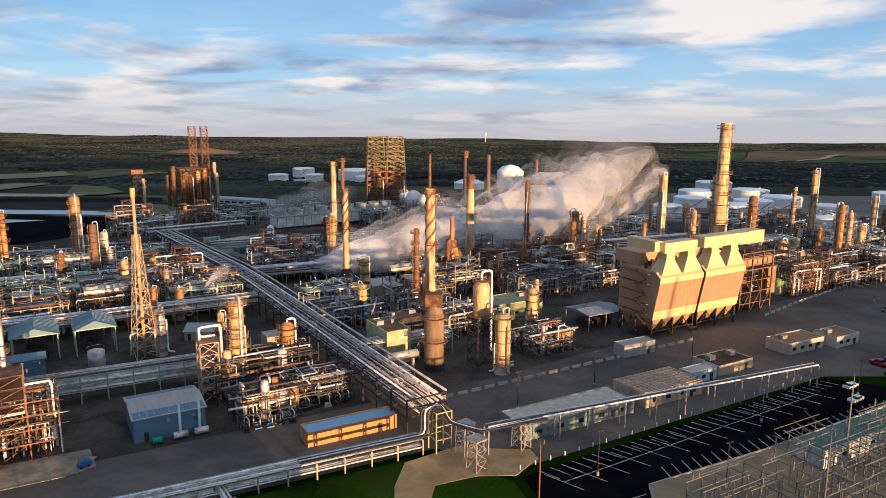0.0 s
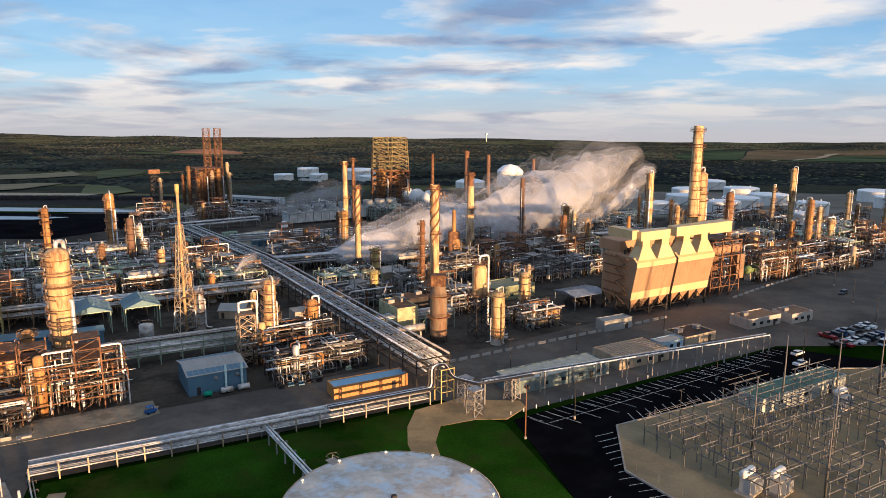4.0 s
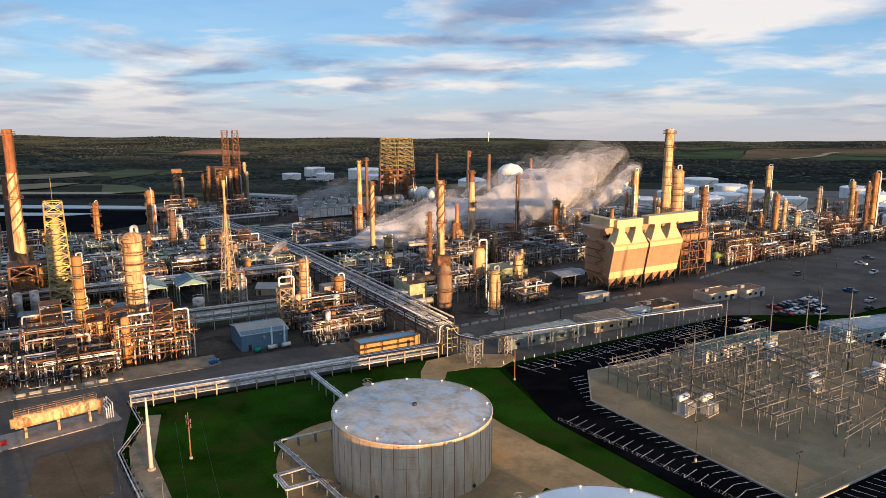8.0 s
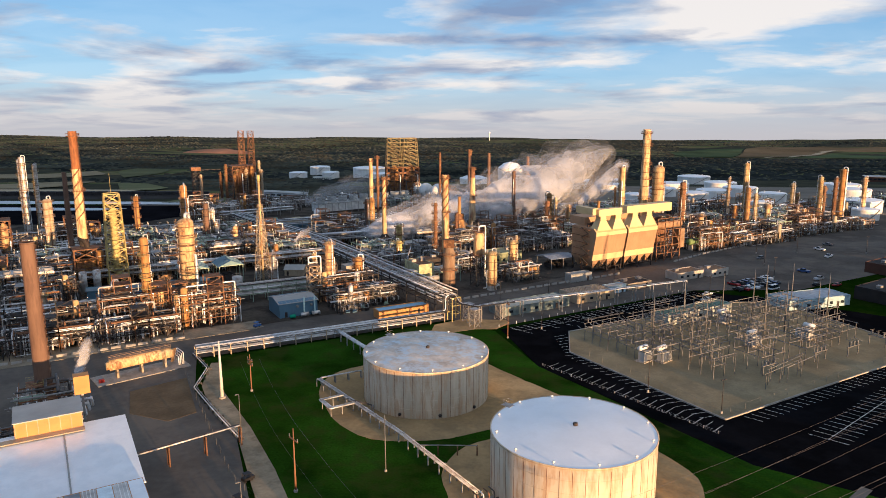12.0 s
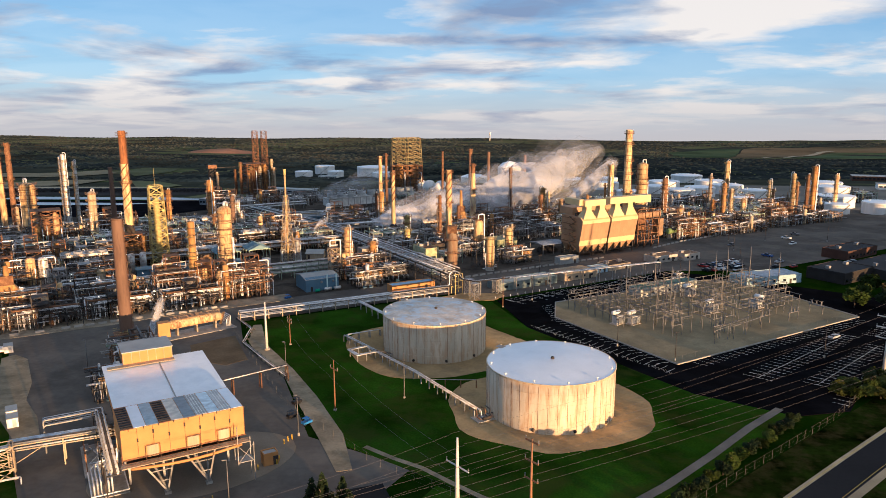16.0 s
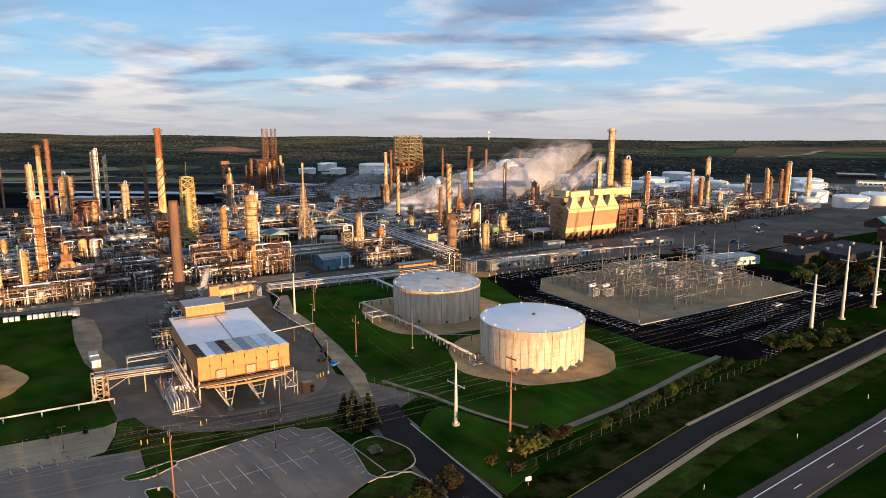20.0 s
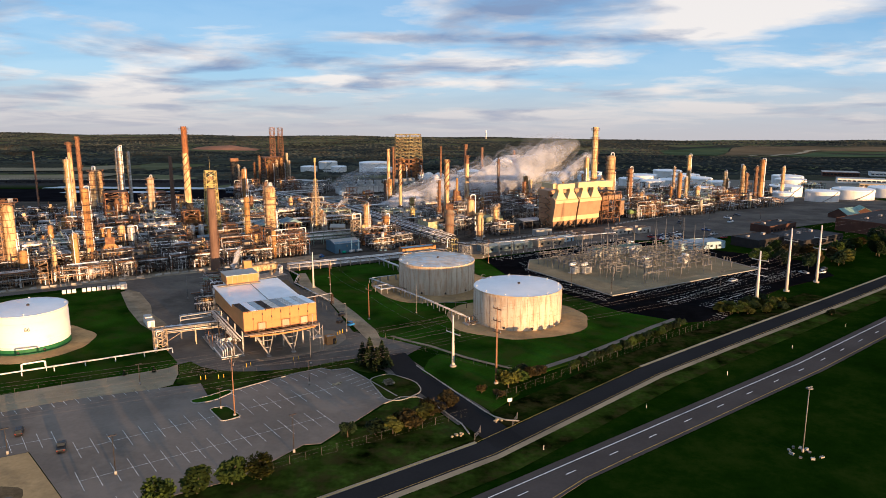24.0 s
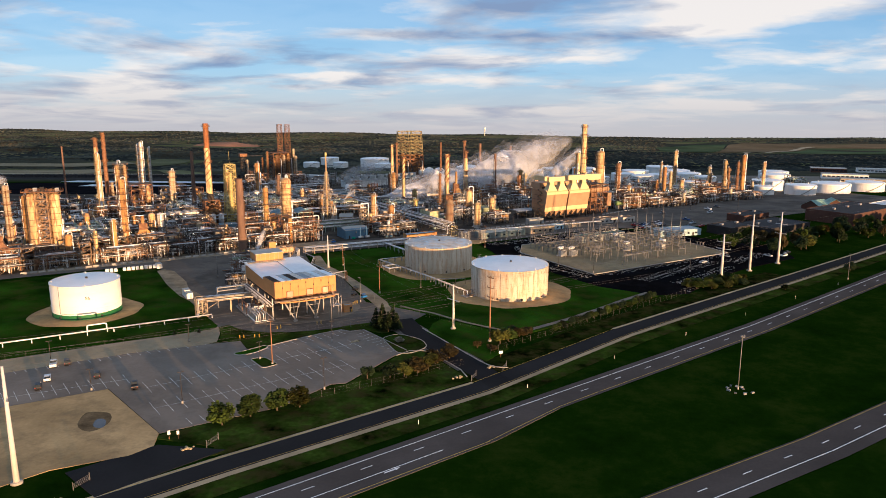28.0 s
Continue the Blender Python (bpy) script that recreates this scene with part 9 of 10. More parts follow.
def car(x, y, rz, col, label, style="sedan", near=False):
    """A parked vehicle with body, cabin, windows, lamps and wheels."""
    paint = mat("car_paint_" + "_".join("%02d" % int(c * 99) for c in col), col, 0.3, 0.1, 0.03, bump=0.0)
    t = thing("parked_car" if style != "pickup" else "parked_pickup", label, "car" if style != "pickup" else "pickup truck", pose(x, y, 0.07 + land(x, y), 0, 0, rz), "parked vehicles")
    L, Wd = (4.7, 1.85) if style != "pickup" else (5.7, 2.0)
    if style == "van":
        L, Wd = 5.6, 2.05
    lo, hi = 0.35, 0.95 if style != "pickup" else 1.1
    roof = {"sedan": 1.45, "suv": 1.75, "pickup": 1.85, "van": 2.3}[style]
    pr = [(-L / 2, lo), (L / 2, lo), (L / 2, hi * 0.9), (L / 2 - 0.1, hi), (-L / 2 + 0.05, hi + 0.05), (-L / 2, hi * 0.85)]
    n = len(pr)
    m = M()
    m.add([(a, -Wd / 2, z) for a, z in pr] + [(a, Wd / 2, z) for a, z in pr], [tuple(range(n)), tuple(reversed(range(n, 2 * n)))] + [(i, n + i, n + (i + 1) % n, (i + 1) % n) for i in range(n)])
    part("body", m, paint, t)
    c0, c1, r0, r1 = {"sedan": (-1.9, 1.1, -1.2, 0.35), "suv": (-2.3, 1.2, -2.1, 0.5), "pickup": (-0.7, 1.6, -0.5, 0.95), "van": (-2.75, 2.2, -2.7, 1.6)}[style]
    w0, w1 = Wd / 2 - 0.06, Wd / 2 - 0.22
    m = M().add([(c0, -w0, hi), (c1, -w0, hi), (c1, w0, hi), (c0, w0, hi), (r0, -w1, roof - 0.05), (r1, -w1, roof - 0.05), (r1, w1, roof - 0.05), (r0, w1, roof - 0.05)],
                ((0, 1, 5, 4), (1, 2, 6, 5), (2, 3, 7, 6), (3, 0, 4, 7)))
    part("window_band", m, glass_dark, t)
    part("roof", M().add([(r0 - 0.04, -w1 - 0.03, roof - 0.05), (r1 + 0.04, -w1 - 0.03, roof - 0.05), (r1 + 0.04, w1 + 0.03, roof - 0.05), (r0 - 0.04, w1 + 0.03, roof - 0.05), (r0 + 0.15, -w1 + 0.15, roof), (r1 - 0.15, -w1 + 0.15, roof), (r1 - 0.15, w1 - 0.15, roof), (r0 + 0.15, w1 - 0.15, roof)],
                         ((3, 2, 1, 0), (4, 5, 6, 7), (0, 1, 5, 4), (1, 2, 6, 5), (2, 3, 7, 6), (3, 0, 4, 7))), paint, t)
    if style == "pickup":
        part("cargo_bed", M().box(-1.8, 0, 1.05, 1.9, 1.6, 0.06), black, t)
    tm = shared("tyre", lambda m: m.tube([(0, -0.11, 0), (0, 0.11, 0)], 0.34, 12), tyre)
    rm = shared("rim", lambda m: m.tube([(0, -0.12, 0), (0, 0.12, 0)], 0.2, 8), rim)
    for sx in (-1, 1):
        for sy in (-1, 1):
            w = part("wheel", tm, tyre, t, at=pose(sx * L * 0.31, sy * (Wd / 2 - 0.08), 0.34))
            if near:
                part("rim", rm, rim, w)
    for sy in (-1, 1) if near else ():
        part("headlight", M().box(L / 2, sy * Wd * 0.36, hi * 0.7, 0.06, 0.35, 0.14), sg, t)
        part("tail_light", M().box(-L / 2, sy * Wd * 0.38, hi * 0.75, 0.06, 0.25, 0.16), mat("tail_red", (0.3, 0.01, 0.01), 0.4), t)
    return t


BLACKC, WHITEC, SILVER, REDC, BLUEC, GREYC = (0.015, 0.015, 0.018), (0.72, 0.72, 0.72), (0.42, 0.43, 0.45), (0.28, 0.02, 0.02), (0.03, 0.08, 0.22), (0.14, 0.14, 0.15)
for x, y, rz, c, s, l in ((-125.4, -76.9, 118, BLACKC, "suv", "black sport utility car parked on the grey lot"), (-126.4, -70.3, 118, WHITEC, "sedan", "white sedan parked on the grey lot"),
                          (-131.2, -58.4, 116, WHITEC, "pickup", "white pickup truck beside the gravel strip"), (-127.6, -56.7, 118, BLACKC, "suv", "black car parked beside the gravel strip"),
                          (-112.5, -67.1, 116, BLACKC, "suv", "black sport utility car on the grey lot"), (-97.1, -75.2, 116, BLACKC, "pickup", "black pickup truck on the grey lot")):
    car(x, y, rz, c, l, s, True)
rgc = random.Random(8)
cols = ((BLACKC, "black"), (WHITEC, "white"), (SILVER, "silver"), (REDC, "dark red"), (GREYC, "grey"), (BLUEC, "dark blue"), (WHITEC, "white"), (BLACKC, "black"))
for k in range(9):
    c, w = cols[(k * 3) % 8]
    u, v = 206 + 3.1 * k, 112.5 - 0.5 * (k % 2)
    car(*UV(u, v), A + 90 + rgc.uniform(-3, 3), c, w + " car parked in a row on the yard", rgc.choice(("sedan", "suv", "pickup")))
for k in range(8):
    c, w = cols[(k * 5 + 3) % 8]
    u, v = 212 + 3.2 * k, 119.5
    car(*UV(u, v), A + 90 + rgc.uniform(-3, 3), c, w + " car parked in the second row", rgc.choice(("sedan", "suv", "pickup")))
car(*UV(221, 106), A + 4, WHITEC, "white van standing on the yard", "van")
for u, v, c, w, s in ((188.5, 114, WHITEC, "white", "sedan"), (181, 108.2, WHITEC, "white", "sedan"), (161.8, 18.5, SILVER, "silver", "sedan"), (254, 107, SILVER, "silver", "pickup"), (304, 134.5, WHITEC, "white", "pickup"),
                      (286, 88, WHITEC, "white", "suv"), (243, 101, BLACKC, "black", "sedan"), (250, 96, REDC, "dark red", "sedan"), (270, 150, GREYC, "grey", "suv"), (320, 150, WHITEC, "white", "pickup"), (206, 12, SILVER, "silver", "sedan"), (214, 8, WHITEC, "white", "suv"),
                      (222, 12, BLACKC, "black", "sedan"), (262, 120, BLUEC, "blue", "pickup"), (340, 158, GREYC, "grey", "pickup")):
    car(*UV(u, v), A + rgc.choice((4, 94, 184)) + rgc.uniform(-6, 6), c, w + " vehicle standing on the eastern yard", s)
# small utility carts by the raised building
for u, v, c, w in ((-22, 44, (0.02, 0.16, 0.42), "bright blue"), (-24, 50, BLACKC, "black"), (-20, 58, BLACKC, "black"), (12, 166.2, (0.02, 0.12, 0.35), "blue")):
    t = thing("utility_cart", w + " small utility cart on the yard", "cart", W(u, v, 0.02, 20), "utility carts")
    pc = mat("cart_paint_%02d" % int(c[2] * 99), c, 0.5)
    part("body", M().box(0, 0, 0.35, 2.6, 1.4, 0.6), pc, t)
    part("canopy", M().box(-0.2, 0, 1.75, 1.6, 1.35, 0.08), pc, t)
    for sx in (-0.9, 0.5):
        for sy in (-0.6, 0.6):
            part("canopy_post", M().box(sx, sy, 0.9, 0.06, 0.06, 0.86), black, t)
            part("wheel", M().tube([(sx * 1.1, sy - 0.1, 0.28), (sx * 1.1, sy + 0.1, 0.28)], 0.28, 10), tyre, t)
# white boxes by the grass edge
for k in range(11):
    u, v = -114 + 2.0 * k + (2.0 if k > 2 else 0), 150.0 - 0.15 * k
    t = thing("white_tote", "white plastic tote standing on the kerb", "tote", W(u, v, 0.05, -5), "white totes")
    part("bottle", M().box(0, 0, 0.15, 1.5, 1.5, 1.5), white, t)
    part("pallet", M().box(0, 0, 0, 1.6, 1.6, 0.14), wood, t)
for u, v, h in ((-88.2, 86, 2.8), (-88.0, 81.5, 2.4), (-90, 148, 2.2)):
    t = thing("storage_cabin", "white storage cabin beside the grass", "cabin", W(u, v, 0.05, 2))
    part("walls_shell", M().box(0, 0, 0, 2.6, 4.2, h), white, t)
    part("roof", M().box(0, 0, h, 2.8, 4.4, 0.12), roof_grey, t)
    part("door", M().box(0.4, -2.13, 0.05, 0.9, 0.06, 2.0), grey_box, t)

# ---- trees and shrubs ----
def leaf_mat(name, c):
    return mat(name, c, 0.85, 0.0, 0.45, 0.8, 3.0, 0.2, spec=0.1)


L_GREEN, L_OLIVE, L_RUST, L_DARK = leaf_mat("green_leaves", (0.036, 0.056, 0.011)), leaf_mat("olive_leaves", (0.062, 0.066, 0.014)), leaf_mat("russet_leaves", (0.055, 0.042, 0.016)), leaf_mat("dark_needles", (0.020, 0.034, 0.014))
bark = mat("grey_bark", (0.09, 0.07, 0.05), 0.9, 0.0, 0.2)


def crown(seed, w, h, n, size, cone=False):
    """A crown of many small leaf sprays with an uneven outline."""
    rg = random.Random(seed)
    m = M()
    lumps = [(rg.uniform(-0.55, 0.55) * w, rg.uniform(-0.55, 0.55) * w, rg.uniform(0.3, 0.8) * h, rg.uniform(0.38, 0.58) * w) for _ in range(12)]
    for k in range(n):
        if cone:
            f = rg.random() ** 0.7
            z, a = h * (0.06 + 0.94 * (1 - f)), rg.uniform(0, 6.28)
            rr = w * f * rg.uniform(0.35, 1.0) * (0.8 + 0.2 * math.sin(a * 5 + z * 3))
            c = Vector((rr * math.cos(a), rr * math.sin(a), z))
        else:
            lx, ly, lz, lr = rg.choice(lumps)
            d = Vector((rg.gauss(0, 1), rg.gauss(0, 1), rg.gauss(0, 1))).normalized() * lr * rg.uniform(0.55, 1.05)
            c = Vector((lx, ly, lz)) + d
            if c.z < h * 0.08:
                continue
        s = size * rg.uniform(0.6, 1.3)
        d1 = Vector((rg.gauss(0, 1), rg.gauss(0, 1), rg.gauss(0, 0.7))).normalized()
        d2 = d1.orthogonal().normalized()
        m.add([c - d1 * s, c + d2 * s * 0.6, c + d1 * s, c - d2 * s * 0.6], ((0, 1, 2, 3),))
    return m


CROWNS = {}


def tree(x, y, w, h, leaf, label, variant=0, trunk_h=0.25, cone=False, name="tree", size=0.34, n=700, group=""):
    t = thing(name, label, "tree" if name == "tree" else "shrub", pose(x, y, land(x, y) - 0.02, 0, 0, (x * 37 + y * 11) % 360), group)
    n = 1300 if not cone else 1100
    key = (variant, leaf.name, cone)
    if key not in CROWNS:
        CROWNS[key] = crown(variant + 40, 1.0, 2.0 if not cone else 3.0, n, 0.17, cone).data("crown", leaf)
    c = part("crown", CROWNS[key], leaf, t)
    c.matrix_basis = Matrix.LocRotScale((0, 0, h * trunk_h * 0.6), None, (w, w, (h * (1 - trunk_h * 0.6)) / (2.2 if not cone else 3.0)))
    m = M().lathe([(0, 0.05 * w + 0.06), (h * 0.35, 0.035 * w + 0.04), (h * 0.75, 0.03)], 7)
    for k in range(4):
        a = k * 1.7 + x
        m.tube([(0, 0, h * (0.25 + 0.08 * k)), (0.5 * w * math.cos(a), 0.5 * w * math.sin(a), h * (0.5 + 0.09 * k))], 0.025 * w + 0.02, 5)
    part("trunk", m, bark, t)
    return t


rgt = random.Random(3)


def SHRUB(u):
    """Plan line of the clipped shrub row."""
    return -32.8 + 0.225 * (u - 23)


for k, (x, y, lf, nm) in enumerate(((-62.4, -100, L_GREEN, "green"), (-56.5, -94.4, L_GREEN, "green"), (-50.2, -90.4, L_GREEN, "green"), (-44.4, -88, L_OLIVE, "yellowing"))):
    tree(x, y, 3.6, 6.6, lf, nm + " round headed tree beside the car park", k % 3, name="tree", group="trees beside the car park")
for k, (x, y, w, h, lf) in enumerate(((-28.2, -66.5, 1.6, 4.2, L_DARK), (-21.3, -65.2, 2.6, 4.6, L_DARK), (-17, -64.2, 2.2, 4.2, L_OLIVE), (-12.8, -61.2, 2.6, 5, L_RUST), (-7.7, -53, 2.8, 5, L_RUST), (-3.2, -47.6, 2.4, 4.6, L_RUST), (-10, -57, 2.4, 4.6, L_OLIVE), (-15, -60, 2.2, 4, L_RUST),
                                      (14.4, -32.9, 3.0, 5.2, L_OLIVE), (17.5, -29, 2.4, 4.6, L_GREEN), (19.3, -22, 1.8, 3.2, L_DARK), (6.4, -37.3, 1.4, 2.6, L_RUST), (11.2, -40, 1.5, 2.4, L_RUST), (22, -24, 2.0, 3.2, L_RUST), (25, -22, 1.8, 3, L_RUST))):
    tree(x, y, w * 1.3, h * 1.15, lf, "bushy small tree with autumn leaves by the fence", k % 3, group="bushes by the entry")
for k in range(15):
    u = 22 + 4.6 * k
    v = SHRUB(u) + rgt.uniform(-0.3, 0.3)
    x, y = UV(u, v)
    tree(x, y, rgt.uniform(1.6, 2.1), rgt.uniform(3.0, 3.9), rgt.choice((L_DARK, L_DARK, L_GREEN)), "dark clipped shrub in the row along the path", k % 3, 0.1, name="shrub", group="shrub row")
for k, (x, y, h) in enumerate(((-28.8, -17.5, 10.0), (-25.2, -15.5, 8.4), (-26.4, -20.0, 7.8), (-104, -27, 2.2), (-96, -24, 2.2), (-31.5, -15, 7.6), (-23.4, -18.2, 7.0))):
    tree(x, y, h * 0.36, h, L_DARK, "dark conifer standing by the gate fence", 5, 0.1, True, group="conifers by the gate")
for k in range(22):
    u, v = 112 + rgt.uniform(0, 34), -16 + rgt.uniform(-5, 8)
    if v < -20 + 0.3 * (u - 100) + 6:
        x, y = UV(u, v - 2)
        tree(x, y, rgt.uniform(1.8, 3.0), rgt.uniform(3, 5), rgt.choice((L_OLIVE, L_GREEN, L_DARK)), "dense green shrub beside the black car park", k % 3, 0.12, name="shrub", group="shrubs by the car park")
for k in range(46):
    u, v = rgt.uniform(205, 420), rgt.uniform(12, 48)
    x, y = UV(u, v)
    tree(x, y, rgt.uniform(3.0, 5.0), rgt.uniform(6, 11), rgt.choice((L_GREEN, L_DARK, L_DARK, L_OLIVE, L_RUST)), "leafy tree in the belt before the offices", k % 3, 0.2, group="tree belt")
tree(*UV(213, -30), 3.0, 5, L_DARK, "lone dark shrub on the highway verge", 1, 0.1, name="shrub")
tree(*UV(150, -46 + 8), 2.0, 3, L_DARK, "lone dark shrub on the highway verge", 2, 0.1, name="shrub")

L_PALE = leaf_mat("pale_blossom_leaves", (0.30, 0.27, 0.20))
tree(*UV(-35, -16), 1.9, 2.6, L_PALE, "pale blossoming bush on the gate island", 1, 0.1, name="shrub")

# far woods: crowns without number on the hills
FIELDS = [(-1300, -805, 1290, 1640), (-855, -700, 1340, 1740), (-1000, -590, 800, 1130), (-580, -412, 813, 1060), (-900, -420, 745, 830), (-420, -300, 760, 880), (-1400, -760, 2800, 3130)]
w_m = {k: M() for k in range(3)}
rgw = random.Random(17)
count = 0
while count < 38000:
    f = rgw.random() ** 1.1
    y = 860 + 4050 * f
    x = rgw.uniform(-0.78, 0.80) * (y + 330)
    if any(a - 15 < x < b + 15 and c - 34 < y < d + 4 for a, b, c, d in FIELDS):
        continue
    field = noise.noise(Vector((x / 420.0, y / 260.0, 4.2))) + 0.45 * noise.noise(Vector((x / 120.0, y / 90.0, 1.1)))
    if y < 1150 and x > -200:
        continue
    if x > 260 and y < 1230:
        continue
    if x > 0.3 * y - 20 and 2540 < y < 3960:
        continue
    if field > (0.42 if y < 2400 else 0.55) and not (x > 200 and y < 2500):
        continue
    s = rgw.uniform(5.5, 10.5) * (1 - 0.1 * f)
    h = s * rgw.uniform(0.22, 0.38)
    z = land(x, y)
    n = 5
    vs = [(x, y, z + h)]
    for lv_, (zz, rr) in enumerate(((0.72, 0.62), (0.0, 1.0))):
        for k in range(n):
            a = 6.283 * (k + 0.5 * lv_) / n + x
            q = s * rr * rgw.uniform(0.7, 1.2)
            vs.append((x + q * math.cos(a), y + q * math.sin(a), z + h * (zz + rgw.uniform(-0.1, 0.1) * (zz > 0)) - (0.6 if zz == 0 else 0)))
    fs = [(0, 1 + k, 1 + (k + 1) % n) for k in range(n)] + [(1 + k, 1 + n + k, 1 + n + (k + 1) % n, 1 + (k + 1) % n) for k in range(n)]
    dark = x > 200 and y < 2500
    drift = noise.noise(Vector((x / 160.0, y / 240.0, 7.7))) + 0.5 * noise.noise(Vector((x / 45.0, y / 70.0, 3.1))) + rgw.uniform(-0.25, 0.25)
    w_m[2 if (dark and rgw.random() < 0.7) or drift > 0.16 else 1 if drift < -0.34 else 0].add(vs, fs, True)
    count += 1
# crown colours greyed and blued, so the haze of distance is painted in
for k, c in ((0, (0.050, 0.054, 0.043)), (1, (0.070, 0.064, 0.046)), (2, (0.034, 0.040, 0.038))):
    wm = mat("hazed_far_wood_%s" % ("green", "gold", "dark")[k], c, 0.95, 0.0, 0.5, 0.0035, 0.02, 0.2, spec=0.0)
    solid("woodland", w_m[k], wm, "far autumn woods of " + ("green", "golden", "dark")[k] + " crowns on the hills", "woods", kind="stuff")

# ---- tank farm and the country behind the plant ----
def far_tank(x, y, r, h, label="white storage tank in the far tank farm", dome=0.06, z=None):
    z = land(x, y) - 0.3 if z is None else z
    t = thing("storage_tank", label, "tank", pose(x, y, z), "far tank farm")
    part("shell", M().lathe([(0, r), (h, r)], 40, caps=False), white, t)
    part("roof", M().lathe([(h - 0.02, r), (h + dome * r * 0.7, r * 0.6), (h + dome * r, 0.1)], 40, caps=False), white_roof, t)
    part("wind_girder", M().lathe([(h * 0.86, r + 0.01), (h * 0.86, r + 0.5), (h * 0.9, r + 0.5), (h * 0.9, r + 0.01)], 40, caps=False), white, t)
    part("stair", M().tube([((r + 0.6) * math.cos(4.2 + 0.08 * k), (r + 0.6) * math.sin(4.2 + 0.08 * k), h * k / 14) for k in range(15)], 0.35, 4), steel, t)
    for k in range(2):
        part("roof_vent", M().lathe([(h + dome * r * 0.4, 0.5), (h + dome * r * 0.4 + 1.4, 0.5)], 8, r * 0.6 * (1 if k else -1), r * 0.2), white, t)
    return t


for x, y, r, h in ((334.4, 445, 14.3, 10), (299, 445, 9.4, 8.5), (324, 500, 16.3, 11), (284, 576, 12, 11), (365, 1074, 25, 13), (209, 568, 13, 12), (376, 470, 18.5, 10.2), (424, 495, 18.4, 10), (250, 640, 16, 11),
                   (300, 700, 18, 11), (215, 700, 15, 10), (180, 800, 16, 10), (400, 660, 18, 11), (260, 820, 20, 11), (330, 850, 20, 11), (245, 505, 10, 9), (165, 600, 12, 9), (440, 760, 20, 12),
                   (-338, 1335, 18, 13), (-323, 1480, 22, 20), (-275, 1350, 17, 13), (-198, 1354, 32, 22), (-170, 1290, 20, 12), (150, 900, 22, 12), (110, 860, 18, 10), (205, 950, 20, 12)):
    far_tank(x, y, r, h)
far_tank(72, 1110, 20, 26, "domed white tank standing taller than its neighbours", 0.5)
far_tank(10, 1080, 22, 10, "low white tank with a shallow dome", 0.2)
for x, y, r in ((-27, 568, 7.5), (-40, 600, 7), (-52, 640, 6.5)):
    t = thing("sphere_tank", "white spherical gas tank on legs", "tank", pose(x, y, land(x, y)))
    zc_ = 12.0
    part("ball", M().lathe([(zc_ - r * math.cos(a * math.pi / 12), max(0.02, r * math.sin(a * math.pi / 12))) for a in range(13)], 24, caps=False), white, t)
    for k in range(8):
        part("leg", M().tube([(r * 0.98 * math.cos(k * math.pi / 4), r * 0.98 * math.sin(k * math.pi / 4), 0), (r * 0.98 * math.cos(k * math.pi / 4), r * 0.98 * math.sin(k * math.pi / 4), zc_)], 0.4, 8), steel, t)
bl = thing("bullet_tank", "pale blue horizontal bullet tank on saddles", "tank", pose(170, 400, land(170, 400), 0, 0, 20))
part("shell", M().tube([(-9, 0, 4.5), (9, 0, 4.5)], 3.0, 20), mat("pale_blue_tank", (0.50, 0.60, 0.64), 0.5), bl)
for s in (-1, 1):
    part("end_cap", M().tube([(s * 9, 0, 4.5), (s * 10, 0, 4.5), (s * 10.8, 0, 4.5)], 2.1, 18), MATS["pale_blue_tank"], bl)
    part("saddle", M().box(s * 6, 0, 0, 1.0, 4.5, 2.6), concrete, bl)
gd = thing("green_drum", "green horizontal drum beside the eastern units", "vessel", W(262, 186, 0.1, 8))
part("shell", M().tube([(-6, 0, 5), (6, 0, 5)], 1.7, 18), mat("olive_green_drum", (0.18, 0.26, 0.10), 0.6), gd)
for x in (-4, 4):
    part("saddle", M().box(x, 0, 0, 0.8, 2.6, 3.6), concrete, gd)


def draped(name, pts, z, material, label, category="ground"):
    bm = bmesh.new()
    bm.faces.new([bm.verts.new((*p, 0)) for p in pts])
    y0, y1 = min(p[1] for p in pts), max(p[1] for p in pts)
    k = max(20.0, (y1 - y0) / 24)
    y = y0 + k
    while y < y1:
        bmesh.ops.bisect_plane(bm, geom=bm.verts[:] + bm.edges[:] + bm.faces[:], plane_co=(0, y, 0), plane_no=(0, 1, 0))
        y += k
    for q in bm.verts:
        q.co.z = land(q.co.x, q.co.y) + z
    me = bpy.data.meshes.new(name)
    bm.to_mesh(me)
    bm.free()
    me.materials.append(material)
    return solid(name, me, material, label, category, kind="structure")


coal = mat("wet_black_coke", (0.008, 0.008, 0.010), 1.0, 0.0, 0.4, 0.05, 0.6, 0.4, spec=0.0)
# pond water whose base colour carries the pale reflection of the sky
sky_tinted_pond = mat("sky_tinted_settling_pond", (0.30, 0.34, 0.40), 0.3, 0.0, 0.1, 0.02, 0.3, 0.05)
straw = mat("straw_stubble", (0.42, 0.345, 0.23), 0.95, 0.0, 0.15, 0.02, 0.3, 0.2, spec=0.05)
dull_straw = mat("dull_stubble", (0.27, 0.225, 0.14), 0.95, 0.0, 0.25, 0.02, 0.3, 0.2, spec=0.02)
moss = mat("dull_green_field", (0.115, 0.120, 0.056), 0.95, 0.0, 0.3, 0.01, 0.2, 0.3, spec=0.05)
draped("coke_pit", [(-520, 396), (-246, 402), (-222, 470), (-256, 548), (-520, 552)], 0.25, coal, "black pit of wet coke behind the units")
draped("settling_pond", [(-480, 568), (-262, 562), (-268, 598), (-480, 612)], 0.2, sky_tinted_pond, "settling pond beside the coke pit, sky reflection painted in pale grey", "pond")
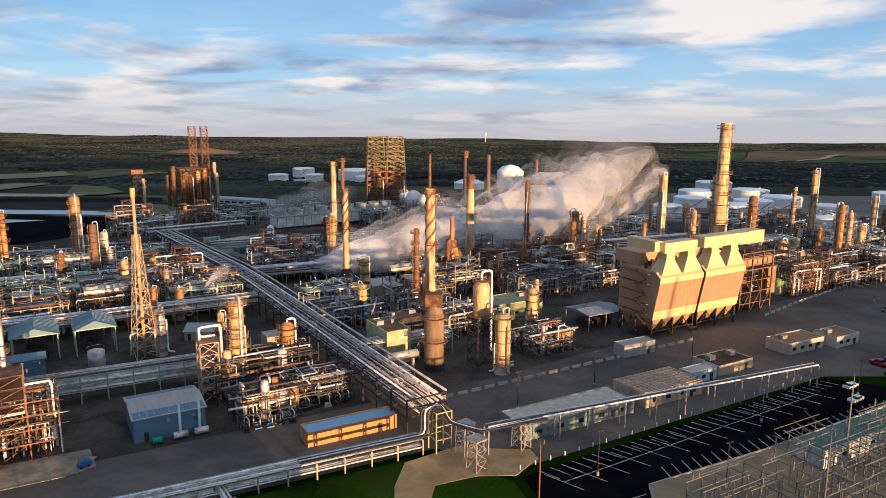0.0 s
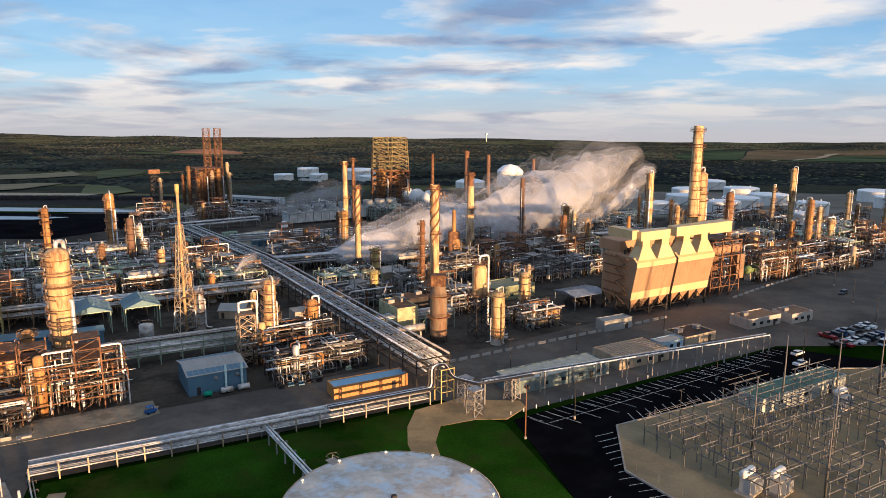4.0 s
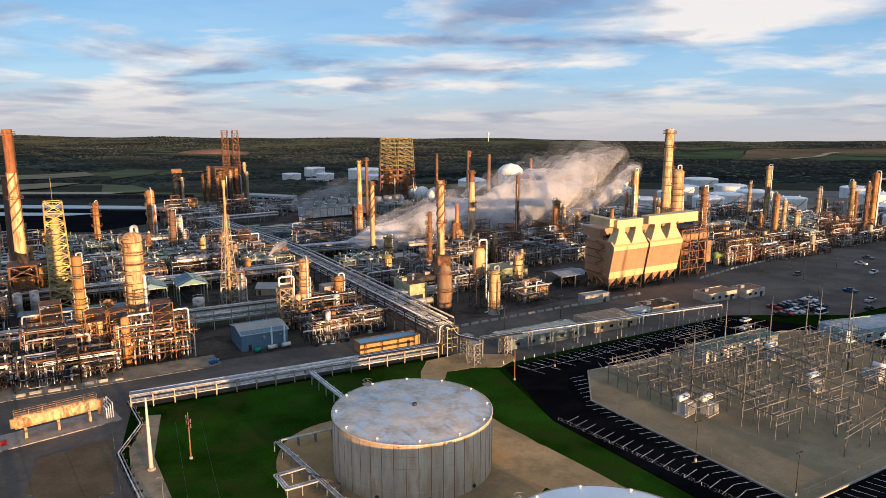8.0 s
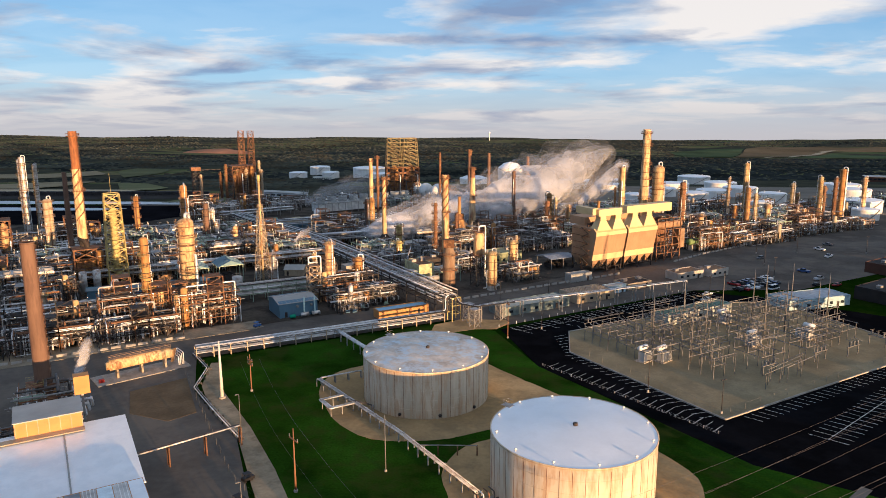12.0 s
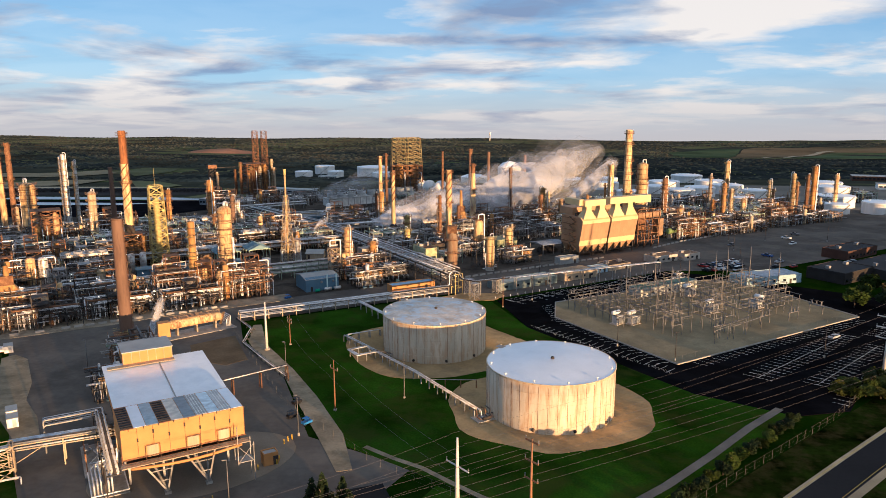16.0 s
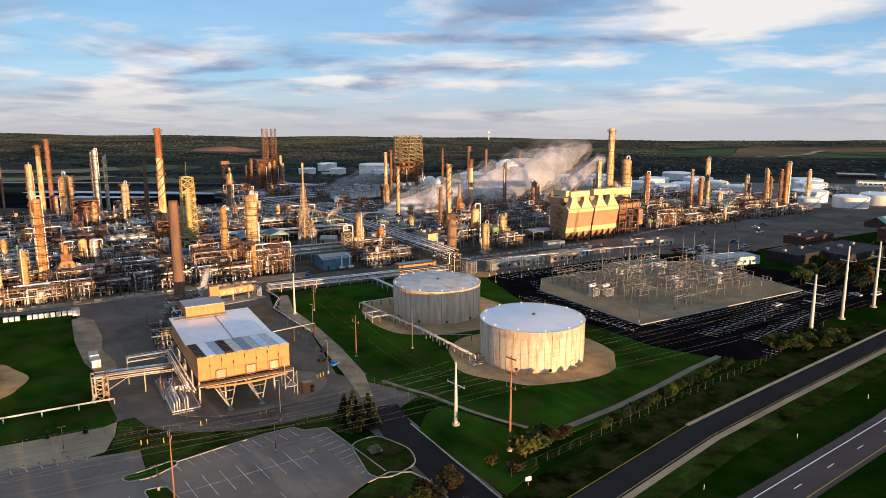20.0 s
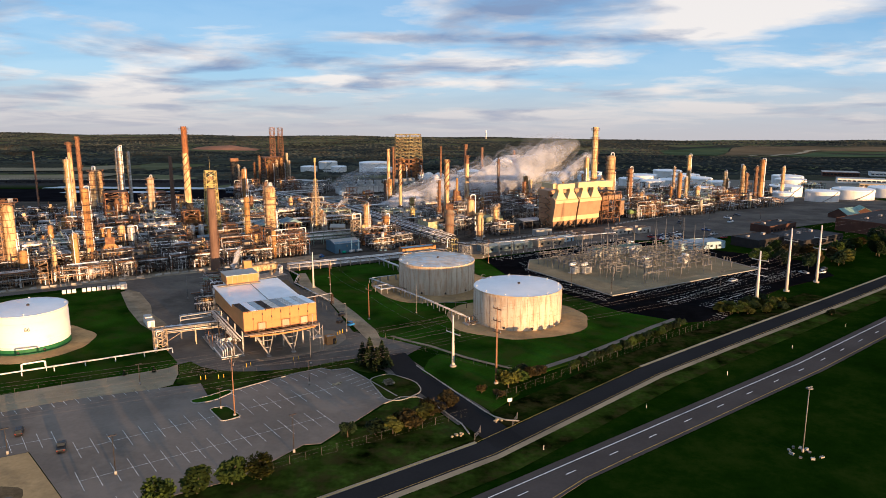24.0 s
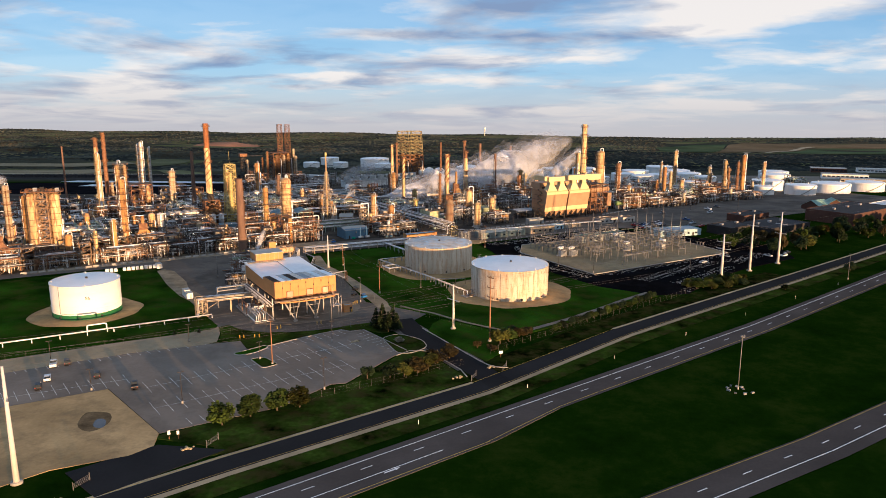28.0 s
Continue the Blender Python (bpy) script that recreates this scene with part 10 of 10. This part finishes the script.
draped("pit_puddle", [(-420, 500), (-318, 504), (-300, 522), (-420, 530)], 0.29, sky_tinted_pond, "shallow puddle on the black coke, sky reflection painted in pale grey", "pond")
draped("green_verge", [(-300, 590), (-240, 560), (-235, 660), (-300, 690)], 0.2, moss, "dull green verge by the railway")
draped("rail_yard", [(-700, 640), (-330, 640), (-230, 740), (-300, 752), (-430, 742), (-700, 742)], 0.15, mat("sooty_ballast", (0.045, 0.042, 0.040), 0.95, 0.0, 0.3, 0.03, 0.4, spec=0.02), "sooty ballast of the railway sidings")
draped("straw_field", [(-900, 745), (-420, 745), (-420, 822), (-900, 832)], 1.6, straw, "pale straw field beside the railway")
meadow = mat("hill_meadow", (0.078, 0.105, 0.056), 0.95, 0.0, 0.3, 0.004, 0.05, 0.2, spec=0.0)
draped("green_field", [(-582, 1081), (-512, 1040), (-412, 880), (-405, 813), (-448, 813)], 1.6, moss, "dull green field between hedges")
draped("stubble_field", [(-1000, 1020), (-736, 1010), (-703, 1130), (-649, 1136), (-590, 930), (-596, 850), (-1000, 860)], 1.6, dull_straw, "dull stubble strip between hedges")
draped("clearing_field", [(-1300, 1500), (-992, 1498), (-932, 1546), (-908, 1640), (-812, 1507), (-821, 1384), (-861, 1295), (-1300, 1300)], 1.6, dull_straw, "dull straw field before the woods")
draped("hedged_field", [(-835, 1602), (-854, 1740), (-747, 1713), (-708, 1561), (-700, 1350)], 1.6, moss, "green and straw field between hedges")
draped("hill_meadow", [(931, 3279), (1228, 3655), (1424, 3697), (977, 2604), (790, 2560)], 1.6, meadow, "green meadow on the far hill")
draped("tilled_field", [(985, 2604), (1434, 3697), (1529, 3780), (1912, 3930), (2400, 3900), (2500, 3600), (1704, 3380), (1146, 2651)], 1.6, mat("brown_tilled_field", (0.155, 0.115, 0.070), 0.95, 0.0, 0.3, 0.004, 0.05, spec=0.0), "brown tilled field on the far hill")
draped("hill_pasture", [(1152, 2620), (1710, 3350), (2500, 3580), (3000, 3500), (2700, 2700), (1640, 2680)], 1.6, meadow, "green pasture rolling over the far hill")
draped("field_track", [(1091, 2560), (1402, 2990), (1700, 3390), (1790, 3470), (1770, 3500), (1680, 3420), (1382, 3005), (1075, 2566)], 2.4, straw, "pale dirt track between far fields", "track")
cb = M()
cn = 24
for k in range(cn + 1):
    x = -1215 + 290 * k / cn
    top = 17 * (0.25 + 0.75 * math.sin(math.pi * (k + 0.5) / (cn + 1))) * (1 + 0.25 * noise.noise(Vector((x / 60, 0, 3.3))))
    cb.add([(x, 2950, land(x, 2950) - 2), (x, 3040, land(x, 3040) + top), (x, 3120, land(x, 3120) - 4)], ())
cb.f = [(3 * k + a, 3 * k + 3 + a, 3 * k + 4 + a, 3 * k + 1 + a) for k in range(cn) for a in (0, 1)]
cb.s = [True] * len(cb.f)
solid("clay_bank", cb, mat("red_clay", (0.40, 0.20, 0.125), 0.95, 0.0, 0.2, 0.01, 0.1, spec=0.0), "red clay bank in the far woods", "ground", kind="structure")
draped("tank_farm_ground", [(140, 470), (520, 480), (640, 900), (120, 1000)], 0.1, mat("pale_gravel_ground", (0.19, 0.17, 0.14), 0.95, 0.0, 0.25, 0.02, 0.3, spec=0.05), "pale gravel ground between far tanks")
rc_body = shared("railcar_body", lambda m: m.box(0, 0, 1.2, 13.5, 3.0, 3.0).box(0, 0, 4.2, 12, 2.2, 0.3).box(-4.6, 0, 0.2, 2.4, 2.2, 1.0).box(4.6, 0, 0.2, 2.4, 2.2, 1.0), mat("sooty_railcar", (0.030, 0.028, 0.030), 0.7))
for row, (x0, y0, n) in enumerate(((-640, 700, 24), (-600, 712, 20))):
    for k in range(n):
        x, y = x0 + 14.6 * k, y0 + 0.8 * k
        t = thing("railcar", "sooty black hopper railcar on the siding", "railcar", pose(x, y, land(x, y), 0, 0, 3), "railcars")
        part("body", rc_body, MATS["sooty_railcar"], t)
def far_block(name, x, y, w, d, h, walls, label, rows=2):
    t = thing(name, label, "building", pose(x, y, land(x, y) - 0.3, 0, 0, -20))
    part("wall_shell", M().box(0, 0, 0, w, d, h), walls, t)
    part("roof", M().box(0, 0, h, w + 1, d + 1, 0.5), roof_grey, t)
    for k in range(10):
        part("window", M().box(-w / 2 + (k + 0.5) * w / 10, -d / 2 - 0.06, h * 0.45, w / 14, 0.2, h * 0.28), glass_dark, t)


far_block("far_office", 717, 1165, 62, 30, 9, brick, "long brick office among far trees")
far_block("far_warehouse", 820, 1180, 70, 30, 7, white, "low white warehouse among far trees")
far_block("rail_shed", -215, 690, 80, 14, 6, mat("pale_shed_wall", (0.42, 0.46, 0.50), 0.6), "long pale shed beside the coke pit")
far_block("blue_shed", -229, 506, 34, 12, 6, mat("slate_shed_wall", (0.16, 0.20, 0.24), 0.6), "slate coloured shed beside the coke pit")
far_block("white_store", -270, 1250, 40, 12, 6, white, "low white store near far tanks")
far_block("white_store", 560, 800, 60, 20, 7, white, "low white store beside the tank farm")
far_block("white_store", 500, 640, 50, 14, 6, tan, "low tan store beside the tank farm")
WT_H = 58.0
solid("water_tower", M().lathe([(0, 3.0), (WT_H - 17, 2.6), (WT_H - 14, 6), (WT_H - 3, 6), (WT_H, 1)], 16), white, "slim white water tower far on the horizon", "water tower", at=pose(143, 4600, land(143, 4600) - 1))

# ---- steam ----
steam_mat = bpy.data.materials.new("white_steam")
steam_mat.use_nodes = True
sn = steam_mat.node_tree
sn.nodes.clear()
s_out, s_mix = sn.nodes.new("ShaderNodeOutputMaterial"), sn.nodes.new("ShaderNodeMixShader")
s_d, s_t = sn.nodes.new("ShaderNodeBsdfDiffuse"), sn.nodes.new("ShaderNodeBsdfTranslucent")
for n_ in (s_d, s_t):
    n_.inputs[0].default_value = (0.95, 0.95, 0.98, 1)
s_mix.inputs[0].default_value = 0.35
sn.links.new(s_d.outputs[0], s_mix.inputs[1])
sn.links.new(s_t.outputs[0], s_mix.inputs[2])
s_thin, s_clear = sn.nodes.new("ShaderNodeMixShader"), sn.nodes.new("ShaderNodeBsdfTransparent")
s_tc, s_no, s_rg = sn.nodes.new("ShaderNodeTexCoord"), sn.nodes.new("ShaderNodeTexNoise"), sn.nodes.new("ShaderNodeMapRange")
s_no.inputs["Scale"].default_value, s_no.inputs["Detail"].default_value, s_no.inputs["Roughness"].default_value = 0.055, 6, 0.55
s_rg.inputs["From Min"].default_value, s_rg.inputs["From Max"].default_value = 0.34, 0.70
s_rg.inputs["To Min"].default_value, s_rg.inputs["To Max"].default_value = 0.35, 1.6
sn.links.new(s_tc.outputs["Object"], s_no.inputs["Vector"])
sn.links.new(s_no.outputs["Fac"], s_rg.inputs["Value"])
s_at, s_mu = sn.nodes.new("ShaderNodeAttribute"), sn.nodes.new("ShaderNodeMath")
s_at.attribute_name, s_mu.operation = "thickness", 'MULTIPLY'
sn.links.new(s_at.outputs["Fac"], s_mu.inputs[0])
sn.links.new(s_rg.outputs[0], s_mu.inputs[1])
sn.links.new(s_mu.outputs[0], s_thin.inputs[0])
sn.links.new(s_clear.outputs[0], s_thin.inputs[1])
sn.links.new(s_mix.outputs[0], s_thin.inputs[2])
sn.links.new(s_thin.outputs[0], s_out.inputs[0])


STEAM_LUMPS = {0.6: 0.16, 1.1: 0.22, 1.9: 0.17, 3.1: 0.11, 5.0: 0.07}   # swell of the billows, long waves to short


def steam(path, label, seed=1, shells=((1.0, 0.06), (0.84, 0.14), (0.68, 0.32), (0.50, 0.65)), flat=0.85):
    """A drifting plume: ragged veils one inside the other round a bent line, thin outside and denser within."""
    rgn = np.random.RandomState(seed)
    P = np.array(path, float)
    vs, fs, dens, base = [], [], [], 0
    rings, spokes = 12 * (len(P) - 1), 40
    f = np.linspace(0, len(P) - 1, rings + 1)
    line = np.stack([np.interp(f, np.arange(len(P)), P[:, k]) for k in range(4)], 1)
    for _ in range(6):
        line[1:-1] = (line[:-2] + line[1:-1] * 2 + line[2:]) / 4
    a = np.linspace(0, 2 * np.pi, spokes, endpoint=False)
    ends = np.clip(np.minimum(np.arange(rings + 1), rings - np.arange(rings + 1)) / (rings * 0.16), 0, 1)
    ends = np.sqrt(np.clip(1 - (1 - ends) ** 2, 0, 1)) + 0.02
    way = np.gradient(line[:, :2], axis=0)
    way /= np.linalg.norm(way, axis=1)[:, None] + 1e-6
    size = line[:, 3].mean()
    for sh, alpha in shells:
        X = line[:, None, 0] - way[:, None, 1] * np.cos(a) * (line[:, 3] * ends)[:, None] * sh
        Y = line[:, None, 1] + way[:, None, 0] * np.cos(a) * (line[:, 3] * ends)[:, None] * sh
        Z = line[:, None, 2] + np.sin(a) * (line[:, 3] * ends)[:, None] * sh * flat
        Q = np.stack([X, Y, Z], 2)
        move = np.zeros(X.shape)
        for g in (0.6, 1.1, 1.9, 3.1, 5.0):
            for _ in range(2):
                d, e = rgn.normal(size=3) * g / size, rgn.normal(size=3) * g / size
                move += STEAM_LUMPS[g] * 0.42 * np.sin(Q @ d * 2.0 + rgn.rand() * 6.28) * np.cos(Q @ e * 1.4 + rgn.rand() * 6.28) * 1.6
        C = line[:, None, :3]
        Q = C + (Q - C) * (1 + move)[:, :, None]
        Q[:, :, 2] = np.maximum(Q[:, :, 2], np.interp(Q[:, :, 1], LAND_Y, LAND_Z) + 0.6 + (1 - sh) * 2)
        vs.append(Q.reshape(-1, 3))
        dens.append(np.repeat(alpha * np.clip(ends, 0, 1) * np.interp(np.arange(rings + 1) / rings, (0, 0.62, 1), (1, 1, 0.3)), spokes))
        i, k = np.meshgrid(np.arange(rings), np.arange(spokes), indexing="ij")
        n = (k + 1) % spokes
        fs.append(base + np.stack([i * spokes + k, i * spokes + n, (i + 1) * spokes + n, (i + 1) * spokes + k], 2).reshape(-1, 4))
        base += (rings + 1) * spokes
    V, T = np.concatenate(vs), np.concatenate(fs)
    me = bpy.data.meshes.new("steam_plume")
    me.from_pydata(V.tolist(), [], T.tolist())
    me.polygons.foreach_set("use_smooth", np.ones(len(T), bool))
    me.attributes.new("thickness", 'FLOAT', 'POINT').data.foreach_set("value", np.concatenate(dens).astype(np.float32))
    me.materials.append(steam_mat)
    me.update()
    # a cloud scatters its light evenly: lean the normals of the veils towards one direction
    nrm = np.empty(len(V) * 3, np.float32)
    me.vertices.foreach_get("normal", nrm)
    nrm = nrm.reshape(-1, 3) * 0.14 + np.array((0.20, -0.36, 0.90))
    me.normals_split_custom_set_from_vertices((nrm / np.linalg.norm(nrm, axis=1)[:, None]).tolist())
    return solid("steam_plume", me, steam_mat, label, "steam", kind="stuff")


steam([(-66, 312, 4, 7), (-50, 318, 7, 11), (-27, 326, 12, 15), (-2, 337, 17, 18), (26, 346, 21, 22), (48, 358, 26, 23), (72, 380, 37, 19), (100, 404, 48, 13)], "white steam cloud drifting over the middle of the plant", 2)
steam([(-132, 472, 2, 5), (-112, 470, 8, 9), (-92, 470, 14, 11), (-66, 470, 18, 8)], "thin steam drifting off the cooling tower", 3, ((1.0, 0.07), (0.7, 0.10), (0.4, 0.12)))
steam([(78, 430, 3, 5), (90, 434, 14, 8), (106, 444, 25, 10), (122, 455, 34, 8)], "white steam puff behind the hopper building", 4)
steam([(-102, 72, 6, 0.9), (-101, 71, 11, 1.6), (-98, 70, 17, 2.1), (-96, 69, 22, 1.6)], "small wisp of steam beside the brown chimney", 5)
steam([(-86, 246, 12, 1.2), (-83, 246, 16, 2.2), (-77, 247, 19, 2.8)], "small wisp of steam among the pipes", 6)
steam([(-28, 226, 9, 0.6), (-27, 226, 12, 1.0), (-26, 226, 15, 1.0)], "small wisp of steam on a rusting roof", 7)
steam([(-292, 150, 28, 3), (-286, 152, 34, 4), (-276, 155, 36, 4)], "steam drifting behind the coke drums", 8)
